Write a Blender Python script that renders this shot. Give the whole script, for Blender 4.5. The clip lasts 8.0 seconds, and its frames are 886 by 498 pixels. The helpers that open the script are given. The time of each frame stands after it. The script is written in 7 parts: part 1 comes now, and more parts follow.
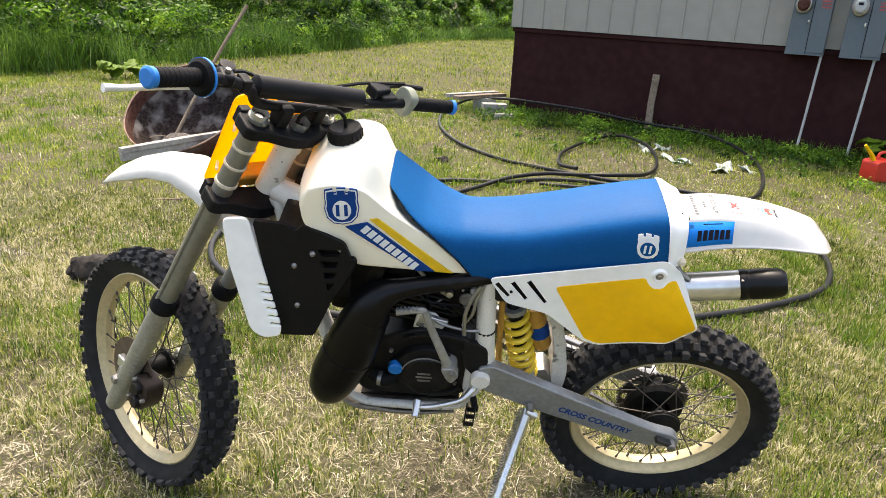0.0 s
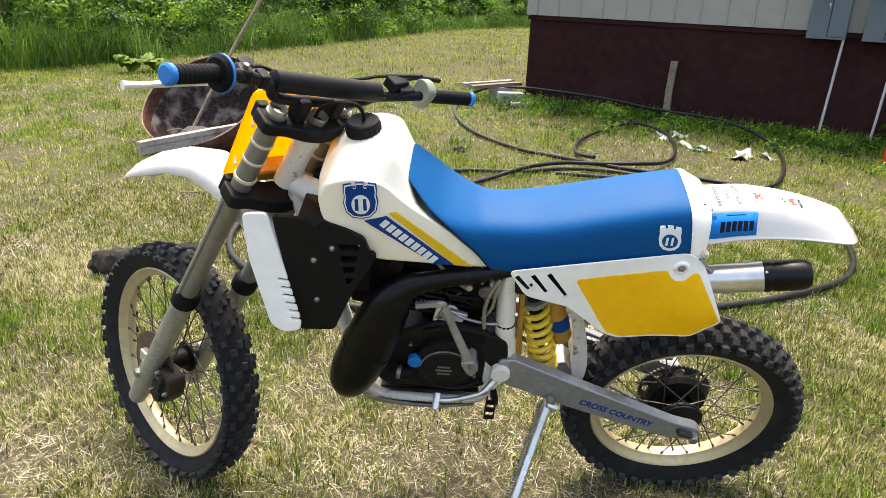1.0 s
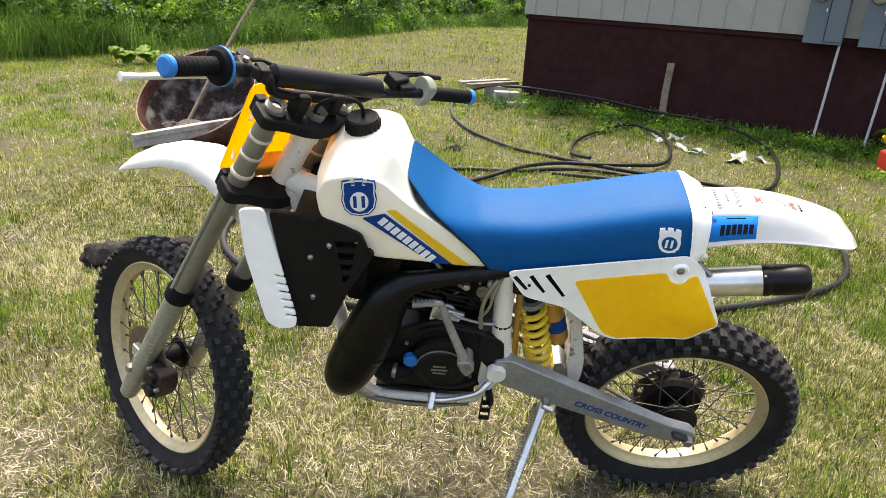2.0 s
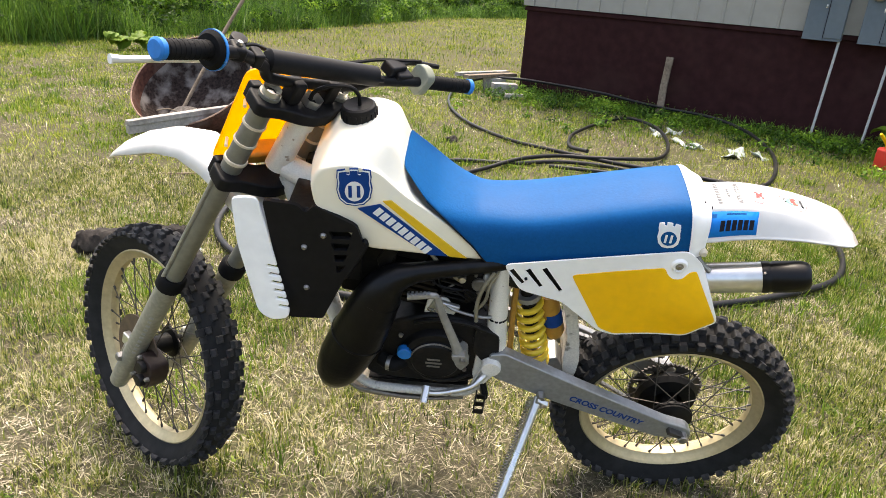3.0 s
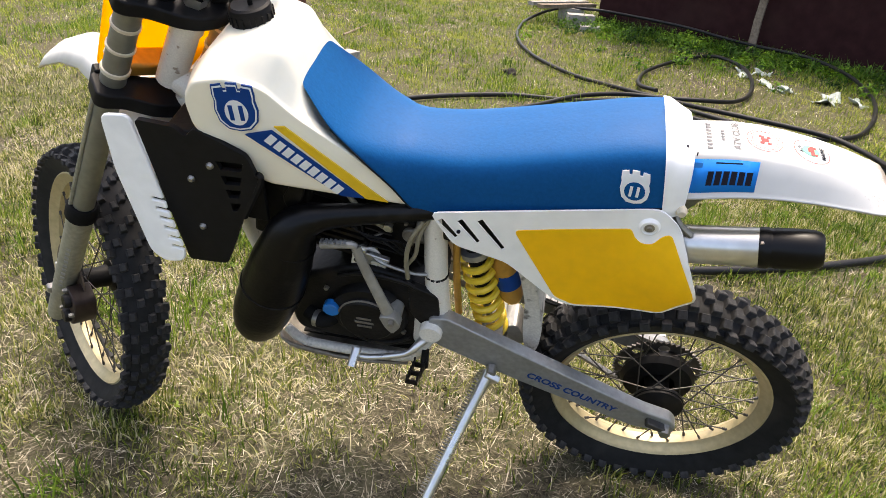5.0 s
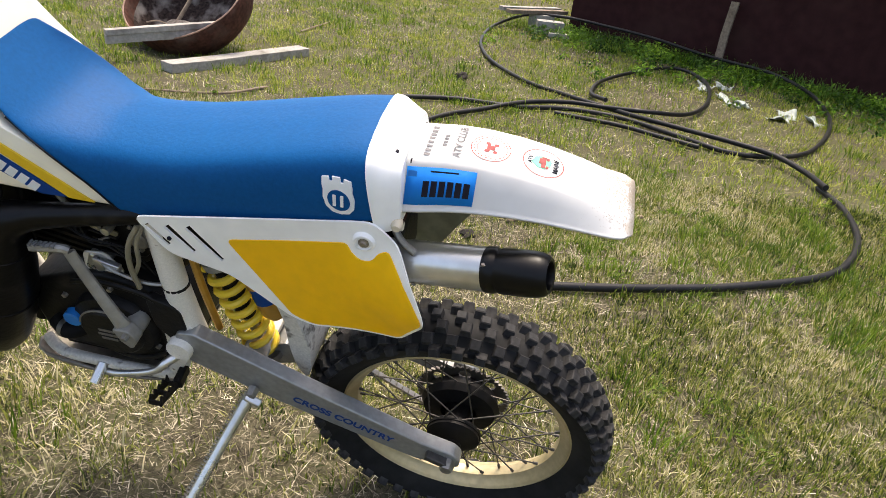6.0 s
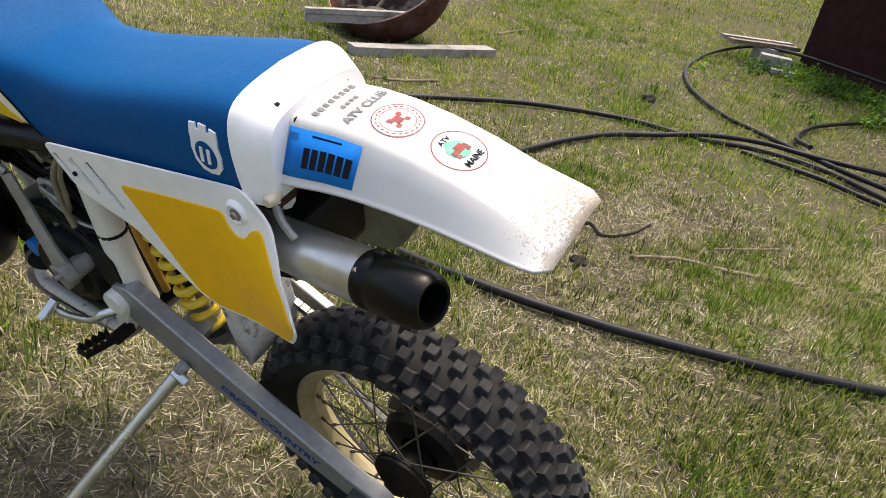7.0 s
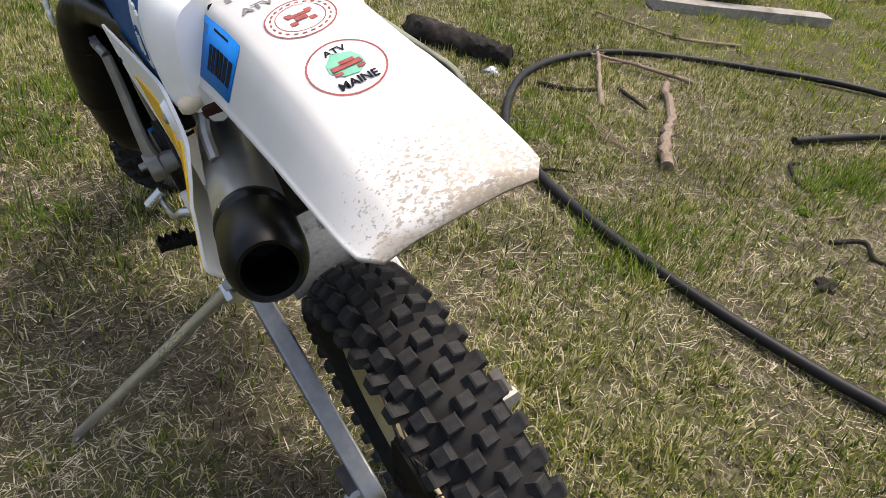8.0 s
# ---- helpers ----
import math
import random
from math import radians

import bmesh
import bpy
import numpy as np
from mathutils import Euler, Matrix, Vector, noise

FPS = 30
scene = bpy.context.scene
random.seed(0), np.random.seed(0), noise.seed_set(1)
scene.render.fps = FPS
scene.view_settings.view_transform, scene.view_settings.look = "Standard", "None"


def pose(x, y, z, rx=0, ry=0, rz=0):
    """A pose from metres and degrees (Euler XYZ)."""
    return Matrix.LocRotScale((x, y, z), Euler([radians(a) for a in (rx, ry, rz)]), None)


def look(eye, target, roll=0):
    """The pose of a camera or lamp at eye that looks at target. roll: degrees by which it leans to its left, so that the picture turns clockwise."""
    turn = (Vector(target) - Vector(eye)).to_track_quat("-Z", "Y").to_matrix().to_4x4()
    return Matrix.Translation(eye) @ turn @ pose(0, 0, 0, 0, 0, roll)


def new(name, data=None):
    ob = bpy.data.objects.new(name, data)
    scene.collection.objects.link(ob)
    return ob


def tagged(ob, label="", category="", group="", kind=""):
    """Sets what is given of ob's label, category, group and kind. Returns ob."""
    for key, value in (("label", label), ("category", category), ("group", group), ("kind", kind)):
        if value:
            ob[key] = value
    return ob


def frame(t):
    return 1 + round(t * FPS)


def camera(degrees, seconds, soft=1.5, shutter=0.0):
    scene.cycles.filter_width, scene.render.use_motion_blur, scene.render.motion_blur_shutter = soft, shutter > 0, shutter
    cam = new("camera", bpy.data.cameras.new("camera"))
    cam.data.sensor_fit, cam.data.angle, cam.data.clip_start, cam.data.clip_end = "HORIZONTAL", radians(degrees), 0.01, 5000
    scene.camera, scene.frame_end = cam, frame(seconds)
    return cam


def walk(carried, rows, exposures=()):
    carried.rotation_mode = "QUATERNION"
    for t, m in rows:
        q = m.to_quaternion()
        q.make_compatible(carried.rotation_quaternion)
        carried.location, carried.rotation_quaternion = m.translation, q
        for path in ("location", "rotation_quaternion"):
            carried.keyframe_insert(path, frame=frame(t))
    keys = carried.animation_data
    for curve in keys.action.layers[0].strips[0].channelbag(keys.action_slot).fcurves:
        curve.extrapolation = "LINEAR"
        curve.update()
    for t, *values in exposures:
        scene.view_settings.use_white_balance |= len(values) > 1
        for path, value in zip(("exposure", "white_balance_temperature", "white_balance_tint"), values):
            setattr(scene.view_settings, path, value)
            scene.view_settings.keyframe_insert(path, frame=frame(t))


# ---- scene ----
cam = camera(65.1, 8.0, soft=0.5)
PATH = [
    (0, (-0.018, -1.524, 1.424), (-0.13, 0.358, 0.757), 3.2),
    (0.5, (-0.02, -1.518, 1.434), (-0.17, 0.366, 0.781), 2.2),
    (1, (-0.026, -1.515, 1.429), (-0.182, 0.353, 0.732), 2.3),
    (1.5, (-0.033, -1.512, 1.427), (-0.185, 0.356, 0.728), 2.8),
    (3, (-0.041, -1.483, 1.418), (-0.161, 0.378, 0.695), 4.4),
    (3.5, (0.039, -1.466, 1.412), (-0.36, 0.337, 0.644), 3.4),
    (4, (0.177, -1.402, 1.407), (-0.335, 0.384, 0.666), 5.9),
    (4.2, (0.177, -1.361, 1.4), (-0.302, 0.419, 0.624), 5.8),
    (5.3, (0.324, -1.121, 1.34), (0.011, 0.632, 0.428), 4.7),
    (5.5, (0.422, -1.086, 1.343), (0.076, 0.676, 0.463), 5.5),
    (6, (0.643, -0.951, 1.342), (0.326, 0.811, 0.452), 7.2),
    (6.5, (0.727, -0.773, 1.295), (0.278, 0.951, 0.388), 9.6),
    (7, (0.919, -0.605, 1.269), (0.094, 0.963, 0.341), 10.8),
    (7.5, (1.033, -0.425, 1.248), (-0.132, 0.869, 0.263), 9.9),
    (8, (1.039, -0.206, 1.219), (-0.294, 0.74, 0.068), 9.5),
]
EXPOSURES = [(0.0, 0.88, 7250, 9), (3.0, 0.88, 7250, 9), (4.2, 0.80, 7250, 10), (5.5, 0.58, 7200, 11), (7.0, 0.22, 7050, 10), (8.0, -0.02, 6950, 10)]
walk(cam, [(t, look(eye, target, roll)) for t, eye, target, roll in PATH], EXPOSURES)

# ---- world and light ----
world = bpy.data.worlds.new("world")
scene.world = world
world.use_nodes = True
_nt = world.node_tree
_sky = _nt.nodes.new("ShaderNodeTexSky")
_sky.sky_type = "NISHITA"
_sky.sun_disc = False
_sky.sun_elevation = radians(71)
_sky.sun_rotation = radians(-10)
_sky.air_density, _sky.dust_density, _sky.ozone_density = 0.8, 5.0, 1.0
_nt.links.new(_sky.outputs["Color"], _nt.nodes["Background"].inputs["Color"])
_nt.nodes["Background"].inputs["Strength"].default_value = 0.335
SUN = bpy.data.lights.new("sun", "SUN")
SUN.energy, SUN.angle, SUN.color = 2.4, radians(10), (1.0, 0.95, 0.87)
sun = new("sun", SUN)
sun.matrix_world = look((-0.3, 1.75, 5.2), (0, 0, 0))

# ---- materials ----
def mat(name, color, rough=0.5, metal=0.0, dirt=None, dirt_amount=0.25, scale=30.0, var=0.12, bump=0.1, coat=0.0, spec=0.5, detail=8.0, edge=(0.52, 0.75)):
    """A surface with fine grain, larger stains and a little relief."""
    m = bpy.data.materials.new(name)
    m.use_nodes = True
    nt = m.node_tree
    b = nt.nodes["Principled BSDF"]
    N, K = nt.nodes.new, nt.links.new
    co = N("ShaderNodeTexCoord")
    n1 = N("ShaderNodeTexNoise"); n1.inputs["Scale"].default_value = scale; n1.inputs["Detail"].default_value = detail
    n2 = N("ShaderNodeTexNoise"); n2.inputs["Scale"].default_value = scale * 0.17; n2.inputs["Detail"].default_value = 5
    K(co.outputs["Object"], n1.inputs["Vector"]); K(co.outputs["Object"], n2.inputs["Vector"])
    r1 = N("ShaderNodeValToRGB")
    lo = [max(0, c * (1 - var)) for c in color]; hi = [min(1, c * (1 + var)) for c in color]
    r1.color_ramp.elements[0].position, r1.color_ramp.elements[0].color = 0.3, (*lo, 1)
    r1.color_ramp.elements[1].position, r1.color_ramp.elements[1].color = 0.7, (*hi, 1)
    K(n1.outputs["Fac"], r1.inputs["Fac"])
    mx = N("ShaderNodeMix"); mx.data_type = "RGBA"
    r2 = N("ShaderNodeMapRange"); r2.inputs["From Min"].default_value, r2.inputs["From Max"].default_value = edge
    r2.inputs["To Max"].default_value = dirt_amount
    K(n2.outputs["Fac"], r2.inputs["Value"]); K(r2.outputs["Result"], mx.inputs["Factor"])
    K(r1.outputs["Color"], mx.inputs["A"])
    mx.inputs["B"].default_value = (*(dirt or [c * 0.55 for c in color]), 1)
    K(mx.outputs["Result"], b.inputs["Base Color"])
    r3 = N("ShaderNodeMapRange"); r3.inputs["To Min"].default_value, r3.inputs["To Max"].default_value = max(0.02, rough - 0.08), min(1, rough + 0.1)
    K(n2.outputs["Fac"], r3.inputs["Value"]); K(r3.outputs["Result"], b.inputs["Roughness"])
    b.inputs["Metallic"].default_value = metal
    b.inputs["Coat Weight"].default_value = coat
    b.inputs["Specular IOR Level"].default_value = spec
    if bump:
        bp = N("ShaderNodeBump"); bp.inputs["Strength"].default_value = bump; bp.inputs["Distance"].default_value = 0.004
        K(n1.outputs["Fac"], bp.inputs["Height"]); K(bp.outputs["Normal"], b.inputs["Normal"])
    return m


def ramp_mat(name, colors, rough=0.8, patch_scale=1.2, patch=0.5, translucent=0.0, patch_offset=0.0, island=1.0, clump=0.0, clump_scale=20.0):
    """Colour by island along a ramp, pushed to and fro by large soft patches and small clumps."""
    m = bpy.data.materials.new(name)
    m.use_nodes = True
    nt = m.node_tree
    b = nt.nodes["Principled BSDF"]
    N, K = nt.nodes.new, nt.links.new
    g = N("ShaderNodeNewGeometry"); co = N("ShaderNodeTexCoord")
    n = N("ShaderNodeTexNoise"); n.inputs["Scale"].default_value = patch_scale; n.inputs["Detail"].default_value = 6
    K(co.outputs["Object"], n.inputs["Vector"])
    s = N("ShaderNodeMath"); s.operation = "MULTIPLY_ADD"; s.inputs[1].default_value = patch * 4; s.inputs[2].default_value = -patch * 2 + patch_offset
    K(n.outputs["Fac"], s.inputs[0])
    a = N("ShaderNodeMath"); a.operation = "ADD"; a.use_clamp = True
    si = N("ShaderNodeMath"); si.operation = "MULTIPLY_ADD"; si.inputs[1].default_value = island; si.inputs[2].default_value = 0.5 - island / 2
    K(g.outputs["Random Per Island"], si.inputs[0]); K(si.outputs[0], a.inputs[0]); K(s.outputs[0], a.inputs[1])
    r = N("ShaderNodeValToRGB")
    el = r.color_ramp.elements
    while len(el) < len(colors):
        el.new(0.5)
    for i, c in enumerate(colors):
        el[i].position, el[i].color = i / (len(colors) - 1), (*c, 1)
    K(a.outputs[0], r.inputs["Fac"]); K(r.outputs["Color"], b.inputs["Base Color"])
    if clump:
        n2 = N("ShaderNodeTexNoise"); n2.inputs["Scale"].default_value = clump_scale; n2.inputs["Detail"].default_value = 2
        K(co.outputs["Object"], n2.inputs["Vector"])
        s2 = N("ShaderNodeMath"); s2.operation = "MULTIPLY_ADD"; s2.inputs[1].default_value = clump * 4; s2.inputs[2].default_value = -clump * 2
        a2 = N("ShaderNodeMath"); a2.operation = "ADD"; a2.use_clamp = True
        a.use_clamp = False
        K(n2.outputs["Fac"], s2.inputs[0]); K(s2.outputs[0], a2.inputs[1]); K(a.outputs[0], a2.inputs[0]); K(a2.outputs[0], r.inputs["Fac"])
    b.inputs["Roughness"].default_value = rough
    b.inputs["Specular IOR Level"].default_value = 0.25
    if translucent:
        tr = N("ShaderNodeBsdfTranslucent"); mxs = N("ShaderNodeMixShader"); mxs.inputs[0].default_value = translucent
        K(r.outputs["Color"], tr.inputs["Color"]); K(b.outputs[0], mxs.inputs[1]); K(tr.outputs[0], mxs.inputs[2])
        K(mxs.outputs[0], nt.nodes["Material Output"].inputs["Surface"])
    return m


M_CREAM = mat("cream_paint", (0.90, 0.845, 0.70), 0.30, dirt=(0.88, 0.74, 0.48), dirt_amount=0.5, scale=20, var=0.03, bump=0.02, coat=0.2)
M_WHITE = mat("white_plastic", (0.91, 0.90, 0.87), 0.38, dirt=(0.66, 0.62, 0.52), dirt_amount=0.3, scale=25, var=0.05, bump=0.04)
M_SEAT = mat("blue_vinyl", (0.0002, 0.070, 0.218), 0.50, dirt=(0.0006, 0.081, 0.245), dirt_amount=0.5, scale=160, var=0.08, bump=0.12, spec=0.08)
M_YELLOW = mat("yellow_plastic", (0.95, 0.515, 0.004), 0.4, dirt=(0.88, 0.455, 0.006), dirt_amount=0.3, scale=40, var=0.05, bump=0.03)
M_BLUE = mat("blue_decal", (0.003, 0.045, 0.21), 0.5, scale=40, var=0.08, bump=0.02, spec=0.15)
M_TAPE = mat("bright_blue_tape", (0.002, 0.20, 0.66), 0.55, scale=40, var=0.06, bump=0.04, spec=0.15)
M_DECALW = mat("white_decal", (0.78, 0.79, 0.78), 0.4, scale=40, var=0.05, bump=0.02)
M_DECALY = mat("yellow_decal", (0.80, 0.50, 0.02), 0.4, scale=40, var=0.05, bump=0.02)
M_BLACK = mat("black_plastic", (0.0075, 0.0073, 0.0080), 0.52, dirt=(0.018, 0.017, 0.016), dirt_amount=0.4, scale=60, var=0.2, bump=0.08, spec=0.15)
M_PIPE = mat("black_exhaust_steel", (0.0026, 0.0025, 0.0028), 0.33, dirt=(0.016, 0.0145, 0.0125), dirt_amount=0.6, scale=120, var=0.25, bump=0.15, spec=0.20, edge=(0.60, 0.72))
M_ENGINE = mat("engine_black", (0.0065, 0.0060, 0.0058), 0.5, dirt=(0.034, 0.026, 0.019), dirt_amount=0.6, scale=90, var=0.3, bump=0.25, spec=0.22)
M_RUBBER = mat("rubber", (0.006, 0.006, 0.0064), 0.7, dirt=(0.020, 0.018, 0.016), dirt_amount=0.5, scale=60, var=0.25, bump=0.25, spec=0.12)
M_KNOB = mat("worn_rubber", (0.027, 0.0265, 0.027), 0.7, dirt=(0.095, 0.091, 0.087), dirt_amount=0.6, scale=90, var=0.35, bump=0.3, spec=0.2)
M_RIM = mat("gold_rim", (0.46, 0.385, 0.225), 0.45, 0.35, dirt=(0.30, 0.225, 0.12), dirt_amount=0.5, scale=70, var=0.1, bump=0.04)
M_ALU = mat("dull_aluminium", (0.32, 0.325, 0.32), 0.42, 0.6, dirt=(0.22, 0.21, 0.19), dirt_amount=0.4, scale=80, var=0.12, bump=0.06)
M_FORK = mat("fork_alloy", (0.30, 0.295, 0.245), 0.45, 0.4, dirt=(0.12, 0.105, 0.08), dirt_amount=0.5, scale=90, var=0.15, bump=0.06)
M_BRIGHT = mat("polished_alloy", (0.62, 0.62, 0.60), 0.28, 0.85, dirt=(0.30, 0.26, 0.2), dirt_amount=0.5, scale=40, var=0.08, bump=0.04)
M_STEEL = mat("grey_steel", (0.30, 0.29, 0.27), 0.4, 0.8, dirt=(0.18, 0.11, 0.06), dirt_amount=0.5, scale=80, var=0.2, bump=0.08)
M_SPOKE = mat("spoke_steel", (0.06, 0.055, 0.05), 0.5, 0.5, scale=80, var=0.2, bump=0.0)
M_HUB = mat("hub_black", (0.0065, 0.0063, 0.0063), 0.52, dirt=(0.030, 0.023, 0.016), dirt_amount=0.5, scale=60, var=0.3, bump=0.15, spec=0.12)
M_SPRING = mat("yellow_spring", (0.72, 0.50, 0.03), 0.4, dirt=(0.40, 0.24, 0.04), dirt_amount=0.4, scale=60, var=0.1, bump=0.05)
M_GOLD = mat("amber_reservoir", (0.45, 0.24, 0.04), 0.35, 0.3, dirt=(0.25, 0.12, 0.03), dirt_amount=0.4, scale=60, var=0.15, bump=0.05)
M_FRAME = mat("white_frame_paint", (0.70, 0.67, 0.60), 0.42, dirt=(0.20, 0.13, 0.08), dirt_amount=0.7, scale=330, var=0.08, bump=0.06, edge=(0.665, 0.70))
M_BLUEANO = mat("blue_anodised", (0.002, 0.16, 0.50), 0.4, scale=60, var=0.1, bump=0.03)
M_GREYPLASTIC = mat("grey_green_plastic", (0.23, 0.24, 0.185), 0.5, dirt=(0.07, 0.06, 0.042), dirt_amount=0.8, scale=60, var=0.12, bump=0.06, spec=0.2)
M_TYRE = mat("dusty_tyre_rubber", (0.013, 0.013, 0.0134), 0.75, dirt=(0.042, 0.040, 0.037), dirt_amount=0.6, scale=40, var=0.3, bump=0.2, spec=0.2)
M_TUBE = mat("grey_fork_tube", (0.21, 0.205, 0.17), 0.4, 0.4, dirt=(0.12, 0.11, 0.09), dirt_amount=0.4, scale=60, var=0.1, bump=0.04)
M_GRIME = mat("grimy_frame_paint", (0.54, 0.52, 0.47), 0.5, dirt=(0.05, 0.038, 0.028), dirt_amount=0.85, scale=190, var=0.15, bump=0.12, edge=(0.56, 0.66))
M_CAST = mat("cast_alloy", (0.29, 0.28, 0.25), 0.45, 0.4, dirt=(0.12, 0.10, 0.08), dirt_amount=0.6, scale=70, var=0.12, bump=0.08)
M_CALIPER = mat("brown_caliper_paint", (0.024, 0.014, 0.011), 0.5, dirt=(0.055, 0.040, 0.028), dirt_amount=0.6, scale=80, var=0.25, bump=0.12, spec=0.25)
M_GLOSS = mat("glossy_black_cap", (0.0022, 0.0022, 0.0025), 0.34, dirt=(0.010, 0.0095, 0.009), dirt_amount=0.4, scale=50, var=0.2, bump=0.05, spec=0.22)
M_BAND = mat("aged_cream_band", (0.60, 0.53, 0.40), 0.5, dirt=(0.40, 0.33, 0.22), dirt_amount=0.5, scale=70, var=0.1, bump=0.03)
M_OLDWOOD = mat("brown_old_wood", (0.19, 0.15, 0.11), 0.85, dirt=(0.09, 0.07, 0.05), dirt_amount=0.7, scale=40, var=0.3, bump=0.5, spec=0.2)
M_DISC = mat("brown_brake_steel", (0.12, 0.085, 0.06), 0.55, 0.5, dirt=(0.06, 0.04, 0.028), dirt_amount=0.6, scale=50, var=0.2, bump=0.1)
M_SKID = mat("dirty_skid_alloy", (0.20, 0.18, 0.15), 0.55, 0.3, dirt=(0.05, 0.04, 0.03), dirt_amount=0.8, scale=80, var=0.2, bump=0.15)
M_INK = mat("dark_ink", (0.014, 0.014, 0.020), 0.75, scale=60, var=0.1, bump=0.0, spec=0.08)
M_REDINK = mat("red_ink", (0.30, 0.085, 0.08), 0.75, dirt=(0.40, 0.20, 0.18), dirt_amount=0.4, scale=160, var=0.2, bump=0.0, spec=0.08)
M_GREENINK = mat("green_ink", (0.17, 0.44, 0.31), 0.75, scale=60, var=0.15, bump=0.0, spec=0.08)
M_FADED = mat("faded_ink", (0.17, 0.165, 0.165), 0.75, dirt=(0.25, 0.24, 0.23), dirt_amount=0.6, scale=260, var=0.2, bump=0.0, spec=0.08)
M_CLEAR = mat("cloudy_hose", (0.20, 0.18, 0.125), 0.3, scale=50, var=0.1, bump=0.02)
M_SIDING = mat("grey_siding", (0.29, 0.28, 0.245), 0.6, dirt=(0.22, 0.21, 0.18), dirt_amount=0.4, scale=6, var=0.05, bump=0.03, spec=0.2)
M_SKIRT = mat("brown_skirting", (0.030, 0.0125, 0.0125), 0.85, dirt=(0.046, 0.024, 0.021), dirt_amount=0.6, scale=9, var=0.2, bump=0.06, spec=0.04)
M_BOXGREY = mat("meter_box_grey", (0.10, 0.125, 0.14), 0.5, dirt=(0.14, 0.16, 0.16), dirt_amount=0.3, scale=12, var=0.06, bump=0.03, spec=0.25)
M_WOOD = mat("weathered_wood", (0.28, 0.265, 0.24), 0.85, dirt=(0.13, 0.115, 0.095), dirt_amount=0.85, scale=44, var=0.2, bump=0.4)
M_RUST = mat("rusty_steel", (0.062, 0.026, 0.018), 0.8, dirt=(0.105, 0.075, 0.060), dirt_amount=0.8, scale=30, var=0.45, bump=0.35, spec=0.15)
M_HOSE = mat("black_hose", (0.008, 0.008, 0.009), 0.5, dirt=(0.032, 0.030, 0.027), dirt_amount=0.4, scale=30, var=0.2, bump=0.05, spec=0.25)
M_LOG = mat("dark_bark", (0.022, 0.019, 0.017), 0.85, dirt=(0.07, 0.062, 0.055), dirt_amount=0.6, scale=45, var=0.5, bump=0.8, spec=0.15)
M_TWIG = mat("dry_twig", (0.20, 0.15, 0.11), 0.8, dirt=(0.10, 0.07, 0.05), dirt_amount=0.6, scale=50, var=0.3, bump=0.4)
M_REDCAN = mat("red_can_plastic", (0.55, 0.035, 0.02), 0.4, dirt=(0.42, 0.04, 0.03), dirt_amount=0.4, scale=25, var=0.08, bump=0.03)
M_PVC = mat("grey_conduit", (0.40, 0.41, 0.40), 0.5, scale=20, var=0.06, bump=0.02)


def glow_through(m, color, share):
    """Thin plastic that lets some light through."""
    nt = m.node_tree
    tr = nt.nodes.new("ShaderNodeBsdfTranslucent"); mx = nt.nodes.new("ShaderNodeMixShader")
    tr.inputs["Color"].default_value = (*color, 1); mx.inputs[0].default_value = share
    nt.links.new(nt.nodes["Principled BSDF"].outputs[0], mx.inputs[1]); nt.links.new(tr.outputs[0], mx.inputs[2])
    nt.links.new(mx.outputs[0], nt.nodes["Material Output"].inputs["Surface"])


M_PLATE = mat("thin_yellow_plastic", (0.95, 0.54, 0.006), 0.4, dirt=(0.88, 0.54, 0.01), dirt_amount=0.2, scale=40, var=0.04, bump=0.02)
glow_through(M_PLATE, (0.97, 0.60, 0.010), 0.62)
M_GUARD = mat("thin_white_plastic", (0.80, 0.79, 0.75), 0.38, dirt=(0.66, 0.62, 0.52), dirt_amount=0.3, scale=25, var=0.05, bump=0.04)
glow_through(M_GUARD, (0.7, 0.66, 0.58), 0.14)

# ---- building helpers ----
V = Vector


def part(name, bm, material, parent, label="", smooth=True, m=None, bevel=0.0, solid=0.0, segments=2, kind=""):
    """One bmesh as one mesh object under a thing or a part."""
    if m is not None:
        bmesh.ops.transform(bm, matrix=m, verts=bm.verts)
    bmesh.ops.recalc_face_normals(bm, faces=bm.faces)
    me = bpy.data.meshes.new(name)
    bm.to_mesh(me)
    bm.free()
    me.materials.append(material)
    if smooth:
        me.shade_smooth()
        me.set_sharp_from_angle(angle=radians(38))
    ob = new(name, me)
    if parent is not None:
        ob.parent = parent
    if solid:
        s = ob.modifiers.new("solid", "SOLIDIFY"); s.thickness = solid; s.offset = 0
    if bevel:
        b = ob.modifiers.new("bevel", "BEVEL"); b.width = bevel; b.segments = segments; b.limit_method = "ANGLE"; b.angle_limit = radians(25)
        if smooth:
            b.harden_normals = True
    if label or kind:
        tagged(ob, label=label, kind=kind)
    return ob


def thing(name, label, category, group="", m=None, kind=""):
    ob = new(name)
    ob.empty_display_size = 0.1
    if m is not None:
        ob.matrix_world = m
    return tagged(ob, label, category, group, kind)


def catmull(points, n=8):
    P = [V(p) for p in points]
    P = [P[0] * 2 - P[1]] + P + [P[-1] * 2 - P[-2]]
    out = []
    for i in range(1, len(P) - 2):
        a, b, c, d = P[i - 1:i + 3]
        for k in range(n):
            t = k / n
            out.append(0.5 * (2 * b + (c - a) * t + (2 * a - 5 * b + 4 * c - d) * t * t + (3 * b - a - 3 * c + d) * t ** 3))
    out.append(P[-2])
    return out


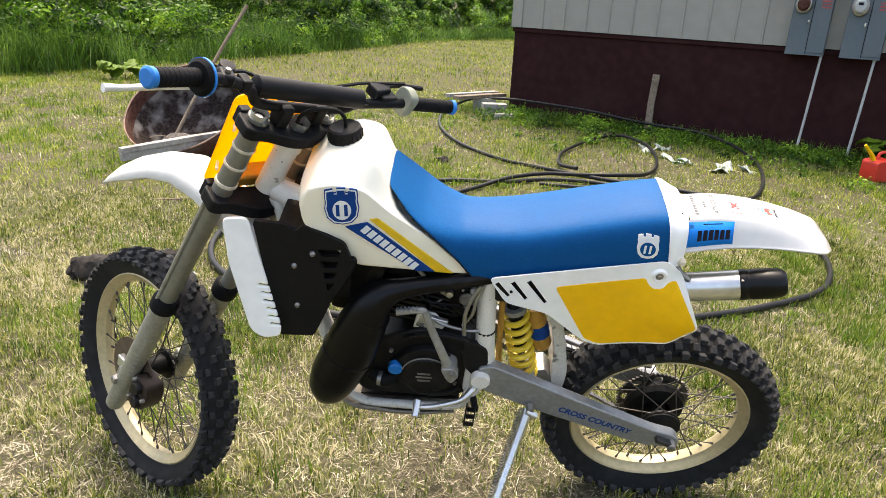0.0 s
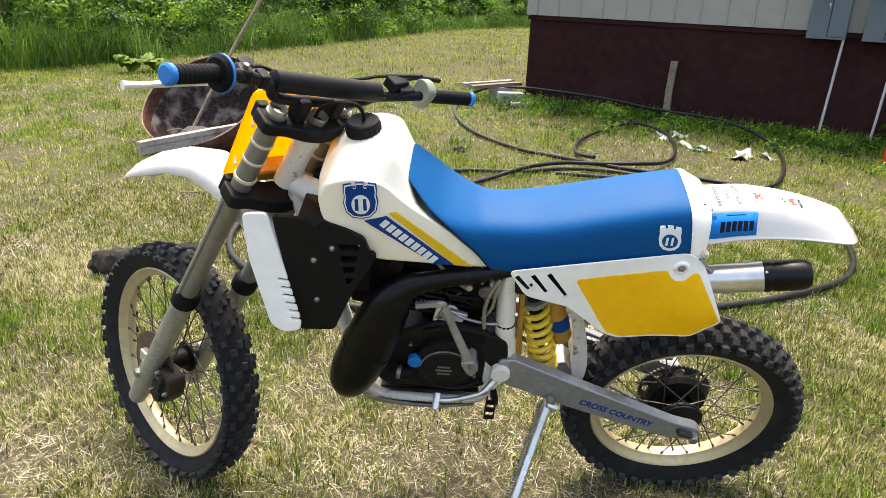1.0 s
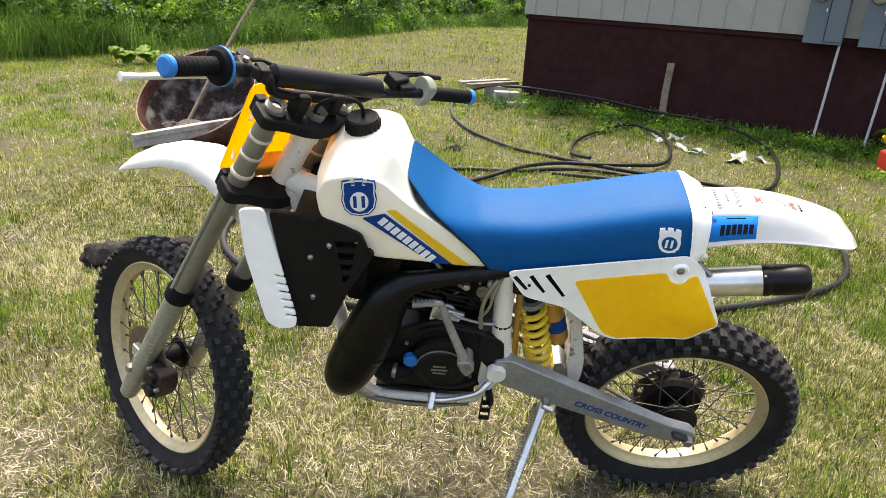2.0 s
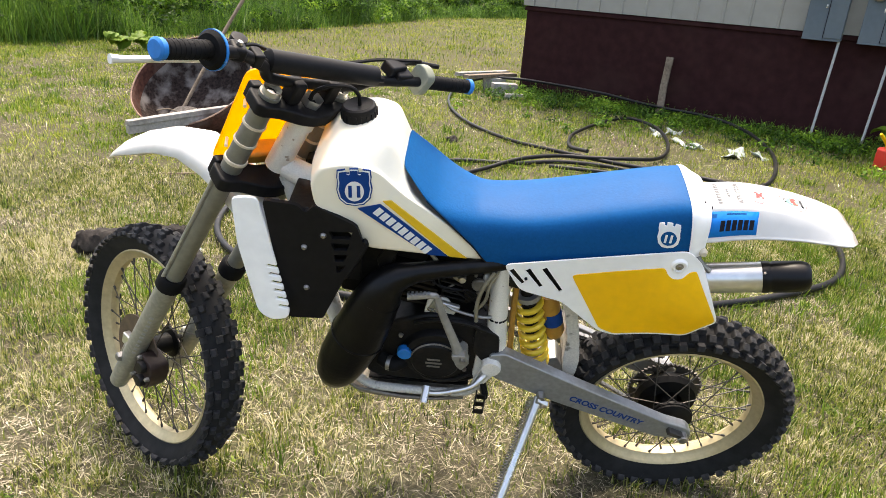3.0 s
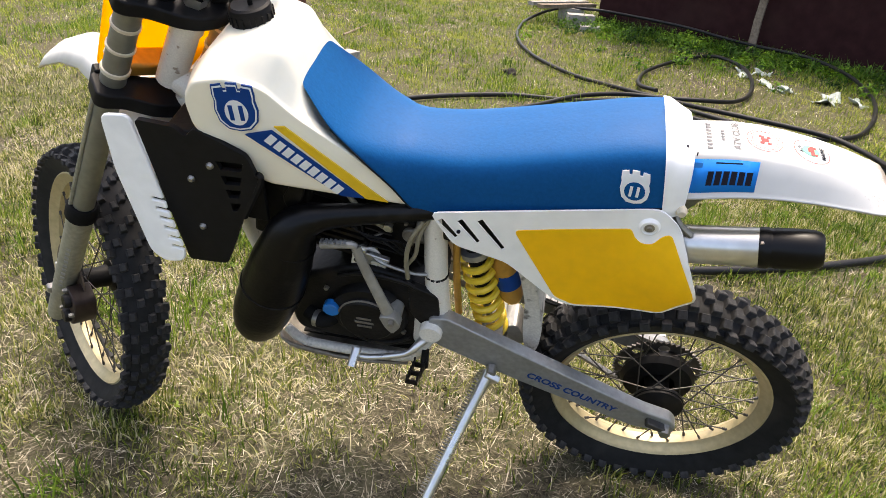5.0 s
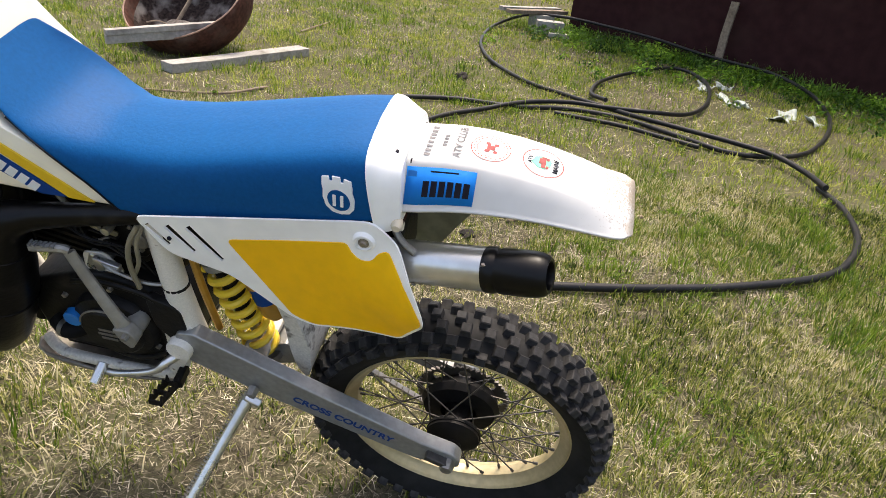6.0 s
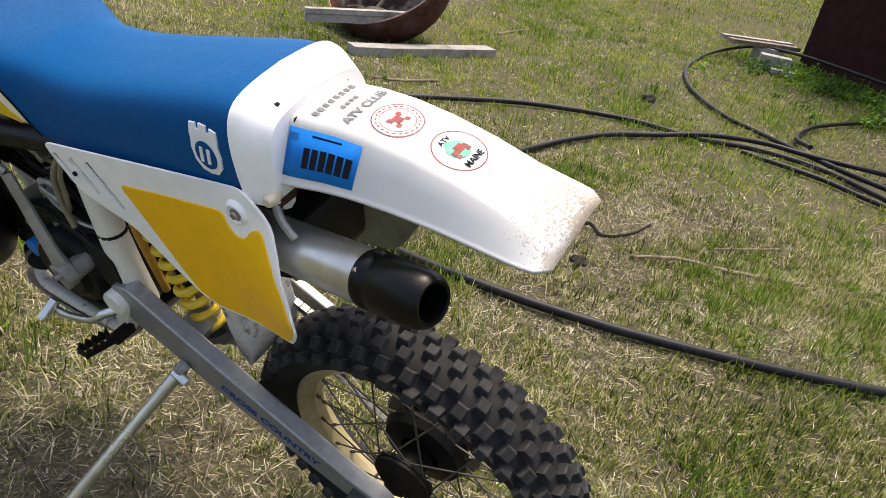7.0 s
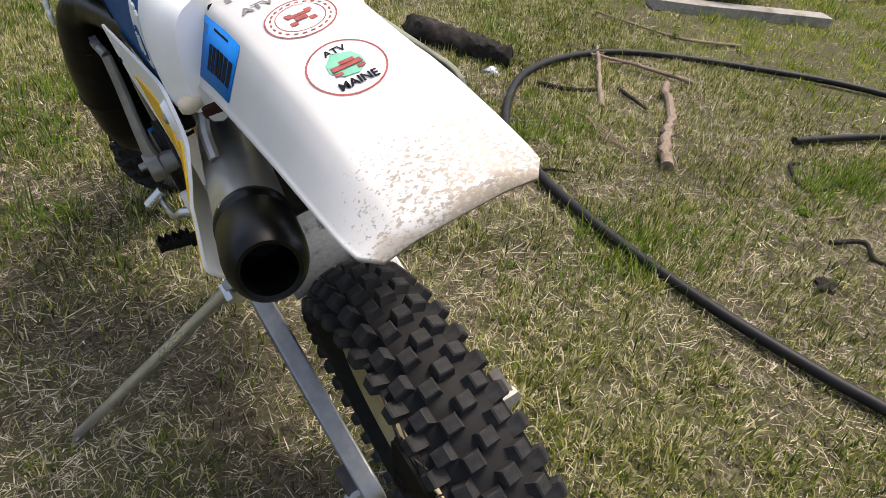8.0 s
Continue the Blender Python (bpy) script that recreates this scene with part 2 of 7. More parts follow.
def skin(bm, rings, caps=True, closed=True):
    """Join rings of the same number of points into a skin."""
    R = [[bm.verts.new(p) for p in ring] for ring in rings]
    n = len(R[0])
    for a, b in zip(R, R[1:]):
        for i in range(n if closed else n - 1):
            j = (i + 1) % n
            bm.faces.new((a[i], a[j], b[j], b[i]))
    if caps:
        bm.faces.new(R[0][::-1])
        bm.faces.new(R[-1])
    return bm


def tube(points, radius, seg=10, n=6, bm=None, curved=True, flat=1.0):
    """A round bar along points; radius is a number or one for each point."""
    bm = bm or bmesh.new()
    if isinstance(radius, (int, float)):
        radius = [radius] * len(points)
    if curved and len(points) > 2:
        q = catmull([(*p, ) for p in points], n)
        idx = np.linspace(0, len(points) - 1, len(q))
        rr = np.interp(idx, range(len(points)), radius)
    else:
        q, rr = [V(p) for p in points], radius
    rings, side = [], None
    for i, p in enumerate(q):
        d = (q[min(i + 1, len(q) - 1)] - q[max(i - 1, 0)]).normalized()
        if side is None:
            side = d.orthogonal().normalized()
        side = (side - d * side.dot(d)).normalized()
        up = d.cross(side)
        rings.append([p + (side * math.cos(a) + up * math.sin(a) * flat) * rr[i] for a in [2 * math.pi * k / seg for k in range(seg)]])
    return skin(bm, rings)


def prism(poly, y0, y1, bm=None):
    """A plate with the outline poly in x and z, from y0 to y1."""
    bm = bm or bmesh.new()
    a = [bm.verts.new((x, y0, z)) for x, z in poly]
    b = [bm.verts.new((x, y1, z)) for x, z in poly]
    bm.faces.new(a); bm.faces.new(b[::-1])
    for i in range(len(a)):
        j = (i + 1) % len(a)
        bm.faces.new((a[i], b[i], b[j], a[j]))
    return bm


def slab(sx, sy, sz, m=None, bm=None):
    bm = bm or bmesh.new()
    r = bmesh.ops.create_cube(bm, size=1, matrix=(m or Matrix()) @ Matrix.Diagonal((sx, sy, sz, 1)))
    return bm


def lathe(profile, seg=24, m=None, bm=None):
    """Turn (radius, y) pairs about the y axis."""
    bm2 = bmesh.new()
    rings = [[V((r * math.cos(a), y, r * math.sin(a))) for a in [2 * math.pi * k / seg for k in range(seg)]] for r, y in profile]
    skin(bm2, rings, caps=profile[0][0] > 1e-5 and profile[-1][0] > 1e-5)
    bmesh.ops.remove_doubles(bm2, verts=bm2.verts, dist=1e-6)
    if m is not None:
        bmesh.ops.transform(bm2, matrix=m, verts=bm2.verts)
    if bm is None:
        return bm2
    me = bpy.data.meshes.new("tmp"); bm2.to_mesh(me); bm2.free(); bm.from_mesh(me); bpy.data.meshes.remove(me)
    return bm


def rounded(poly, r=0.01, n=3):
    """Round the corners of a 2D outline."""
    out = []
    k = len(poly)
    for i in range(k):
        p, a, b = V(poly[i]), V(poly[i - 1]), V(poly[(i + 1) % k])
        u, w = (a - p), (b - p)
        d = min(r, u.length * 0.45, w.length * 0.45)
        s, e = p + u.normalized() * d, p + w.normalized() * d
        for j in range(n + 1):
            t = j / n
            out.append(tuple(s * (1 - t) ** 2 + p * 2 * t * (1 - t) + e * t * t))
    return out


def cut(ob, bm, smooth=True):
    """Cut the solid bm out of ob."""
    me = bpy.data.meshes.new("cutter")
    bmesh.ops.recalc_face_normals(bm, faces=bm.faces)
    bm.to_mesh(me); bm.free()
    c = new("cutter", me)
    c.parent = ob.parent
    b = ob.modifiers.new("cut", "BOOLEAN"); b.operation, b.object, b.solver = "DIFFERENCE", c, "EXACT"
    while ob.modifiers[0] != b and ob.modifiers.find("cut") > 0:
        ob.modifiers.move(ob.modifiers.find("cut"), 0)
    keep = [(x.type, x) for x in ob.modifiers if x != b]
    shown = [(x, x.show_viewport) for _, x in keep]
    for x, _ in shown:
        x.show_viewport = False
    bpy.context.view_layer.update()
    made = bpy.data.meshes.new_from_object(ob.evaluated_get(bpy.context.evaluated_depsgraph_get()))
    for x, s in shown:
        x.show_viewport = s
    ob.modifiers.remove(b)
    ob.data = made
    bpy.data.objects.remove(c); bpy.data.meshes.remove(me)
    if smooth:
        made.shade_smooth(); made.set_sharp_from_angle(angle=radians(38))


def words(text, size, m, depth=0.0002):
    """Lettering in the built-in font, as a bmesh lying in the plane of m."""
    cu = bpy.data.curves.new("words", "FONT")
    cu.offset = size * 0.03
    cu.body, cu.size, cu.align_x, cu.align_y, cu.extrude = text, size, "CENTER", "CENTER", depth
    ob = new("words", cu)
    bpy.context.view_layer.update()
    me = bpy.data.meshes.new_from_object(ob.evaluated_get(bpy.context.evaluated_depsgraph_get()))
    bm = bmesh.new(); bm.from_mesh(me)
    bpy.data.objects.remove(ob); bpy.data.curves.remove(cu); bpy.data.meshes.remove(me)
    bmesh.ops.transform(bm, matrix=m, verts=bm.verts)
    return bm

# ---- the motorcycle ----
BIKE = Matrix.Translation((0, 0.327, 0)) @ pose(0, 0, 0, 0, 0, 2.4) @ pose(0, 0, 0, 19, 0, 0)
STEER = Matrix.Translation((-0.547, 0, 1.034)) @ pose(0, 0, 0, 0, 28.7, 0) @ pose(0, 0, 0, 0, 0, -43)
bike = thing("motorcycle", "white, blue and yellow off-road motorcycle leaning on its side stand", "motorcycle", m=BIKE)


def lerp(a, b, t):
    return a + (b - a) * t


def taper(x):
    """How the tank narrows from the knees to the seat."""
    return 1 - 0.30 * min(1.0, max(-0.2, (x + 0.33) / 0.28))


def tank_side(x, z=0.0):
    return -0.133 * taper(x) - 0.0030


def on_tank(bm):
    for v in bm.verts:
        v.co.y += tank_side(v.co.x)
    return bm


def build_tank():
    side = [(-0.414, 1.080), (-0.419, 1.138), (-0.396, 1.174), (-0.340, 1.182), (-0.285, 1.166), (-0.236, 1.112), (-0.147, 1.037), (-0.044, 0.930), (-0.148, 0.944), (-0.309, 0.969)]
    mid = [(-0.420, 1.100), (-0.426, 1.155), (-0.380, 1.205), (-0.300, 1.221), (-0.262, 1.213), (-0.238, 1.146), (-0.222, 1.060), (-0.10, 0.945), (-0.147, 0.955), (-0.300, 0.985)]
    cx, cz = -0.25, 1.09
    side, mid = rounded(side, 0.018, 5), rounded(mid, 0.016, 5)
    shrink = lambda k: [(cx + (x - cx) * k, cz + (z - cz) * k) for x, z in side]
    rings = []
    for y, poly in ((-0.1335, shrink(0.93)), (-0.1330, shrink(0.965)), (-0.1312, shrink(0.985)), (-0.127, shrink(0.998)), (-0.1225, 0.07), (-0.112, 0.30), (-0.092, 0.70), (-0.085, 0.82), (-0.076, 0.90), (-0.055, 0.965), (-0.015, 1.0)):
        if isinstance(poly, float):
            poly = [(lerp(p[0], q[0], poly), lerp(p[1], q[1], poly)) for p, q in zip(side, mid)]
        rings.append([V((x, y * taper(x), z)) for x, z in poly])
    rings += [[V((p.x, -p.y, p.z)) for p in r] for r in rings[::-1]]
    tank = part("fuel_tank", skin(bmesh.new(), rings), M_CREAM, bike, "cream plastic fuel tank with blue and yellow stripes")
    tank.data.set_sharp_from_angle(angle=radians(70))
    part("yellow_stripe", on_tank(prism([(-0.275, 1.095), (-0.258, 1.096), (-0.096, 0.941), (-0.134, 0.947)], 0.0, 0.003)), M_DECALY, bike, "yellow stripe decal", smooth=False)
    part("blue_stripe", on_tank(prism([(-0.325, 1.077), (-0.280, 1.087), (-0.138, 0.948), (-0.178, 0.952)], 0.0, 0.003)), M_BLUE, bike, "blue stripe decal with plain white blocks", smooth=False)
    a, b = V((-0.290, 1.075)), V((-0.176, 0.961))
    d = (b - a).normalized(); nrm = V((-d.y, d.x))
    step = (b - a).length / 9
    for i in range(9):
        c = a + d * step * (i + 0.5)
        w, h = step * 0.38, 0.0098
        part("stripe_block", on_tank(prism([tuple(c - d * w - nrm * h), tuple(c + d * w - nrm * h), tuple(c + d * w + nrm * h), tuple(c - d * w + nrm * h)], -0.0008, 0.0)), M_DECALW, bike, "plain white block", smooth=False)


def badge(x, z, w, h, y, parent, ground, name, slant=0.0, warp=None):
    """A crowned shield in plain shapes: outline, field, ring and block."""
    def shield(k):
        k = k * 1.02
        p = [(-0.48, 0.26), (-0.46, 0.45), (-0.24, 0.48), (-0.22, 0.38), (-0.13, 0.38), (-0.12, 0.5), (0.12, 0.5), (0.13, 0.38), (0.22, 0.38), (0.24, 0.48), (0.46, 0.45), (0.48, 0.26), (0.46, 0.15), (0.5, -0.05), (0.44, -0.3), (0.26, -0.46), (0.0, -0.5), (-0.26, -0.46), (-0.44, -0.3), (-0.5, -0.05), (-0.46, 0.15)]
        return [(x + a * w * k + slant * b * h, z + b * h * k) for a, b in p]
    def oval(k, kz):
        return [(x + math.cos(t) * w * k + slant * (math.sin(t) * h * kz - 0.1 * h), z - h * 0.1 + math.sin(t) * h * kz) for t in [2 * math.pi * i / 24 for i in range(24)]]
    plain = prism
    def prism_w(poly, y0, y1):
        bm = plain(poly, y0, y1)
        if warp:
            bm.normal_update()
            bmesh.ops.triangulate(bm, faces=bm.faces)
            for v in bm.verts:
                v.co.y += warp(v.co.x, v.co.z) - y
        return bm
    body = part(name, prism_w(shield(1.0), y, y + 0.003), M_DECALW if ground is None else ground, parent, "crowned shield emblem in plain shapes", smooth=False)
    if ground is not None:
        part("emblem_border", prism_w(shield(0.94), y - 0.0004, y), M_DECALW, body, smooth=False)
        part("emblem_field", prism_w(shield(0.87), y - 0.0008, y), ground, body, smooth=False)
        part("emblem_ring", prism_w(oval(0.27, 0.27), y - 0.0012, y - 0.0006), M_DECALW, body, smooth=False)
        inner, block = M_DECALW, M_BLUE
    else:
        inner, block = M_DECALW, M_SEAT
        part("emblem_ring", prism_w(oval(0.36, 0.29), y - 0.0006, y), M_SEAT, body, smooth=False)
    for s in (-0.12, 0.12):
        bm = prism_w([(x + (s + a) * w, z - h * 0.1 + b * h) for a, b in ((-0.05, -0.16), (0.05, -0.16), (0.05, 0.16), (-0.05, 0.16))], y - 0.0018, y - 0.0006)
        part("emblem_block", bm, M_BLUE if ground is not None else M_DECALW, body, smooth=False)


SEAT_ROWS = [  # top x, z; lower edge x, z; half width
    (-0.240, 1.150, -0.230, 1.137, 0.078), (-0.200, 1.107, -0.188, 1.087, 0.102), (-0.160, 1.071, -0.141, 1.042, 0.109), (-0.107, 1.048, -0.089, 0.985, 0.106),
    (-0.062, 1.040, -0.041, 0.930, 0.103), (0.022, 1.045, 0.024, 0.944, 0.105), (0.100, 1.060, 0.088, 0.958, 0.106), (0.212, 1.088, 0.205, 0.982, 0.106),
    (0.300, 1.109, 0.305, 1.003, 0.106), (0.350, 1.117, 0.368, 1.018, 0.105)]
PROFILE = [(p.x, p.y) for p in catmull([(1.0, 0.0, 0), (0.99, 0.28, 0), (0.95, 0.57, 0), (0.875, 0.78, 0), (0.73, 0.92, 0), (0.45, 0.99, 0), (0.0, 1.02, 0)], 3)]


def seat_ring(xt, zt, xb, zb, w, grow=0.0):
    half = [V((lerp(xb, xt, k), -y * (w + grow), lerp(zb, zt + grow, k))) for y, k in PROFILE]
    return half + [V((p.x, -p.y, p.z)) for p in half[-2::-1]]


def smooth_rows(rows, n):
    """The rows with smooth ones between them, n in all."""
    cols = [[p.x for p in catmull([(r[k], 0, 0) for r in rows], 12)] for k in range(len(rows[0]))]
    u = np.linspace(0, len(cols[0]) - 1, n)
    return [[float(np.interp(x, range(len(c)), c)) for c in cols] for x in u]


def build_seat():
    rings = [seat_ring(*r) for r in smooth_rows(SEAT_ROWS, 46)]
    part("seat", skin(bmesh.new(), rings), M_SEAT, bike, "long blue vinyl seat with soft edges")
    # Thin black line that draws the gap and its shadow under the seat's edge.
    edge = [seat_ring(*r)[0] + V((0, -0.0012, -0.001)) for r in SEAT_ROWS[1:]]
    part("seat_gap_shade", tube(edge, 0.0016, 6), M_BLACK, bike, "dark line for the shaded gap along the seat's lower edge")
    # white cowl between the seat and the rear mudguard
    back = [(0.349, 1.117, 0.366, 1.012, 0.1068), (0.362, 1.116, 0.374, 1.003, 0.1060), (0.380, 1.107, 0.386, 0.998, 0.100), (0.398, 1.100, 0.402, 1.000, 0.090)]
    part("seat_cowl", skin(bmesh.new(), [seat_ring(*r, grow=0.002) for r in smooth_rows(back, 16)]), M_WHITE, bike, "white plastic cowl behind the seat", bevel=0.0)
    part("cowl_nut", lathe([(0.0, -0.012), (0.006, -0.011), (0.009, -0.005), (0.009, 0.0), (0.006, 0.01)], 12, pose(0.398, -0.096, 1.010)), M_BAND, bike, "white plastic cap nut")
    part("cowl_bracket", slab(0.03, 0.03, 0.018, pose(0.388, -0.075, 1.0, 0, 20, 0)), M_RUST, bike, "rusty bracket", bevel=0.003)
    part("cowl_screw", lathe([(0.0, -0.004), (0.004, -0.003), (0.004, 0.002)], 8, pose(0.385, -0.050, 1.102)), M_INK, bike)


FENDER = [  # x, crown z, lip z, half width
    (0.385, 1.090, 1.020, 0.082), (0.42, 1.094, 1.026, 0.082), (0.46, 1.099, 1.036, 0.082), (0.50, 1.099, 1.043, 0.082), (0.55, 1.094, 1.046, 0.081),
    (0.60, 1.085, 1.045, 0.079), (0.65, 1.072, 1.041, 0.077), (0.69, 1.058, 1.037, 0.075), (0.708, 1.049, 1.036, 0.073), (0.718, 1.043, 1.036, 0.068), (0.724, 1.040, 1.036, 0.060)]


def fender_ring(x, zt, zl, w):
    d = zt - zl
    half = [V((x, -w, zl)), V((x, -w * 0.965, zl + d * 0.03)), V((x, -w * 0.93, zl + d * 0.12)), V((x, -w * 0.76, zl + d * 0.52)), V((x, -w * 0.60, zl + d * 0.89)), V((x, -w * 0.52, zl + d * 0.97)), V((x, 0, zt))]
    return half + [V((p.x, -p.y, p.z)) for p in half[-2::-1]]


def scuffed():
    """White plastic worn through to brown at its tail."""
    m = mat("scuffed_white_plastic", (0.575, 0.57, 0.55), 0.42, dirt=(0.66, 0.63, 0.55), dirt_amount=0.2, scale=25, var=0.04, bump=0.03)
    nt = m.node_tree
    N, K = nt.nodes.new, nt.links.new
    b = nt.nodes["Principled BSDF"]
    old = b.inputs["Base Color"].links[0].from_socket
    co = N("ShaderNodeTexCoord"); sep = N("ShaderNodeSeparateXYZ")
    K(co.outputs["Object"], sep.inputs[0])
    mp = N("ShaderNodeMapping"); mp.inputs["Scale"].default_value = (1.0, 0.55, 1.0); mp.inputs["Rotation"].default_value = (0, 0, 0.5)
    K(co.outputs["Object"], mp.inputs[0])
    n = N("ShaderNodeTexNoise"); n.inputs["Scale"].default_value = 380; n.inputs["Detail"].default_value = 6; n.inputs["Roughness"].default_value = 0.7
    K(mp.outputs[0], n.inputs["Vector"])
    low = N("ShaderNodeTexNoise"); low.inputs["Scale"].default_value = 22
    K(co.outputs["Object"], low.inputs["Vector"])
    g = N("ShaderNodeMapRange"); g.inputs["From Min"].default_value, g.inputs["From Max"].default_value = 0.585, 0.735
    K(sep.outputs["X"], g.inputs["Value"])
    a = N("ShaderNodeMath"); a.operation = "MULTIPLY_ADD"; a.inputs[1].default_value = 0.40
    gy = N("ShaderNodeMapRange"); gy.inputs["From Min"].default_value, gy.inputs["From Max"].default_value = -0.075, 0.0; gy.inputs["To Min"].default_value = 0.60
    K(sep.outputs["Y"], gy.inputs["Value"])
    gm = N("ShaderNodeMath"); gm.operation = "MULTIPLY"; K(g.outputs[0], gm.inputs[0]); K(gy.outputs[0], gm.inputs[1])
    K(gm.outputs[0], a.inputs[0]); K(n.outputs["Fac"], a.inputs[2])
    a2 = N("ShaderNodeMath"); a2.operation = "MULTIPLY_ADD"; a2.inputs[1].default_value = 0.22
    K(low.outputs["Fac"], a2.inputs[0]); K(a.outputs[0], a2.inputs[2])
    r = N("ShaderNodeMapRange"); r.inputs["From Min"].default_value, r.inputs["From Max"].default_value = 0.895, 0.935
    K(a2.outputs[0], r.inputs["Value"])
    mx = N("ShaderNodeMix"); mx.data_type = "RGBA"
    K(r.outputs[0], mx.inputs["Factor"]); K(old, mx.inputs["A"]); mx.inputs["B"].default_value = (0.31, 0.27, 0.22, 1)
    lip = N("ShaderNodeMapRange"); lip.inputs["From Min"].default_value, lip.inputs["From Max"].default_value = 0.711, 0.716
    lipn = N("ShaderNodeMath"); lipn.operation = "MULTIPLY_ADD"; lipn.inputs[1].default_value = 0.06; lipn.inputs[2].default_value = -0.030
    K(low.outputs["Fac"], lipn.inputs[0])
    lx = N("ShaderNodeMath"); lx.operation = "ADD"; K(sep.outputs["X"], lx.inputs[0]); K(lipn.outputs[0], lx.inputs[1]); K(lx.outputs[0], lip.inputs["Value"])
    lm = N("ShaderNodeMath"); lm.operation = "MULTIPLY"; lm.inputs[1].default_value = 0.6; K(lip.outputs[0], lm.inputs[0])
    mx2 = N("ShaderNodeMix"); mx2.data_type = "RGBA"
    K(lm.outputs[0], mx2.inputs["Factor"]); K(mx.outputs["Result"], mx2.inputs["A"]); mx2.inputs["B"].default_value = (0.40, 0.33, 0.245, 1)
    K(mx2.outputs["Result"], b.inputs["Base Color"])
    return m


def build_fender():
    F = np.array(FENDER)
    rings = [fender_ring(*[np.interp(x, F[:, 0], F[:, k]) for k in range(4)]) for x in np.linspace(0.385, 0.724, 26)]
    bm = skin(bmesh.new(), rings, caps=False, closed=False)
    rear = part("rear_mudguard", bm, scuffed(), bike, "white plastic rear mudguard, scuffed brown at its tip", solid=0.004)
    gap = [p + V((0, 0, 0.0022)) for p in fender_ring(*[float(np.interp(0.4035, F[:, 0], F[:, k])) for k in range(4)])]
    part("mudguard_gap", tube([tuple(p + V((0.010 * (1 - abs(p.y) / 0.08) ** 2, 0, -0.0012))) for p in gap[1:-1]], 0.0011, 6, 3), M_INK, bike, "dark gap between cowl and mudguard")
    # blue registration tape on the mudguard's side, following its slope
    def on_side(x, k):
        zt, zl, w = [np.interp(x, F[:, 0], F[:, j]) for j in (1, 2, 3)]
        return V((x, -lerp(w * 0.93, w * 0.60, k), lerp(zl + (zt - zl) * 0.12, zl + (zt - zl) * 0.89, k))) + V((0, -0.84, 0.54)) * 0.0024
    def patch(x0, x1, k0, k1, lift, nx=6):
        bm = bmesh.new()
        out = V((0, -0.84, 0.54)) * lift
        skin(bm, [[on_side(lerp(x0, x1, i / nx), k0) + out, on_side(lerp(x0, x1, i / nx), k1) + out] for i in range(nx + 1)], caps=False, closed=False)
        return bm
    tape = part("registration_tape", patch(0.401, 0.500, 0.02, 0.96, 0.0), M_TAPE, bike, "bright blue tape with dark bars", solid=0.0003)
    for i in range(6):
        x = 0.426 + i * 0.0116
        part("bar", patch(x, x + 0.0088, 0.22, 0.62, 0.0004, 1), M_INK, tape, smooth=False, solid=0.0003)
    part("bar", patch(0.435, 0.475, 0.84, 0.88, 0.0004, 1), M_INK, tape, smooth=False, solid=0.0003)
    part("bar", patch(0.403, 0.416, 0.72, 0.86, 0.0004, 1), M_BLUEANO, tape, smooth=False, solid=0.0003)
    # stickers on the crown
    def crown(x, y):
        return float(np.interp(x, F[:, 0], F[:, 1])) - abs(y) * 0.035 + 0.0023
    def disc(cx, cy, r0, r1, lift, n=32):
        bm = bmesh.new()
        rings = []
        for r in (r0, r1):
            rings.append([V((cx + r * math.cos(a), cy + r * math.sin(a), crown(cx + r * math.cos(a), cy + r * math.sin(a)) + lift)) for a in [2 * math.pi * i / n for i in range(n)]])
        skin(bm, rings, caps=False)
        if r0 < 1e-4:
            bmesh.ops.remove_doubles(bm, verts=bm.verts, dist=1e-5)
        return bm
    def plane(x, y):
        s = (crown(x + 0.01, y) - crown(x - 0.01, y)) / 0.02
        return Matrix.Translation((x, y, crown(x, y) + 0.0007)) @ pose(0, 0, 0, 0, -math.degrees(math.atan(s)), 0) @ pose(0, 0, 0, 0, 0, 90)
    def laid(text, size, x, y):
        """Lettering that lies on the crown."""
        bm = words(text, size, plane(x, y), 0.0)
        for v in bm.verts:
            v.co.z = crown(v.co.x, v.co.y) + 0.0006
        return bm
    one = part("round_sticker", disc(0.510, -0.002, 0.0, 0.029, 0.0), M_DECALW, bike, "round white sticker with a red rim and a small quad bike", smooth=False)
    part("sticker_rim", disc(0.510, -0.002, 0.0276, 0.029, 0.0003), M_REDINK, one, smooth=False)
    part("sticker_rim", disc(0.510, -0.002, 0.0195, 0.0205, 0.0003), M_REDINK, one, smooth=False)
    bm = bmesh.new()
    for dx, dy, sx, sy in ((0, 0, 0.012, 0.010), (0.007, 0.008, 0.006, 0.006), (0.007, -0.008, 0.006, 0.006), (-0.006, 0.009, 0.005, 0.006), (-0.006, -0.008, 0.005, 0.006), (-0.003, 0, 0.004, 0.02)):
        slab(sx, sy, 0.0003, Matrix.Translation((0.510 + dx, -0.002 + dy, crown(0.510 + dx, dy) + 0.0003)), bm)
    part("sticker_figure", bm, M_REDINK, one, smooth=False)
    bm = bmesh.new()
    for i in range(22):
        a = 2 * math.pi * i / 22
        slab(0.0016, 0.0036, 0.0003, Matrix.Translation((0.510 + 0.0238 * math.cos(a), -0.002 + 0.0238 * math.sin(a), crown(0.510 + 0.0238 * math.cos(a), 0.0238 * math.sin(a)) + 0.0004)) @ pose(0, 0, 0, 0, 0, math.degrees(a)), bm)
    part("sticker_bars", bm, M_REDINK, one, smooth=False, kind="stuff")
    two = part("round_sticker", disc(0.586, -0.002, 0.0, 0.030, 0.0), M_DECALW, bike, "round white sticker with red rim, green map and the word MAINE", smooth=False)
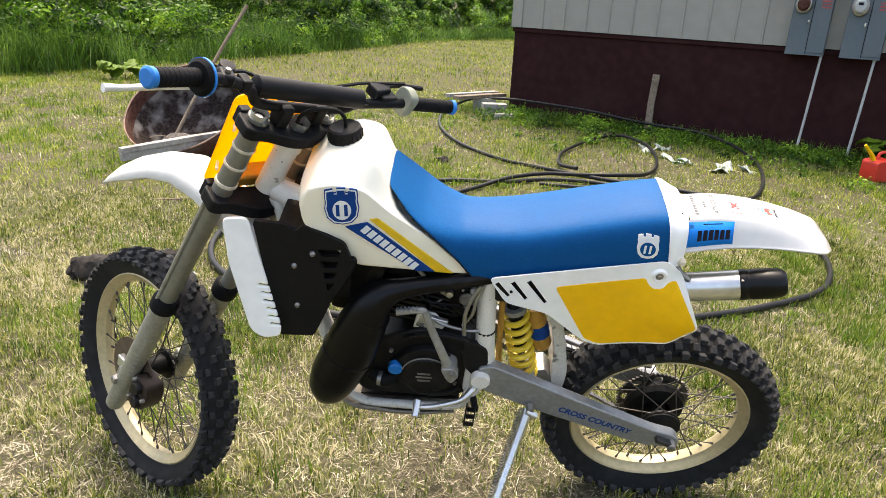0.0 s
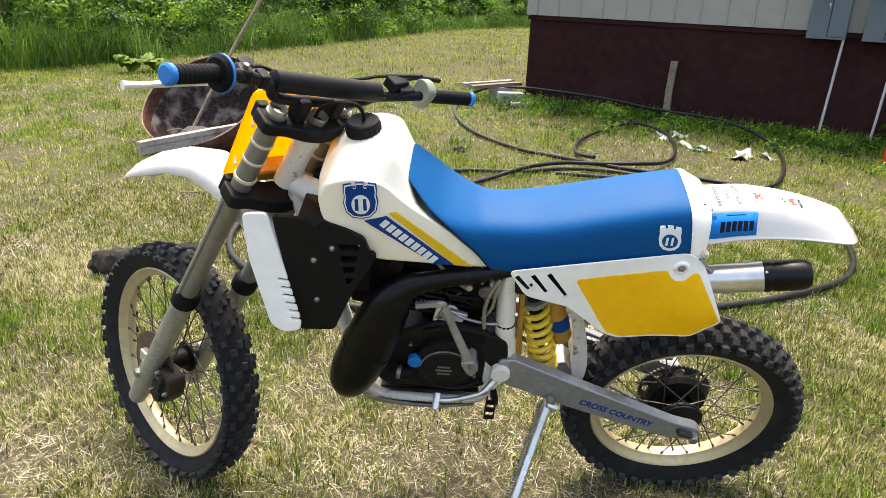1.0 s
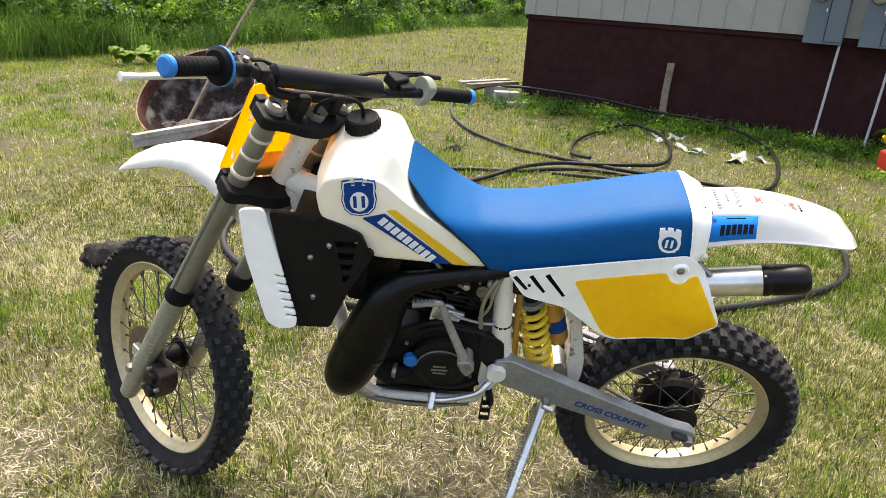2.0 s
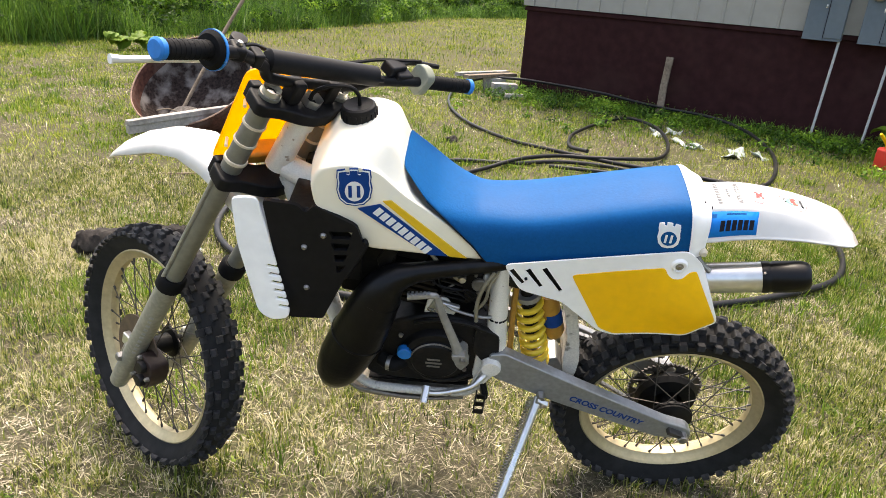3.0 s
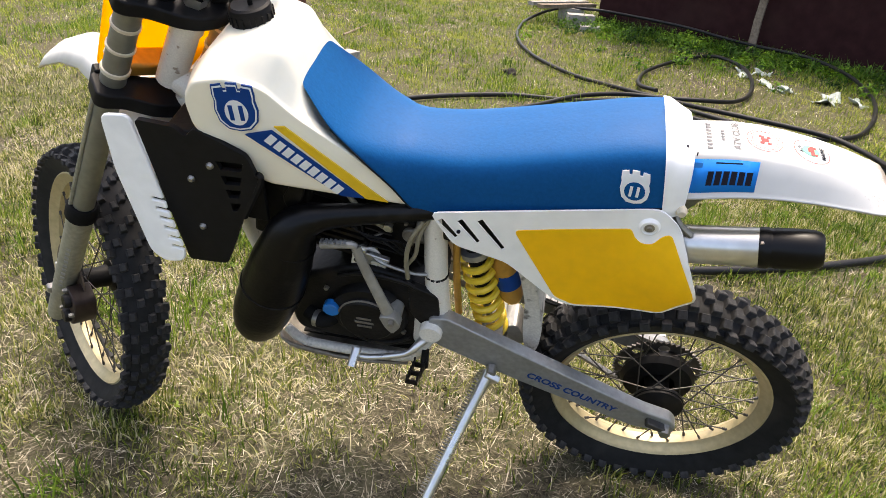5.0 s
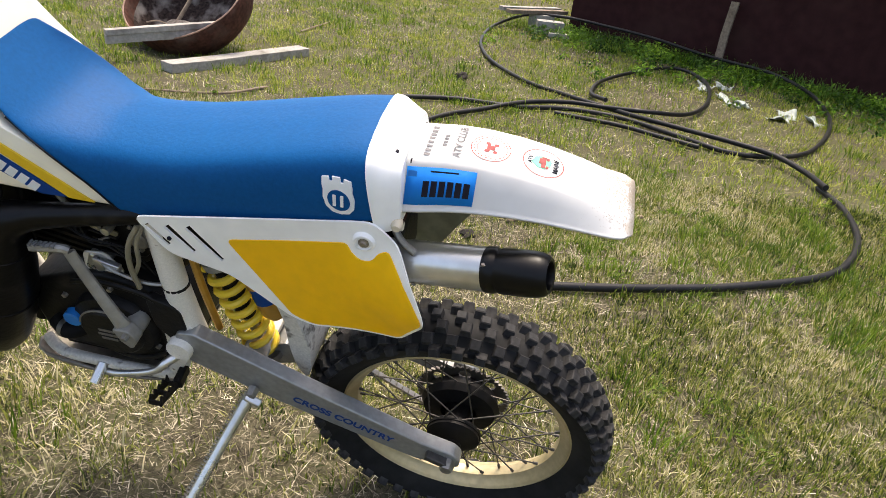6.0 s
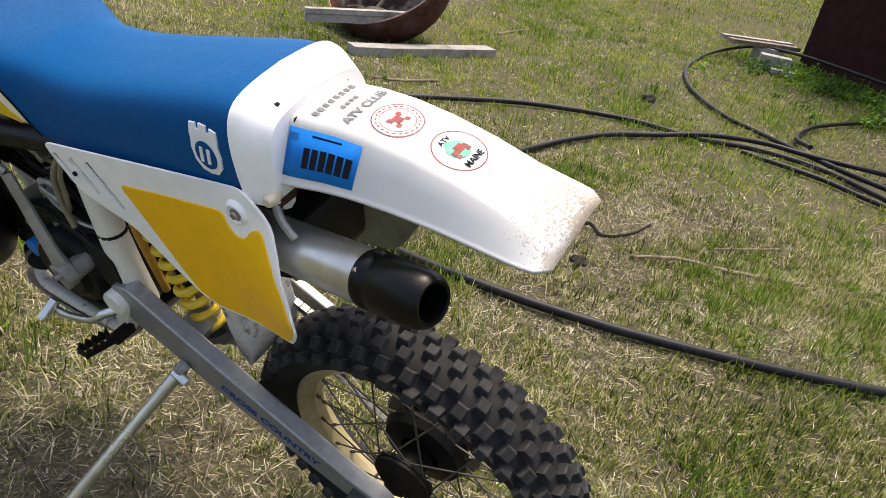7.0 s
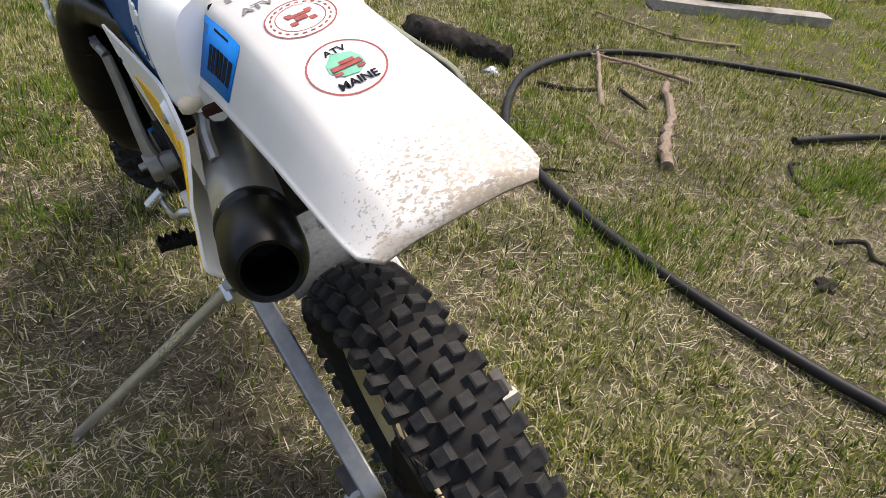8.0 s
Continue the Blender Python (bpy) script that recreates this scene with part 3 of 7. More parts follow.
    part("sticker_rim", disc(0.586, -0.002, 0.0284, 0.030, 0.0003), M_REDINK, two, smooth=False)
    outline = [(-0.017, -0.004), (-0.012, 0.010), (-0.004, 0.014), (0.006, 0.013), (0.012, 0.004), (0.010, -0.007), (0.002, -0.014), (-0.008, -0.013)]
    bm = bmesh.new()
    bm.faces.new([bm.verts.new((0.586 + a, -0.002 + b, crown(0.586 + a, b) + 0.0005)) for a, b in outline])
    part("sticker_map", bm, M_GREENINK, two, smooth=False, solid=0.0002)
    bm = bmesh.new()
    for dx, dy, sx, sy in ((0, 0, 0.007, 0.024), (0.005, 0.009, 0.006, 0.006), (0.005, -0.009, 0.006, 0.006), (-0.004, 0.002, 0.005, 0.012)):
        slab(sx, sy, 0.0003, Matrix.Translation((0.586 + dx, -0.002 + dy, crown(0.586 + dx, dy) + 0.0006)), bm)
    part("sticker_figure", bm, M_REDINK, two, smooth=False)
    part("sticker_word", laid("MAINE", 0.0105, 0.6045, -0.002), M_INK, two, smooth=False)
    part("sticker_word", laid("ATV", 0.0095, 0.5675, -0.002), M_INK, two, smooth=False)
    club = part("lettering", laid("ATV CLUB", 0.0155, 0.466, 0.0), M_FADED, bike, "faded black lettering", smooth=False)
    for i in range(8):
        y = -0.034 + i * 0.0092
        part("bar", slab(0.0085, 0.0055, 0.0003, Matrix.Translation((0.424, y, crown(0.424, y) + 0.0003))), M_FADED, club, smooth=False)
    for i in range(4):
        part("bar", slab(0.006, 0.0045, 0.0003, Matrix.Translation((0.445, -0.012 + i * 0.0075, crown(0.445, 0) + 0.0003))), M_FADED, club, smooth=False)


def build_side_panels():
    outline = rounded([(-0.016, 0.951), (0.366, 1.019), (0.402, 0.988), (0.457, 0.868), (0.413, 0.790), (0.255, 0.757), (0.218, 0.770), (0.125, 0.852), (0.028, 0.880)], 0.016, 3)
    def flare(bm):
        bmesh.ops.triangulate(bm, faces=bm.faces)
        for _ in range(4):
            bmesh.ops.subdivide_edges(bm, edges=[e for e in bm.edges if e.calc_length() > 0.03], cuts=1)
            bmesh.ops.triangulate(bm, faces=bm.faces)
        for v in bm.verts:
            k = min(1, max(0, (v.co.x - 0.20) / 0.255))
            v.co.y += 0.012 * min(1, max(0, v.co.x / 0.33)) - 0.048 * k * k * float(np.interp(v.co.z, [0.77, 0.80, 0.87, 0.93, 0.98, 1.02], [0.5, 0.62, 1.0, 0.75, 0.15, 0.0]))
        return bm
    plate = part("side_panel", prism(outline, -0.124, -0.1205), M_WHITE, bike, "white plastic side panel with a yellow number field", bevel=0.0)
    bm = bmesh.new()
    for a, b in (((0.002, 0.938), (0.033, 0.900)), ((0.037, 0.942), (0.073, 0.893)), ((0.072, 0.947), (0.118, 0.884))):
        a, b = V(a), V(b)
        d = (b - a).normalized(); n = V((-d.y, d.x)) * 0.0060
        prism([tuple(a + n), tuple(a - n), tuple(b - n * 0.7), tuple(b + n * 0.7)], -0.14, -0.10, bm)
    cut(plate, bm)
    bm = bmesh.new(); bm.from_mesh(plate.data); flare(bm); bm.to_mesh(plate.data); bm.free(); plate.data.shade_smooth(); plate.data.set_sharp_from_angle(angle=radians(38))
    field = rounded([(0.133, 0.934), (0.326, 0.973), (0.334, 0.956), (0.348, 0.947), (0.366, 0.951), (0.374, 0.966), (0.390, 0.975), (0.4515, 0.869), (0.410, 0.796), (0.258, 0.764), (0.222, 0.778)], 0.010, 3)
    part("number_field", flare(prism(field, -0.1258, -0.1225)), M_YELLOW, plate, "plain yellow number field")
    part("airbox_cover", slab(0.16, 0.02, 0.11, pose(0.07, -0.088, 0.905, 0, 12, 0)), M_ENGINE, bike, "black airbox cover", bevel=0.005)
    part("panel_bolt", lathe([(0.0, -0.0045), (0.0045, -0.004), (0.0055, -0.001), (0.0085, 0.0), (0.0085, 0.004)], 12, pose(0.353, -0.1185, 0.981)), M_STEEL, plate, "steel bolt and washer")
    part("panel_boss", lathe([(0.0, -0.001), (0.011, -0.001), (0.0125, -0.0035), (0.015, -0.003), (0.019, 0.004)], 20, pose(0.353, -0.1165, 0.981)), M_WHITE, plate)
    part("panel_screw", lathe([(0.0, -0.003), (0.0035, -0.002), (0.0035, 0.003)], 8, pose(0.0365, -0.124, 0.916)), M_INK, plate)
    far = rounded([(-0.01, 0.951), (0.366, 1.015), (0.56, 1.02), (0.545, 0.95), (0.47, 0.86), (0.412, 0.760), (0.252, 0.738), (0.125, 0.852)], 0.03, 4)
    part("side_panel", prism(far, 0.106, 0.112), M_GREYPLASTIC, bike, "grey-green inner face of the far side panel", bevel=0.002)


def build_exhaust():
    chamber = part("expansion_chamber", tube([(0.03, -0.080, 0.928), (-0.045, -0.096, 0.922), (-0.138, -0.110, 0.912), (-0.205, -0.122, 0.904), (-0.246, -0.132, 0.893), (-0.274, -0.138, 0.862), (-0.302, -0.142, 0.795), (-0.332, -0.146, 0.720), (-0.368, -0.148, 0.636), (-0.386, -0.146, 0.590), (-0.396, -0.140, 0.560), (-0.399, -0.13, 0.545)],
         [0.015, 0.017, 0.020, 0.024, 0.034, 0.046, 0.059, 0.064, 0.061, 0.053, 0.038, 0.015], 24, 8), M_PIPE, bike, "fat black expansion chamber exhaust")
    def round_chamber(at, way, r, a0, a1, n=9):
        """Points on the chamber's skin, a little proud of it."""
        q = V(way).normalized().to_track_quat("Z", "X").to_matrix()
        return [tuple(V(at) + q @ V((math.cos(t), math.sin(t), 0)) * r) for t in np.linspace(radians(a0), radians(a1), n)]
    part("exhaust_seam", tube(round_chamber((-0.332, -0.146, 0.720), (-0.033, 0, -0.08), 0.0640, 0, 360, 25), 0.0022, 6), M_PIPE, chamber, "weld seam")
    part("exhaust_seam", tube(round_chamber((-0.282, -0.139, 0.842), (-0.028, 0, -0.067), 0.0500, 0, 360, 25), 0.0018, 6), M_PIPE, chamber, "weld seam")
    part("exhaust_stay", prism(rounded([(-0.285, 0.905), (-0.255, 0.925), (-0.235, 0.985), (-0.255, 0.99), (-0.29, 0.93)], 0.006, 2), -0.118, -0.112), M_PIPE, bike, "black exhaust mounting tab", bevel=0.002)
    part("header_pipe", tube([(-0.37, -0.08, 0.56), (-0.345, -0.04, 0.60), (-0.30, 0.0, 0.70)], 0.026, 12), M_PIPE, bike, "black header pipe")
    a, b = V((0.26, -0.062, 0.885)), V((0.540, -0.103, 0.961))
    can = part("silencer", tube([a, b], 0.0330, 24, curved=False), M_BRIGHT, bike, "scratched bare aluminium silencer")
    d = (b - a).normalized()
    m = Matrix.Translation(b - d * 0.006) @ d.to_track_quat("Y", "Z").to_matrix().to_4x4()
    part("tail_cap", lathe([(0.0335, 0.0), (0.0345, 0.003), (0.0345, 0.014), (0.0325, 0.017), (0.0325, 0.021), (0.0340, 0.024), (0.0338, 0.066), (0.0325, 0.080), (0.0295, 0.090), (0.0250, 0.095), (0.0215, 0.094), (0.0200, 0.088), (0.0190, 0.03), (0.0, 0.03)], 32, m), M_GLOSS, can, "black rubber tail cap with a dark round outlet")
    for k, off in ((0.965, (0, -0.020, 0.0265)), (0.97, (0, -0.012, -0.031)), (0.6, (0, -0.028, -0.018))):
        p = a.lerp(b, k)
        part("rivet", lathe([(0.0, -0.003), (0.004, -0.002), (0.005, 0.002)], 8, Matrix.Translation(p + V(off))), M_STEEL, can)
    part("silencer_stay", tube([(0.388, -0.085, 1.0), (0.402, -0.095, 0.98), (0.425, -0.10, 0.962)], 0.006, 8), M_STEEL, bike, "steel stay between mudguard and silencer")


def carburettor_details():
    """Small fittings between the engine and the tank."""
    for i in range(6):
        part("barrel_rib", slab(0.052, 0.030, 0.0045, pose(-0.115 - i * 0.003, -0.070, 0.800 + i * 0.0155, 0, 12, 0)), M_ENGINE, bike, bevel=0.001)
    for x, z in ((-0.110, 0.812), (-0.062, 0.820), (-0.106, 0.862), (-0.070, 0.872)):
        part("carburettor_screw", lathe([(0.0, -0.005), (0.0035, -0.004), (0.0045, 0.001)], 8, pose(x, -0.078, z)), M_STEEL, bike)
    part("throttle_wheel", lathe([(0.0, -0.006), (0.015, -0.006), (0.018, -0.003), (0.018, 0.003)], 16, pose(-0.060, -0.080, 0.845)), M_SKID, bike, "dirty throttle wheel")
    part("idle_screw", tube([(-0.112, -0.072, 0.838), (-0.135, -0.086, 0.832)], 0.0032, 8, curved=False), M_STEEL, bike)
    part("engine_plate", prism(rounded([(-0.175, 0.800), (-0.132, 0.806), (-0.105, 0.765), (-0.120, 0.742), (-0.185, 0.748)], 0.008, 2), -0.092, -0.086), M_FRAME, bike, "white engine mounting plate", bevel=0.002)
    part("plate_bolt", lathe([(0.0, -0.008), (0.006, -0.007), (0.007, 0.002)], 6, pose(-0.150, -0.092, 0.785)), M_STEEL, bike)
    for k in range(3):
        part("wire", tube([(-0.20 + 0.02 * k, -0.088, 0.895), (-0.165 + 0.012 * k, -0.098, 0.858 - 0.01 * k), (-0.118 + 0.02 * k, -0.096, 0.838), (-0.075 + 0.018 * k, -0.092, 0.800 - 0.012 * k)], 0.0022, 6), M_BLACK, bike)
    part("clutch_rim", tube([(-0.148 + 0.0605 * math.cos(t), -0.1335, 0.630 + 0.0605 * math.sin(t)) for t in np.linspace(radians(15), radians(165), 15)], 0.0022, 6), M_SKID, bike, "worn raised rim of the clutch cover")
    for i in range(3):
        part("cover_bar", slab(0.040 - 0.008 * abs(i - 1), 0.002, 0.005, pose(-0.152, -0.1385, 0.640 - 0.012 * i)), M_SKID, bike, "raised plain bar on the clutch cover")


def build_engine():
    # crankcases, clutch cover, barrel
    case = rounded([(-0.335, 0.690), (-0.16, 0.765), (-0.04, 0.735), (0.0, 0.66), (-0.025, 0.545), (-0.10, 0.510), (-0.325, 0.522)], 0.04, 5)
    part("crankcase", prism(case, -0.105, 0.105), M_ENGINE, bike, "oily black crankcase", bevel=0.012, segments=3)
    part("clutch_cover", lathe([(0.0, -0.033), (0.055, -0.033), (0.060, -0.029), (0.062, -0.022), (0.078, -0.018), (0.083, -0.008), (0.085, 0.01)], 28, pose(-0.148, -0.105, 0.630)), M_ENGINE, bike, "round black clutch cover")
    for x, z in ((-0.055, 0.70), (-0.075, 0.585), (-0.175, 0.575), (-0.205, 0.67), (-0.13, 0.735), (-0.235, 0.69)):
        part("cover_bolt", lathe([(0.0, -0.006), (0.005, -0.005), (0.006, 0.002)], 6, pose(x, -0.112, z)), M_STEEL, bike)
    part("blue_cap", lathe([(0.0, -0.005), (0.016, -0.005), (0.018, -0.003), (0.0185, 0.012)], 18, pose(-0.224, -0.130, 0.645)), M_BLUEANO, bike, "bright blue anodised cap")
    barrel = part("cylinder", slab(0.10, 0.11, 0.15, pose(-0.22, 0, 0.82, 0, 12, 0)), M_ENGINE, bike, "finned black cylinder", bevel=0.002)
    for i in range(7):
        part("cooling_fin", slab(0.145 - i * 0.002, 0.16, 0.008, pose(-0.205 - i * 0.006, 0, 0.775 + i * 0.018, 0, 12, 0)), M_ENGINE, barrel)
    # Three added dark blocks fill the engine bay where deep shade hides the lawn.
    part("rear_dark_fill", slab(0.17, 0.10, 0.17, pose(-0.095, 0.02, 0.82, 0, 10, 0)), M_ENGINE, bike, "added dark block for the shade between cylinder and frame", bevel=0.015)
    part("front_dark_fill", slab(0.11, 0.06, 0.20, pose(-0.312, -0.055, 0.885, 0, 10, 0)), M_ENGINE, bike, "added dark block for the shade behind the exhaust", bevel=0.01)
    part("upper_dark_fill", slab(0.14, 0.06, 0.09, pose(-0.13, 0.03, 0.92, 0, 8, 0)), M_ENGINE, bike, "added black block for the shade under the tank", bevel=0.01)
    part("cylinder_head", slab(0.13, 0.13, 0.04, pose(-0.245, 0, 0.915, 0, 12, 0)), M_ENGINE, bike, bevel=0.008)
    part("intake_bracket", slab(0.035, 0.05, 0.045, pose(-0.155, -0.07, 0.775, 0, 25, 0)), M_BRIGHT, bike, "bare alloy bracket", bevel=0.006)
    part("carburettor", slab(0.06, 0.06, 0.085, pose(-0.085, -0.045, 0.835, 0, 10, 0)), M_HUB, bike, "dirty dark carburettor", bevel=0.01)
    carburettor_details()
    part("carburettor_top", lathe([(0.028, -0.03), (0.028, 0.02), (0.018, 0.034)], 16, pose(-0.075, -0.045, 0.885, 100, 0, 0)), M_ENGINE, bike)
    part("intake_boot", tube([(-0.05, -0.04, 0.83), (0.0, -0.03, 0.84), (0.06, -0.02, 0.86)], 0.034, 14), M_RUBBER, bike, "black rubber intake boot")
    part("float_bowl", lathe([(0.022, 0.0), (0.022, 0.03), (0.012, 0.04)], 12, pose(-0.09, -0.045, 0.80, -90, 0, 0)), M_HUB, bike)
    part("vent_hose", tube([(-0.03, -0.105, 0.91), (-0.052, -0.115, 0.87), (-0.062, -0.118, 0.82), (-0.060, -0.118, 0.765)], 0.0048, 8), M_CLEAR, bike, "cloudy clear vent hose")
    part("vent_hose", tube([(-0.02, -0.10, 0.915), (-0.038, -0.112, 0.875), (-0.045, -0.115, 0.83), (-0.066, -0.112, 0.79)], 0.004, 8), M_CLEAR, bike, "thin clear vent hose")
    part("throttle_cable", tube([(-0.09, -0.04, 0.93), (-0.13, -0.06, 0.95), (-0.24, -0.05, 1.0)], 0.004, 6), M_BLACK, bike)
    part("coolant_hose", tube([(-0.285, -0.11, 0.60), (-0.25, -0.125, 0.595), (-0.215, -0.10, 0.60)], 0.018, 12), M_RUBBER, bike, "black coolant hose")
    part("hose_clamp", lathe([(0.0195, -0.005), (0.0195, 0.005)], 14, pose(-0.262, -0.122, 0.596, 0, 0, 80)), M_STEEL, bike)
    part("carburettor_clamp", lathe([(0.036, -0.008), (0.038, -0.004), (0.038, 0.004), (0.036, 0.008)], 18, pose(-0.040, -0.045, 0.845, 0, 0, 80)), M_STEEL, bike, "steel band clamp")
    part("choke_knob", lathe([(0.0, -0.02), (0.008, -0.018), (0.008, 0.0), (0.005, 0.02)], 10, pose(-0.100, -0.085, 0.875)), M_BRIGHT, bike)
    part("fuel_hose", tube([(-0.20, -0.075, 0.965), (-0.16, -0.095, 0.92), (-0.12, -0.10, 0.885), (-0.10, -0.08, 0.85)], 0.005, 8), M_CLEAR, bike, "thin fuel hose")
    part("cable_guide", tube([(-0.14, -0.10, 0.80), (-0.11, -0.108, 0.785), (-0.05, -0.11, 0.772), (-0.01, -0.10, 0.768)], 0.004, 6), M_STEEL, bike, "grey clutch cable")
    part("clutch_arm", slab(0.05, 0.012, 0.016, pose(-0.125, -0.10, 0.79, 0, 15, 0)), M_BRIGHT, bike, "bare clutch arm", bevel=0.003)
    part("case_cover", prism(rounded([(-0.06, 0.745), (0.0, 0.72), (0.005, 0.655), (-0.03, 0.62), (-0.06, 0.66)], 0.015, 3), -0.118, -0.10), M_ENGINE, bike, "black sprocket cover", bevel=0.005)
    part("spark_lead", tube([(-0.25, -0.01, 0.95), (-0.255, -0.05, 0.985), (-0.22, -0.07, 1.0)], 0.004, 6), M_BLACK, bike)
    part("case_rib", tube([(-0.205, -0.112, 0.735), (-0.15, -0.116, 0.755), (-0.07, -0.116, 0.748), (-0.035, -0.112, 0.72)], 0.005, 8), M_ENGINE, bike, "raised casing rib")
    part("case_rib", tube([(-0.20, -0.113, 0.59), (-0.17, -0.12, 0.555), (-0.11, -0.12, 0.548), (-0.06, -0.113, 0.57)], 0.006, 8), M_ENGINE, bike, "raised casing rib")
    part("shock_heat_shield", tube([(0.025, -0.07, 0.90), (0.028, -0.07, 0.75), (0.035, -0.065, 0.62)], 0.0075, 8), M_GOLD, bike, "amber plastic shield beside the spring")
    # kick starter and gear lever
    kick = part("kick_starter", tube([(-0.090, -0.150, 0.672), (-0.104, -0.150, 0.716), (-0.138, -0.140, 0.800), (-0.153, -0.136, 0.848)], [0.016, 0.0115, 0.010, 0.0095], 10, flat=0.7), M_CAST, bike, "grey alloy kick starter lever")
    part("kick_peg", tube([(-0.153, -0.136, 0.850), (-0.166, -0.139, 0.856), (-0.219, -0.142, 0.848)], 0.0078, 8), M_CAST, kick, "ribbed foot peg")
    bm = bmesh.new()
    for i in range(6):
        slab(0.005, 0.012, 0.004, pose(-0.172 - i * 0.009, -0.141, 0.862 - i * 0.001), bm)
    part("peg_ribs", bm, M_ALU, kick, smooth=False)
    part("kick_boss", lathe([(0.0, -0.016), (0.012, -0.016), (0.019, -0.01), (0.019, 0.03)], 14, pose(-0.090, -0.140, 0.668)), M_CAST, kick)
    part("kick_clamp", prism(rounded([(-0.112, 0.690), (-0.078, 0.694), (-0.066, 0.668), (-0.084, 0.640), (-0.098, 0.655)], 0.006, 2), -0.166, -0.142), M_CAST, kick, bevel=0.003)
    part("clamp_bolt", lathe([(0.0, -0.012), (0.006, -0.011), (0.007, 0.002)], 6, pose(-0.084, -0.166, 0.682)), M_STEEL, kick)
    lever = part("gear_lever", tube([(-0.020, -0.12, 0.595), (-0.035, -0.15, 0.598), (-0.06, -0.165, 0.580), (-0.13, -0.172, 0.558), (-0.168, -0.172, 0.555)], [0.011, 0.009, 0.007, 0.007, 0.007], 10), M_BRIGHT, bike, "bright alloy gear lever")
    part("lever_tip", tube([(-0.164, -0.165, 0.572), (-0.168, -0.200, 0.552)], 0.010, 10, curved=False), M_BRIGHT, lever)
    rows = []
    for x, z0, z1, w in ((-0.372, 0.498, 0.494, 0.095), (-0.36, 0.500, 0.484, 0.120), (-0.335, 0.500, 0.474, 0.132), (-0.29, 0.498, 0.470, 0.136), (-0.23, 0.486, 0.464, 0.134), (-0.15, 0.478, 0.462, 0.128), (-0.07, 0.480, 0.468, 0.118)):
        half = [V((x, -w, z0)), V((x, -w * 0.97, lerp(z0, z1, 0.6))), V((x, -w * 0.88, z1)), V((x, 0, z1 - 0.004))]
        rows.append(half + [V((p.x, -p.y, p.z)) for p in half[-2::-1]])
    part("skid_plate", skin(bmesh.new(), rows, caps=False, closed=False), M_SKID, bike, "dented dirty alloy skid plate", solid=0.005)
    # Floor of the alloy skid plate; its black colour stands for shade beneath the engine.
    part("skid_plate_floor", slab(0.26, 0.19, 0.006, pose(-0.19, 0.01, 0.490)), M_ENGINE, bike, "skid plate floor, coloured black for the shade under the engine")


def build_frame():
    for s in (-1, 1):
        part("frame_tube", tube([(-0.352, s * 0.095, 0.507), (-0.32, s * 0.112, 0.502), (-0.27, s * 0.12, 0.499), (-0.09, s * 0.118, 0.500), (-0.035, s * 0.116, 0.535), (-0.015, s * 0.112, 0.60)], 0.0115, 10), M_GRIME, bike, "grimy white lower frame tube")
        part("frame_tube", tube([(0.0, s * 0.095, 0.60), (-0.004, s * 0.092, 0.67), (-0.010, s * 0.088, 0.78), (-0.012, s * 0.08, 0.93)], [0.029, 0.025, 0.023, 0.022], 14), M_FRAME, bike, "chipped white upright frame tube")
        part("frame_tube", tube([(-0.02, s * 0.07, 0.925), (-0.2, s * 0.06, 0.98), (-0.40, s * 0.035, 1.045)], 0.016, 10), M_FRAME, bike, "white top frame tube")
        part("seat_rail", tube([(-0.02, s * 0.085, 0.935), (0.15, s * 0.085, 0.95), (0.40, s * 0.075, 0.995)], 0.013, 8), M_FRAME, bike, "white seat rail")
        part("pivot_plate", prism(rounded([(-0.048, 0.675), (0.012, 0.680), (0.022, 0.60), (-0.03, 0.535), (-0.055, 0.56)], 0.015, 3), s * 0.108 - 0.006, s * 0.108 + 0.006), M_FRAME, bike, "white pivot plate", bevel=0.003)
    part("down_tube", tube([(-0.50, 0, 1.05), (-0.46, 0, 0.85), (-0.41, 0, 0.60), (-0.39, 0, 0.50)], 0.022, 12), M_FRAME, bike, "white down tube")
    part("head_tube", tube([V((-0.547, 0, 1.034)) + V((0.48, 0, 0.877)) * k for k in (0.045, 0.185)], 0.0265, 20, curved=False), M_FRAME, bike, "scratched white steering head")
    part("head_gusset", tube([(-0.505, 0, 1.075), (-0.455, -0.012, 1.058), (-0.40, -0.025, 1.045)], [0.026, 0.029, 0.033], 14), M_FRAME, bike, "white frame gusset with chipped paint")
    part("head_cap", tube([V((-0.547, 0, 1.034)) + V((0.48, 0, 0.877)) * k for k in (0.170, 0.190)], 0.0300, 20, curved=False), M_FRAME, bike, "scratched white bearing cap")
    # footpeg
    peg = part("footpeg", slab(0.016, 0.045, 0.024, pose(-0.022, -0.142, 0.546, -8, 0, 8)), M_HUB, bike, "dark rusty folding footpeg", bevel=0.004)
    for k, dx in enumerate((-0.040, -0.018)):
        teeth = []
        for i in range(5):
            teeth += [(-0.158 - i * 0.012, 0.566), (-0.164 - i * 0.012, 0.556)]
        teeth += [(-0.216, 0.545), (-0.158, 0.541)]
        bm = bmesh.new()
        skin(bm, [[V((dx + o + (y + 0.16) * 0.12, y, z - (y + 0.16) * 0.10)) for y, z in teeth] for o in (-0.0018, 0.0018)])
        part("peg_rail", bm, M_HUB, peg, "toothed dark steel rail", smooth=False)
    for i in range(3):
        y = -0.165 - i * 0.024
        part("peg_rung", slab(0.024, 0.0035, 0.014, pose(-0.029 + (y + 0.16) * 0.12, y, 0.549 - (y + 0.16) * 0.10)), M_HUB, peg, smooth=False)
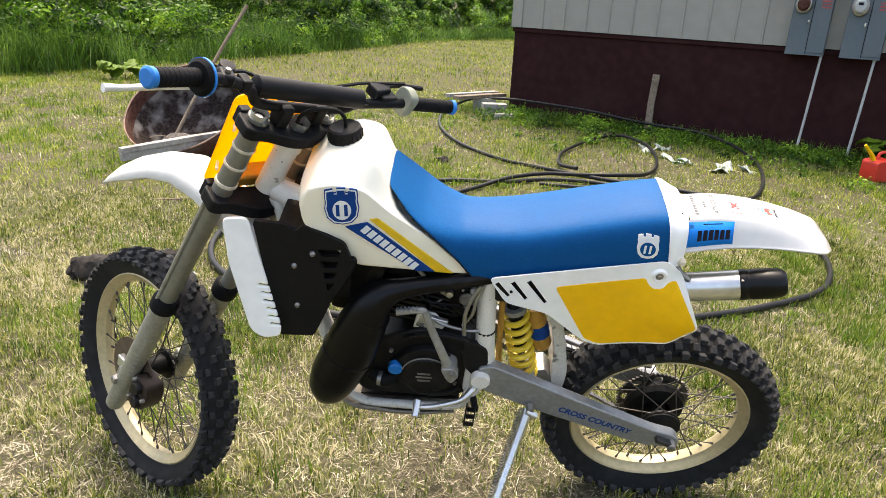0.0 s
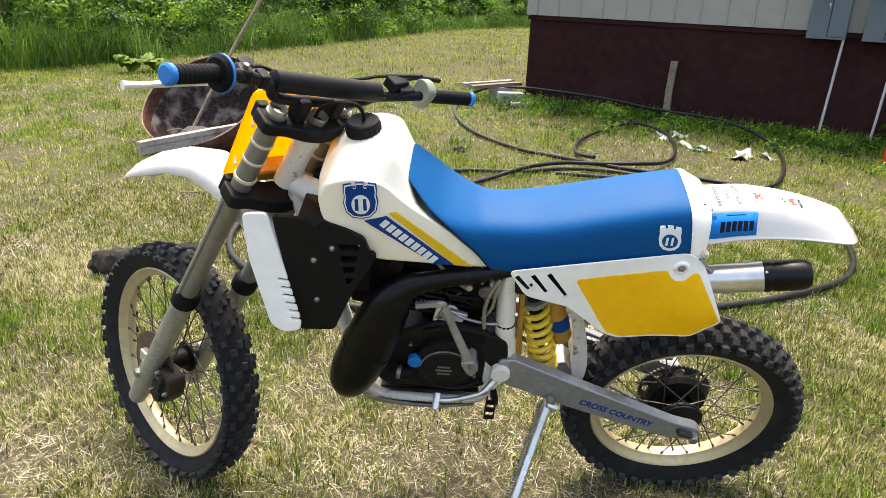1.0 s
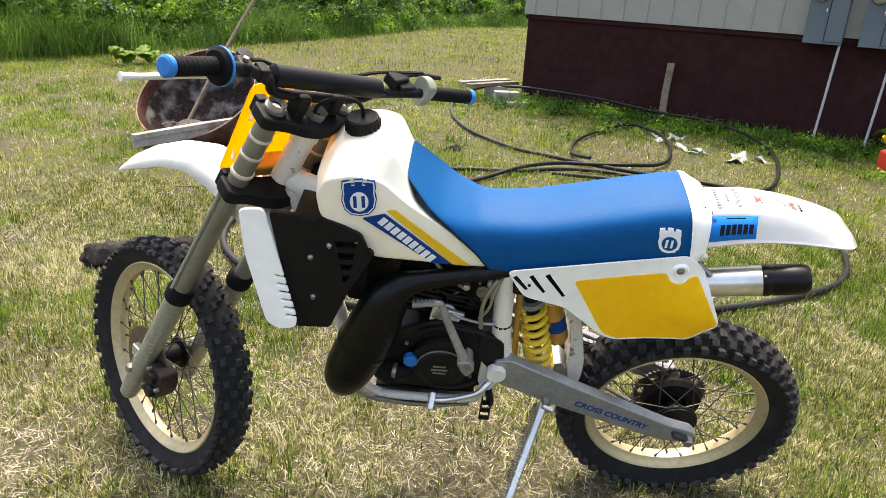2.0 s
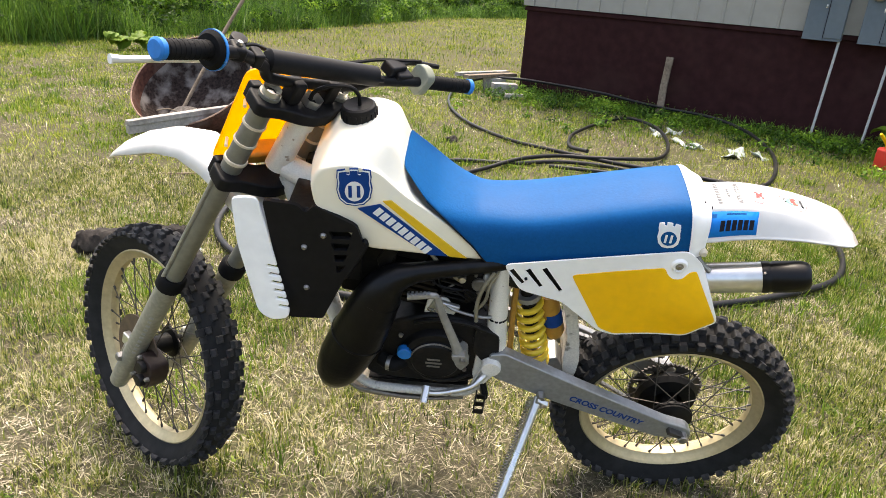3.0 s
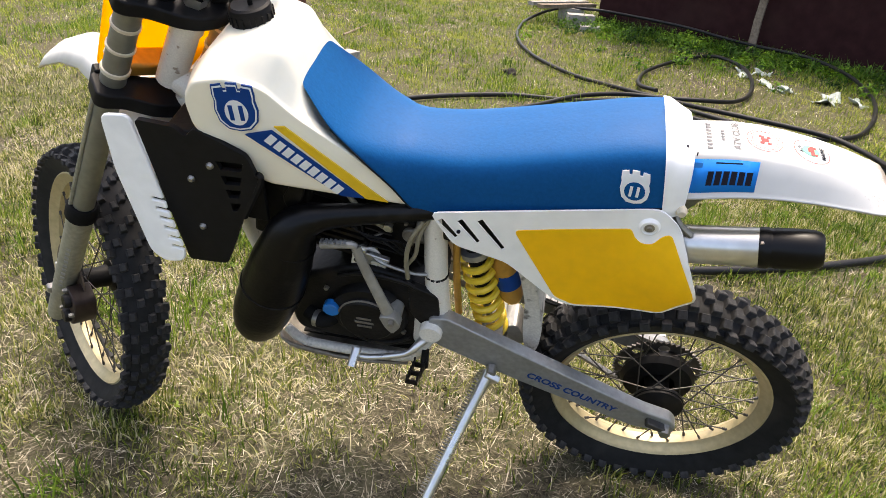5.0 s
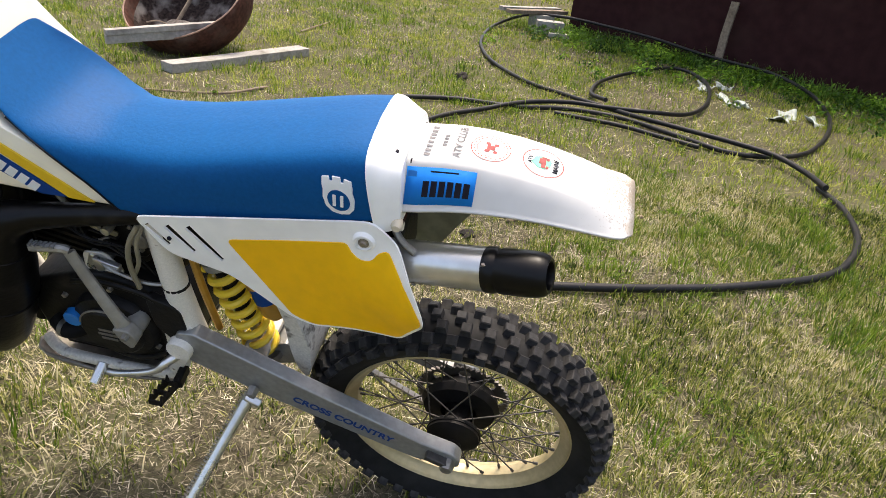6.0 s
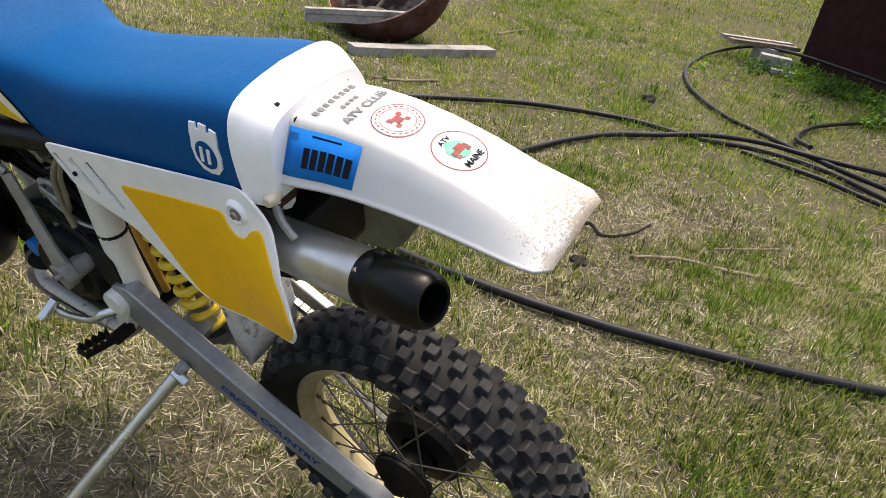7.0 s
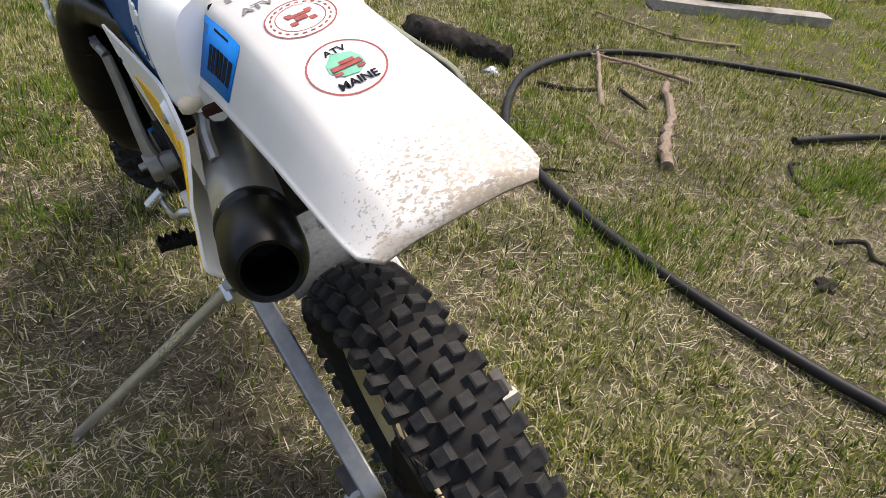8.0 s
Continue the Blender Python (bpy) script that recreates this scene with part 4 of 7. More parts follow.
    # cable tie on the upright tube
    part("cable_tie", lathe([(0.0245, -0.003), (0.0245, 0.003)], 14, pose(-0.009, -0.088, 0.76, 90, 0, 0)), M_BLACK, bike)


def build_suspension():
    a, b = V((0.060, -0.045, 0.790)), V((0.112, -0.045, 0.548))
    d = (b - a); L = d.length; d.normalize()
    side = d.orthogonal().normalized(); up = d.cross(side)
    turns, n = 8.5, 18
    pts = [a + d * (L * k / (turns * n)) + (side * math.cos(2 * math.pi * k / n) + up * math.sin(2 * math.pi * k / n)) * 0.0285 for k in range(int(turns * n) + 1)]
    shock = part("shock_spring", tube(pts, 0.0078, 8, curved=False), M_SPRING, bike, "yellow coil spring")
    part("shock_body", tube([a - d * 0.05, a + d * L * 0.55], 0.018, 14, curved=False), M_ENGINE, bike, "dark shock body")
    part("shock_rod", tube([a + d * L * 0.5, b + d * 0.04], 0.009, 10, curved=False), M_STEEL, bike)
    part("spring_collar", tube([b + d * 0.0, b + d * 0.016], 0.031, 18, curved=False), M_STEEL, bike)
    part("spring_collar", tube([a - d * 0.014, a], 0.031, 18, curved=False), M_ALU, bike)
    part("reservoir", tube([(0.108, -0.03, 0.785), (0.112, -0.03, 0.765), (0.140, -0.032, 0.672), (0.144, -0.032, 0.655)], [0.016, 0.026, 0.026, 0.018], 16, curved=False), M_GOLD, bike, "amber shock reservoir with a faded label")
    part("reservoir_label", tube([(0.121, -0.0305, 0.738), (0.132, -0.0315, 0.700)], 0.0264, 16, curved=False), M_BLUE, bike, "worn blue label")
    # airbox side and inner guard behind the spring
    part("airbox", prism(rounded([(0.15, 0.87), (0.39, 0.93), (0.39, 0.82), (0.24, 0.765), (0.17, 0.76)], 0.02, 3), -0.05, 0.07), M_ENGINE, bike, "black airbox", bevel=0.006)
    part("splash_guard", prism(rounded([(0.130, 0.810), (0.172, 0.800), (0.196, 0.70), (0.214, 0.60), (0.212, 0.54), (0.200, 0.502), (0.180, 0.54), (0.172, 0.60), (0.170, 0.68), (0.152, 0.76)], 0.02, 3), -0.062, 0.06), M_GRIME, bike, "dirty white splash guard", bevel=0.008)
    part("shock_link", prism(rounded([(0.085, 0.545), (0.16, 0.585), (0.19, 0.53), (0.10, 0.495)], 0.012, 3), -0.045, 0.02), M_ALU, bike, "alloy shock linkage", bevel=0.004)
    # swinging arm
    arm_poly = [(-0.018, 0.660), (0.02, 0.668), (0.20, 0.580), (0.455, 0.462), (0.515, 0.445), (0.532, 0.425), (0.530, 0.398), (0.445, 0.400), (0.40, 0.415), (0.16, 0.506), (0.0, 0.578), (-0.02, 0.595)]
    for s in (-1, 1):
        arm = part("swinging_arm", prism(rounded(arm_poly, 0.008, 2), s * (0.112 if s < 0 else 0.100) - 0.015, s * (0.112 if s < 0 else 0.100) + 0.015 - (0.010 if s > 0 else 0)), M_ALU, bike, "grey box-section alloy swinging arm", bevel=0.004)
        part("chain_adjuster", slab(0.055, 0.02, 0.014, pose(0.49, s * 0.134, 0.43, 0, 22, 0)), M_SPOKE, arm, bevel=0.003)
        part("axle_nut", lathe([(0.0, -0.022), (0.012, -0.02), (0.015, -0.01), (0.015, 0.01)], 6, pose(0.508, -0.128, 0.418) if s < 0 else pose(0.508, 0.128, 0.418, 0, 0, 180)), M_STEEL, arm, "steel axle nut")
        part("pivot_bolt", lathe([(0.0, -0.016), (0.010, -0.015), (0.015, -0.012), (0.015, 0.01)], 14, pose(-0.012, -0.121, 0.624) if s < 0 else pose(-0.012, 0.121, 0.624, 0, 0, 180)), M_HUB, arm, "pivot bolt")
        part("pivot_collar", lathe([(0.015, -0.020), (0.0225, -0.020), (0.0245, -0.016), (0.0245, 0.0)], 20, pose(-0.012, -0.121, 0.624) if s < 0 else pose(-0.012, 0.121, 0.624, 0, 0, 180)), M_FRAME, arm, "white pivot collar")
        link = [(-0.030, 0.640), (-0.012, 0.649), (0.010, 0.636), (0.010, 0.610), (-0.020, 0.560), (-0.036, 0.527), (-0.058, 0.533), (-0.052, 0.562), (-0.036, 0.595)]
        part("pivot_link", prism(rounded(link, 0.008, 2), s * 0.124 - 0.005, s * 0.124 + 0.005), M_FRAME, arm, "white pivot lug reaching down to the frame", bevel=0.002)
    part("cross_brace", slab(0.05, 0.21, 0.06, pose(0.10, 0, 0.565, 0, 24, 0)), M_ALU, bike, bevel=0.005)
    a, b = V((0.194, 0, 0.521)), V((0.391, 0, 0.446))
    ang = math.degrees(math.atan2(b.z - a.z, b.x - a.x))
    c = (a + b) / 2
    t = words("CROSS COUNTRY", 0.0255, Matrix.Translation((c.x + 0.004, -0.1275, c.z + 0.006)) @ pose(0, 0, 0, 0, -ang, 0) @ pose(0, 0, 0, 90, 0, 0) @ Matrix.Diagonal((1.02, 1, 1, 1)))
    part("arm_lettering", t, M_BLUE, bike, "blue lettering on the swinging arm", smooth=False)
    # side stand
    top, foot = V((0.117, -0.138, 0.532)), V((-0.045, -0.542, 0.222))
    stand = part("side_stand", tube([top, top.lerp(foot, 0.15), foot], [0.013, 0.0105, 0.0095], 12, curved=False), M_BRIGHT, bike, "bright steel side stand")
    part("stand_bracket", slab(0.034, 0.016, 0.056, Matrix.Translation(top + V((-0.002, -0.006, -0.018))) @ pose(0, 0, 0, 20, 32, 0)), M_BRIGHT, stand, bevel=0.004)
    part("stand_bolt", lathe([(0.0, -0.012), (0.010, -0.010), (0.012, 0.01)], 6, Matrix.Translation(top + V((0.004, -0.004, 0.008)))), M_STEEL, stand)
    part("stand_foot", slab(0.05, 0.03, 0.01, Matrix.Translation(foot) @ pose(0, 0, 0, -19, 0, 30)), M_STEEL, stand, bevel=0.003)
    d = (foot - top); side = d.normalized().orthogonal(); up = d.normalized().cross(side)
    p0 = top + V((-0.014, 0.012, -0.012))
    pts = [p0 + d * (0.55 * k / 320) + (side * math.cos(k * 0.8) + up * math.sin(k * 0.8)) * 0.0055 for k in range(321)]
    part("stand_spring", tube(pts, 0.0016, 5, curved=False), M_STEEL, stand, "long thin return spring")


def build_radiators():
    outline = rounded([(-0.517, 1.086), (-0.447, 1.081), (-0.430, 1.062), (-0.412, 1.083), (-0.326, 1.040), (-0.310, 0.987), (-0.355, 0.900), (-0.372, 0.86), (-0.408, 0.778), (-0.488, 0.774)], 0.01, 3)
    shroud = part("radiator_shroud", prism(outline, -0.152, -0.142), M_BLACK, bike, "black plastic radiator shroud with slots", bevel=0.003)
    bm = bmesh.new()
    for i in range(4):
        z = 1.022 - i * 0.030
        prism([(-0.385 + i * 0.004, z), (-0.335 - i * 0.006, z + 0.002), (-0.340 - i * 0.008, z - 0.016), (-0.378 + i * 0.002, z - 0.018)], -0.16, -0.13, bm)
    cut(shroud, bm)
    slope = Matrix(((1, 0, 0, 0), (0, 1, 0.06, -0.058), (0, 0, 1, 0), (0, 0, 0, 1)))
    shroud.data.transform(slope)
    # Added black backing: makes the slots read as shaded openings.
    part("slot_backing", slab(0.10, 0.010, 0.155, pose(-0.372, -0.116, 0.943, 3, 4, 0)), M_BLACK, bike, "added black backing that stands for the shade behind the slots", bevel=0.002)
    for x, z in ((-0.438, 0.977), (-0.396, 1.011), (-0.440, 0.867)):
        part("shroud_bolt", lathe([(0.0, -0.006), (0.004, -0.006), (0.007, -0.002), (0.007, 0.003)], 10, pose(x, -0.152 + 0.06 * z - 0.058, z)), M_STEEL, shroud, "dull steel bolt")
    part("shroud_rim", tube([(-0.313, -0.147, 1.005), (-0.310, -0.147, 0.987), (-0.355, -0.151, 0.900)], 0.006, 6), M_BLACK, shroud)
    for s in (-1, 1):
        part("radiator", slab(0.06, 0.10, 0.29, pose(-0.455, s * 0.085, 0.925, 0, 6, 0)), M_ENGINE, bike, "dark radiator core", bevel=0.004)
        guard = rounded([(-0.582, 1.085), (-0.528, 1.090), (-0.474, 0.825), (-0.478, 0.800), (-0.518, 0.792), (-0.545, 0.812), (-0.578, 0.98)], 0.014, 3)
        g = part("radiator_scoop", prism(guard, s * 0.142 - 0.004, s * 0.142 + 0.004), M_WHITE, bike, "white plastic radiator scoop with gills", bevel=0.003)
        bm = bmesh.new()
        for i in range(6):
            slab(0.03, 0.03, 0.006, pose(-0.482 - i * 0.004, s * 0.142, 0.83 + i * 0.020, 0, 8, 0), bm)
        cut(g, bm)
        g.data.transform(Matrix(((1, 0, 0, 0), (0, 1, -s * 0.18, s * 0.192), (0, 0, 1, 0), (0, 0, 0, 1))))


def build_front():
    P = lambda name, bm, material, label="", parent=None, **k: part(name, bm, material, parent or bike, label, m=STEER, **k)
    def leg_at(s, z):
        """The fork leg's middle at a height along the steering axis."""
        return V((-0.024 - 0.0225 * (0.232 - z), s * 0.088, z))
    def round_leg(s, z):
        return Matrix.Translation(leg_at(s, z)) @ pose(0, 0, 0, 90, 0, 0)
    for s in (-1, 1):
        leg = P("fork_tube", tube([leg_at(s, 0.232), leg_at(s, -0.42)], 0.0225, 20, curved=False), M_TUBE, "grey alloy fork tube")
        P("fork_slider", tube([leg_at(s, -0.40), leg_at(s, -0.48), leg_at(s, -0.83), leg_at(s, -0.875), leg_at(s, -0.888)], [0.0285, 0.028, 0.027, 0.0255, 0.019], 20, curved=False), M_FORK, "dull grey fork slider", parent=leg)
        if s < 0:
            P("fork_strip", tube([leg_at(s, -0.025) + V((-0.006, -0.0235, 0)), leg_at(s, -0.375) + V((-0.006, -0.0245, 0))], 0.0050, 8, curved=False), M_FORK, "pale strip along the fork tube", parent=leg)
            for k in range(10):
                P("raised_bar", slab(0.0022, 0.010, 0.0095, Matrix.Translation(leg_at(s, -0.525 - 0.0185 * k)) @ pose(0, 0, 0, 0, 0, -45) @ pose(0.0272, 0, 0)), M_ALU, parent=leg, bevel=0.001)
        P("fork_seal", lathe([(0.030, -0.022), (0.034, -0.018), (0.034, 0.012), (0.028, 0.022)], 18, round_leg(s, -0.392)), M_RUBBER, "black rubber wiper", parent=leg)
        P("fork_cap", lathe([(0.0190, 0.012), (0.0190, -0.002), (0.0165, -0.005), (0.0125, -0.005), (0.0110, 0.001), (0.0, 0.001)], 20, round_leg(s, 0.232)), M_BRIGHT, "bare alloy fork cap", parent=leg)
        P("cap_socket", lathe([(0.0, -0.0015), (0.0105, -0.0015), (0.0108, 0.004)], 6, round_leg(s, 0.232)), M_HUB, "dark hexagon in the fork cap", parent=leg)
        P("axle_lug", slab(0.05, 0.030, 0.06, pose(-0.058, s * 0.086, -0.755)), M_FORK, parent=leg, bevel=0.008)
        for z in (0.150, 0.100):
            P("clamp_band", lathe([(0.0238, -0.0032), (0.0252, -0.0026), (0.0252, 0.0026), (0.0238, 0.0032)], 16, round_leg(s, z)), M_BAND, "aged cream plastic band", parent=leg)
        P("clamp_band", lathe([(0.0238, -0.0045), (0.0256, -0.0035), (0.0256, 0.0035), (0.0238, 0.0045)], 16, round_leg(s, 0.046)), M_BAND, "aged cream plastic band", parent=leg)
    for z, t, name in ((0.210, 0.028, "top_yoke"), (0.0, 0.034, "bottom_yoke")):
        poly = rounded([(-0.056, -0.108), (-0.046, -0.122), (0.000, -0.126), (0.010, -0.112), (0.014, -0.078), (0.036, -0.034), (0.042, 0.0), (0.036, 0.034), (0.014, 0.078), (0.010, 0.112), (0.000, 0.126), (-0.046, 0.122), (-0.056, 0.108), (-0.052, 0.064), (-0.034, 0.030), (-0.034, -0.030), (-0.052, -0.064)], 0.012, 3)
        bm = bmesh.new()
        lo = [bm.verts.new((x, y, z - t / 2)) for x, y in poly]; hi = [bm.verts.new((x, y, z + t / 2)) for x, y in poly]
        bm.faces.new(lo); bm.faces.new(hi)
        for i in range(len(lo)):
            j = (i + 1) % len(lo)
            bm.faces.new((lo[i], lo[j], hi[j], hi[i]))
        yoke = P(name, bm, M_BLACK, "black triple clamp", bevel=0.005)
        for s in (-1, 1):
            for dz in (-0.009, 0.009):
                P("pinch_bolt", lathe([(0.0, -0.008), (0.0055, -0.007), (0.0065, 0.0), (0.0065, 0.012)], 8, pose(-0.062, s * 0.100, z + dz, 0, 0, -90)), M_ENGINE, parent=yoke)
            P("pinch_lug", slab(0.020, 0.026, t + 0.010, pose(-0.056, s * 0.100, z)), M_BLACK, parent=yoke, bevel=0.004)
    P("stem_nut", lathe([(0.0, -0.024), (0.014, -0.022), (0.020, -0.012), (0.022, 0.01)], 6, pose(0.0, 0.0, 0.232, 90, 0, 180)), M_BRIGHT, "bare steering stem nut")
    # handlebar, pad, grips and levers
    bar = P("handlebar", tube([(0.026, -0.375, 0.361), (0.010, -0.29, 0.352), (0.0, -0.215, 0.340), (-0.014, -0.145, 0.305), (-0.020, -0.095, 0.268), (-0.010, 0.09, 0.262), (0.0, 0.135, 0.285), (0.018, 0.20, 0.303), (0.028, 0.27, 0.310), (0.056, 0.375, 0.325)], 0.0112, 12, 6), M_BLACK, "black handlebar")
    for s in (-1, 1):
        P("bar_clamp", slab(0.036, 0.03, 0.05, pose(-0.014, s * 0.045, 0.248)), M_BLACK, parent=bar, bevel=0.006)
    P("cross_bar", tube([(-0.024, -0.155, 0.306), (0.010, 0.150, 0.300)], 0.008, 8, curved=False), M_BLACK, parent=bar)
    P("bar_pad", tube([(-0.026, -0.132, 0.309), (-0.0255, -0.128, 0.309), (0.011, 0.120, 0.309), (0.0115, 0.124, 0.309)], [0.016, 0.0215, 0.0215, 0.016], 20, curved=False), M_BLACK, "black padded crossbar cover", parent=bar)
    for end, root in ((V((0.028, -0.388, 0.364)), V((0.007, -0.275, 0.351))), (V((0.059, 0.388, 0.326)), V((0.027, 0.275, 0.310)))):
        P("grip", tube([root, root.lerp(end, 0.05), root.lerp(end, 0.92)], [0.0160, 0.0160, 0.0155], 16, curved=False), M_RUBBER, "dark rubber grip with blue ends", parent=bar)
        P("grip_end", tube([root.lerp(end, 0.92), end, end + (end - root) * 0.03], [0.0175, 0.0180, 0.014], 16, curved=False), M_BLUEANO, "bright blue grip end", parent=bar)
        for i in range(9):
            p0 = root.lerp(end, 0.16 + 0.085 * i)
            P("grip_rib", tube([p0, p0 + (end - root) * 0.035], 0.0163, 14, curved=False), M_RUBBER, parent=bar)
    root = V((0.007, -0.272, 0.351)); d = V((0.021, -0.113, 0.013)).normalized()
    P("grip_flange", tube([root, root + d * 0.010, root + d * 0.016], [0.031, 0.032, 0.026], 24, curved=False), M_RUBBER, "black grip flange", parent=bar)
    P("grip_ring", tube([root + d * 0.003, root + d * 0.008], [0.0335, 0.0335], 28, curved=False), M_BLUEANO, "blue ring on the grip flange", parent=bar)
    P("clutch_perch", slab(0.034, 0.030, 0.028, pose(-0.004, -0.222, 0.343, 0, 0, -12)), M_BLACK, parent=bar, bevel=0.008)
    P("perch_bolt", lathe([(0.0, -0.006), (0.005, -0.005), (0.006, 0.004)], 8, pose(-0.004, -0.222, 0.358, -90, 0, 0)), M_STEEL, parent=bar)
    P("perch_arm", tube([(-0.006, -0.222, 0.340), (-0.024, -0.214, 0.336), (-0.040, -0.222, 0.324)], [0.011, 0.010, 0.009], 10), M_BLACK, parent=bar)
    P("lever_boss", lathe([(0.0, -0.016), (0.015, -0.014), (0.015, 0.012), (0.0, 0.014)], 14, pose(-0.030, -0.205, 0.340, 90, 0, 0)), M_BLACK, parent=bar)
    P("clutch_lever", tube([(-0.034, -0.214, 0.320), (-0.024, -0.245, 0.309), (-0.022, -0.320, 0.306), (-0.024, -0.378, 0.300), (-0.027, -0.405, 0.297), (-0.028, -0.416, 0.296)], [0.006, 0.0085, 0.0085, 0.0075, 0.0085, 0.0105], 12, flat=0.75), M_DECALW, "long bright clutch lever", parent=bar)
    P("throttle_housing", prism(rounded([(-0.005, 0.280), (0.040, 0.278), (0.046, 0.334), (0.018, 0.346), (-0.006, 0.336)], 0.012, 3), 0.246, 0.272), M_GREYPLASTIC, "grey throttle housing", parent=bar, bevel=0.005)
    P("brake_reservoir", slab(0.034, 0.055, 0.026, pose(-0.008, 0.188, 0.318, 0, 0, 10)), M_BLACK, "black master cylinder", parent=bar, bevel=0.006)
    P("brake_perch", slab(0.04, 0.05, 0.03, pose(0.004, 0.205, 0.306)), M_BLACK, parent=bar, bevel=0.006)
    P("brake_lever", tube([(-0.025, 0.225, 0.312), (-0.045, 0.29, 0.304), (-0.04, 0.38, 0.300)], 0.006, 8), M_BLACK, parent=bar)
    P("throttle_cable", tube([(0.0, 0.25, 0.345), (-0.018, 0.20, 0.330), (-0.021, 0.14, 0.326), (-0.022, 0.08, 0.316), (-0.03, 0.0, 0.30), (-0.06, -0.02, 0.24)], 0.004, 6), M_BLACK, "black throttle cable", parent=bar)
    P("clutch_cable", tube([(-0.03, -0.20, 0.335), (-0.05, -0.14, 0.32), (-0.07, -0.06, 0.27), (-0.07, -0.03, 0.18)], 0.004, 6), M_BLACK, "black clutch cable", parent=bar)
    P("switch_block", slab(0.03, 0.022, 0.028, pose(-0.008, -0.175, 0.328)), M_BLACK, parent=bar, bevel=0.005)
    # number plate and headstock details
    plate = rounded([(-0.108, 0.235), (0.108, 0.235), (0.100, 0.02), (0.080, -0.035), (-0.080, -0.022), (-0.094, 0.0)], 0.02, 3)
    bm = bmesh.new()
    rings = []
    for off in (0.0, 0.005):
        rings.append([V((-0.098 + off - 0.0 * a + 0.9 * a * a, a, b)) for a, b in plate])
    skin(bm, rings)
    P("number_plate", bm, M_PLATE, "plain yellow front number plate", bevel=0.0015)
    for z in (0.16, 0.05):
        P("plate_tie", tube([(-0.085, -0.08, z), (-0.062, -0.095, z)], 0.004, 6, curved=False), M_CREAM)
    P("brass_block", slab(0.05, 0.12, 0.03, pose(-0.055, -0.01, 0.034)), M_GOLD, "amber fork cover", bevel=0.008)
    # front mudguard
    rows = [(0.12, -0.085, 0.055), (0.04, -0.045, 0.060), (-0.05, -0.032, 0.064), (-0.145, -0.048, 0.068), (-0.24, -0.086, 0.070), (-0.33, -0.160, 0.070), (-0.405, -0.245, 0.067), (-0.462, -0.330, 0.058), (-0.495, -0.396, 0.044), (-0.507, -0.424, 0.026)]
    Rr = np.array(rows)
    rings = []
    for u in np.linspace(0, len(rows) - 1, 28):
        x, z, w = [np.interp(u, range(len(rows)), Rr[:, k]) for k in range(3)]
        c = min(1.0, 0.15 + (len(rows) - 1 - u) * 0.28, 0.4 + 0.3 * u)
        rings.append([V((x + 0.026 * k * k * c, w * k, z - (0.046 * k ** 4 + 0.012 * k * k) * c)) for k in np.linspace(-1, 1, 11)])
    P("front_mudguard", skin(bmesh.new(), rings, caps=False, closed=False), M_GUARD, "high white plastic front mudguard", solid=0.004)
    caliper = P("brake_caliper", prism(rounded([(-0.012, -0.668), (0.050, -0.660), (0.068, -0.700), (0.064, -0.745), (0.030, -0.764), (-0.008, -0.752)], 0.014, 3), -0.102, -0.050), M_CALIPER, "brown grimy brake caliper", bevel=0.007)
    for x, z in ((0.022, -0.690), (0.038, -0.732)):
        P("piston_cover", lathe([(0.0, -0.014), (0.015, -0.013), (0.018, -0.008), (0.018, 0.004)], 18, pose(x, -0.103, z)), M_ENGINE, "black piston cover", parent=caliper)
    for x, z in ((0.000, -0.676), (0.058, -0.700), (0.006, -0.748)):
        P("caliper_bolt", lathe([(0.0, -0.010), (0.005, -0.009), (0.0065, -0.002), (0.0065, 0.004)], 6, pose(x, -0.104, z)), M_STEEL, parent=caliper)
    P("axle_nut", lathe([(0.0, -0.016), (0.010, -0.015), (0.0145, -0.010), (0.0145, 0.006)], 6, pose(-0.058, -0.108, -0.755)), M_STEEL, "steel axle nut")
    P("caliper_bracket", slab(0.06, 0.02, 0.035, pose(-0.075, -0.085, -0.72, 0, -20, 0)), M_BRIGHT, "bare alloy bracket", bevel=0.004)


def knob_mesh(name, lx, ly, h):
    bm = bmesh.new()
    lo = [(-lx, -ly, -0.006), (lx, -ly, -0.006), (lx, ly, -0.006), (-lx, ly, -0.006)]
    hi = [(-lx * 0.86, -ly * 0.84, h * 0.86), (lx * 0.86, -ly * 0.84, h * 0.86), (lx * 0.86, ly * 0.84, h * 0.86), (-lx * 0.86, ly * 0.84, h * 0.86)]
    top = [(-lx * 0.72, -ly * 0.7, h), (lx * 0.72, -ly * 0.7, h), (lx * 0.72, ly * 0.7, h), (-lx * 0.72, ly * 0.7, h)]
    skin(bm, [[V(p) for p in r] for r in (lo, hi, top)])
    bmesh.ops.recalc_face_normals(bm, faces=bm.faces)
    me = bpy.data.meshes.new(name); bm.to_mesh(me); bm.free()
    me.materials.append(M_KNOB)
    return me


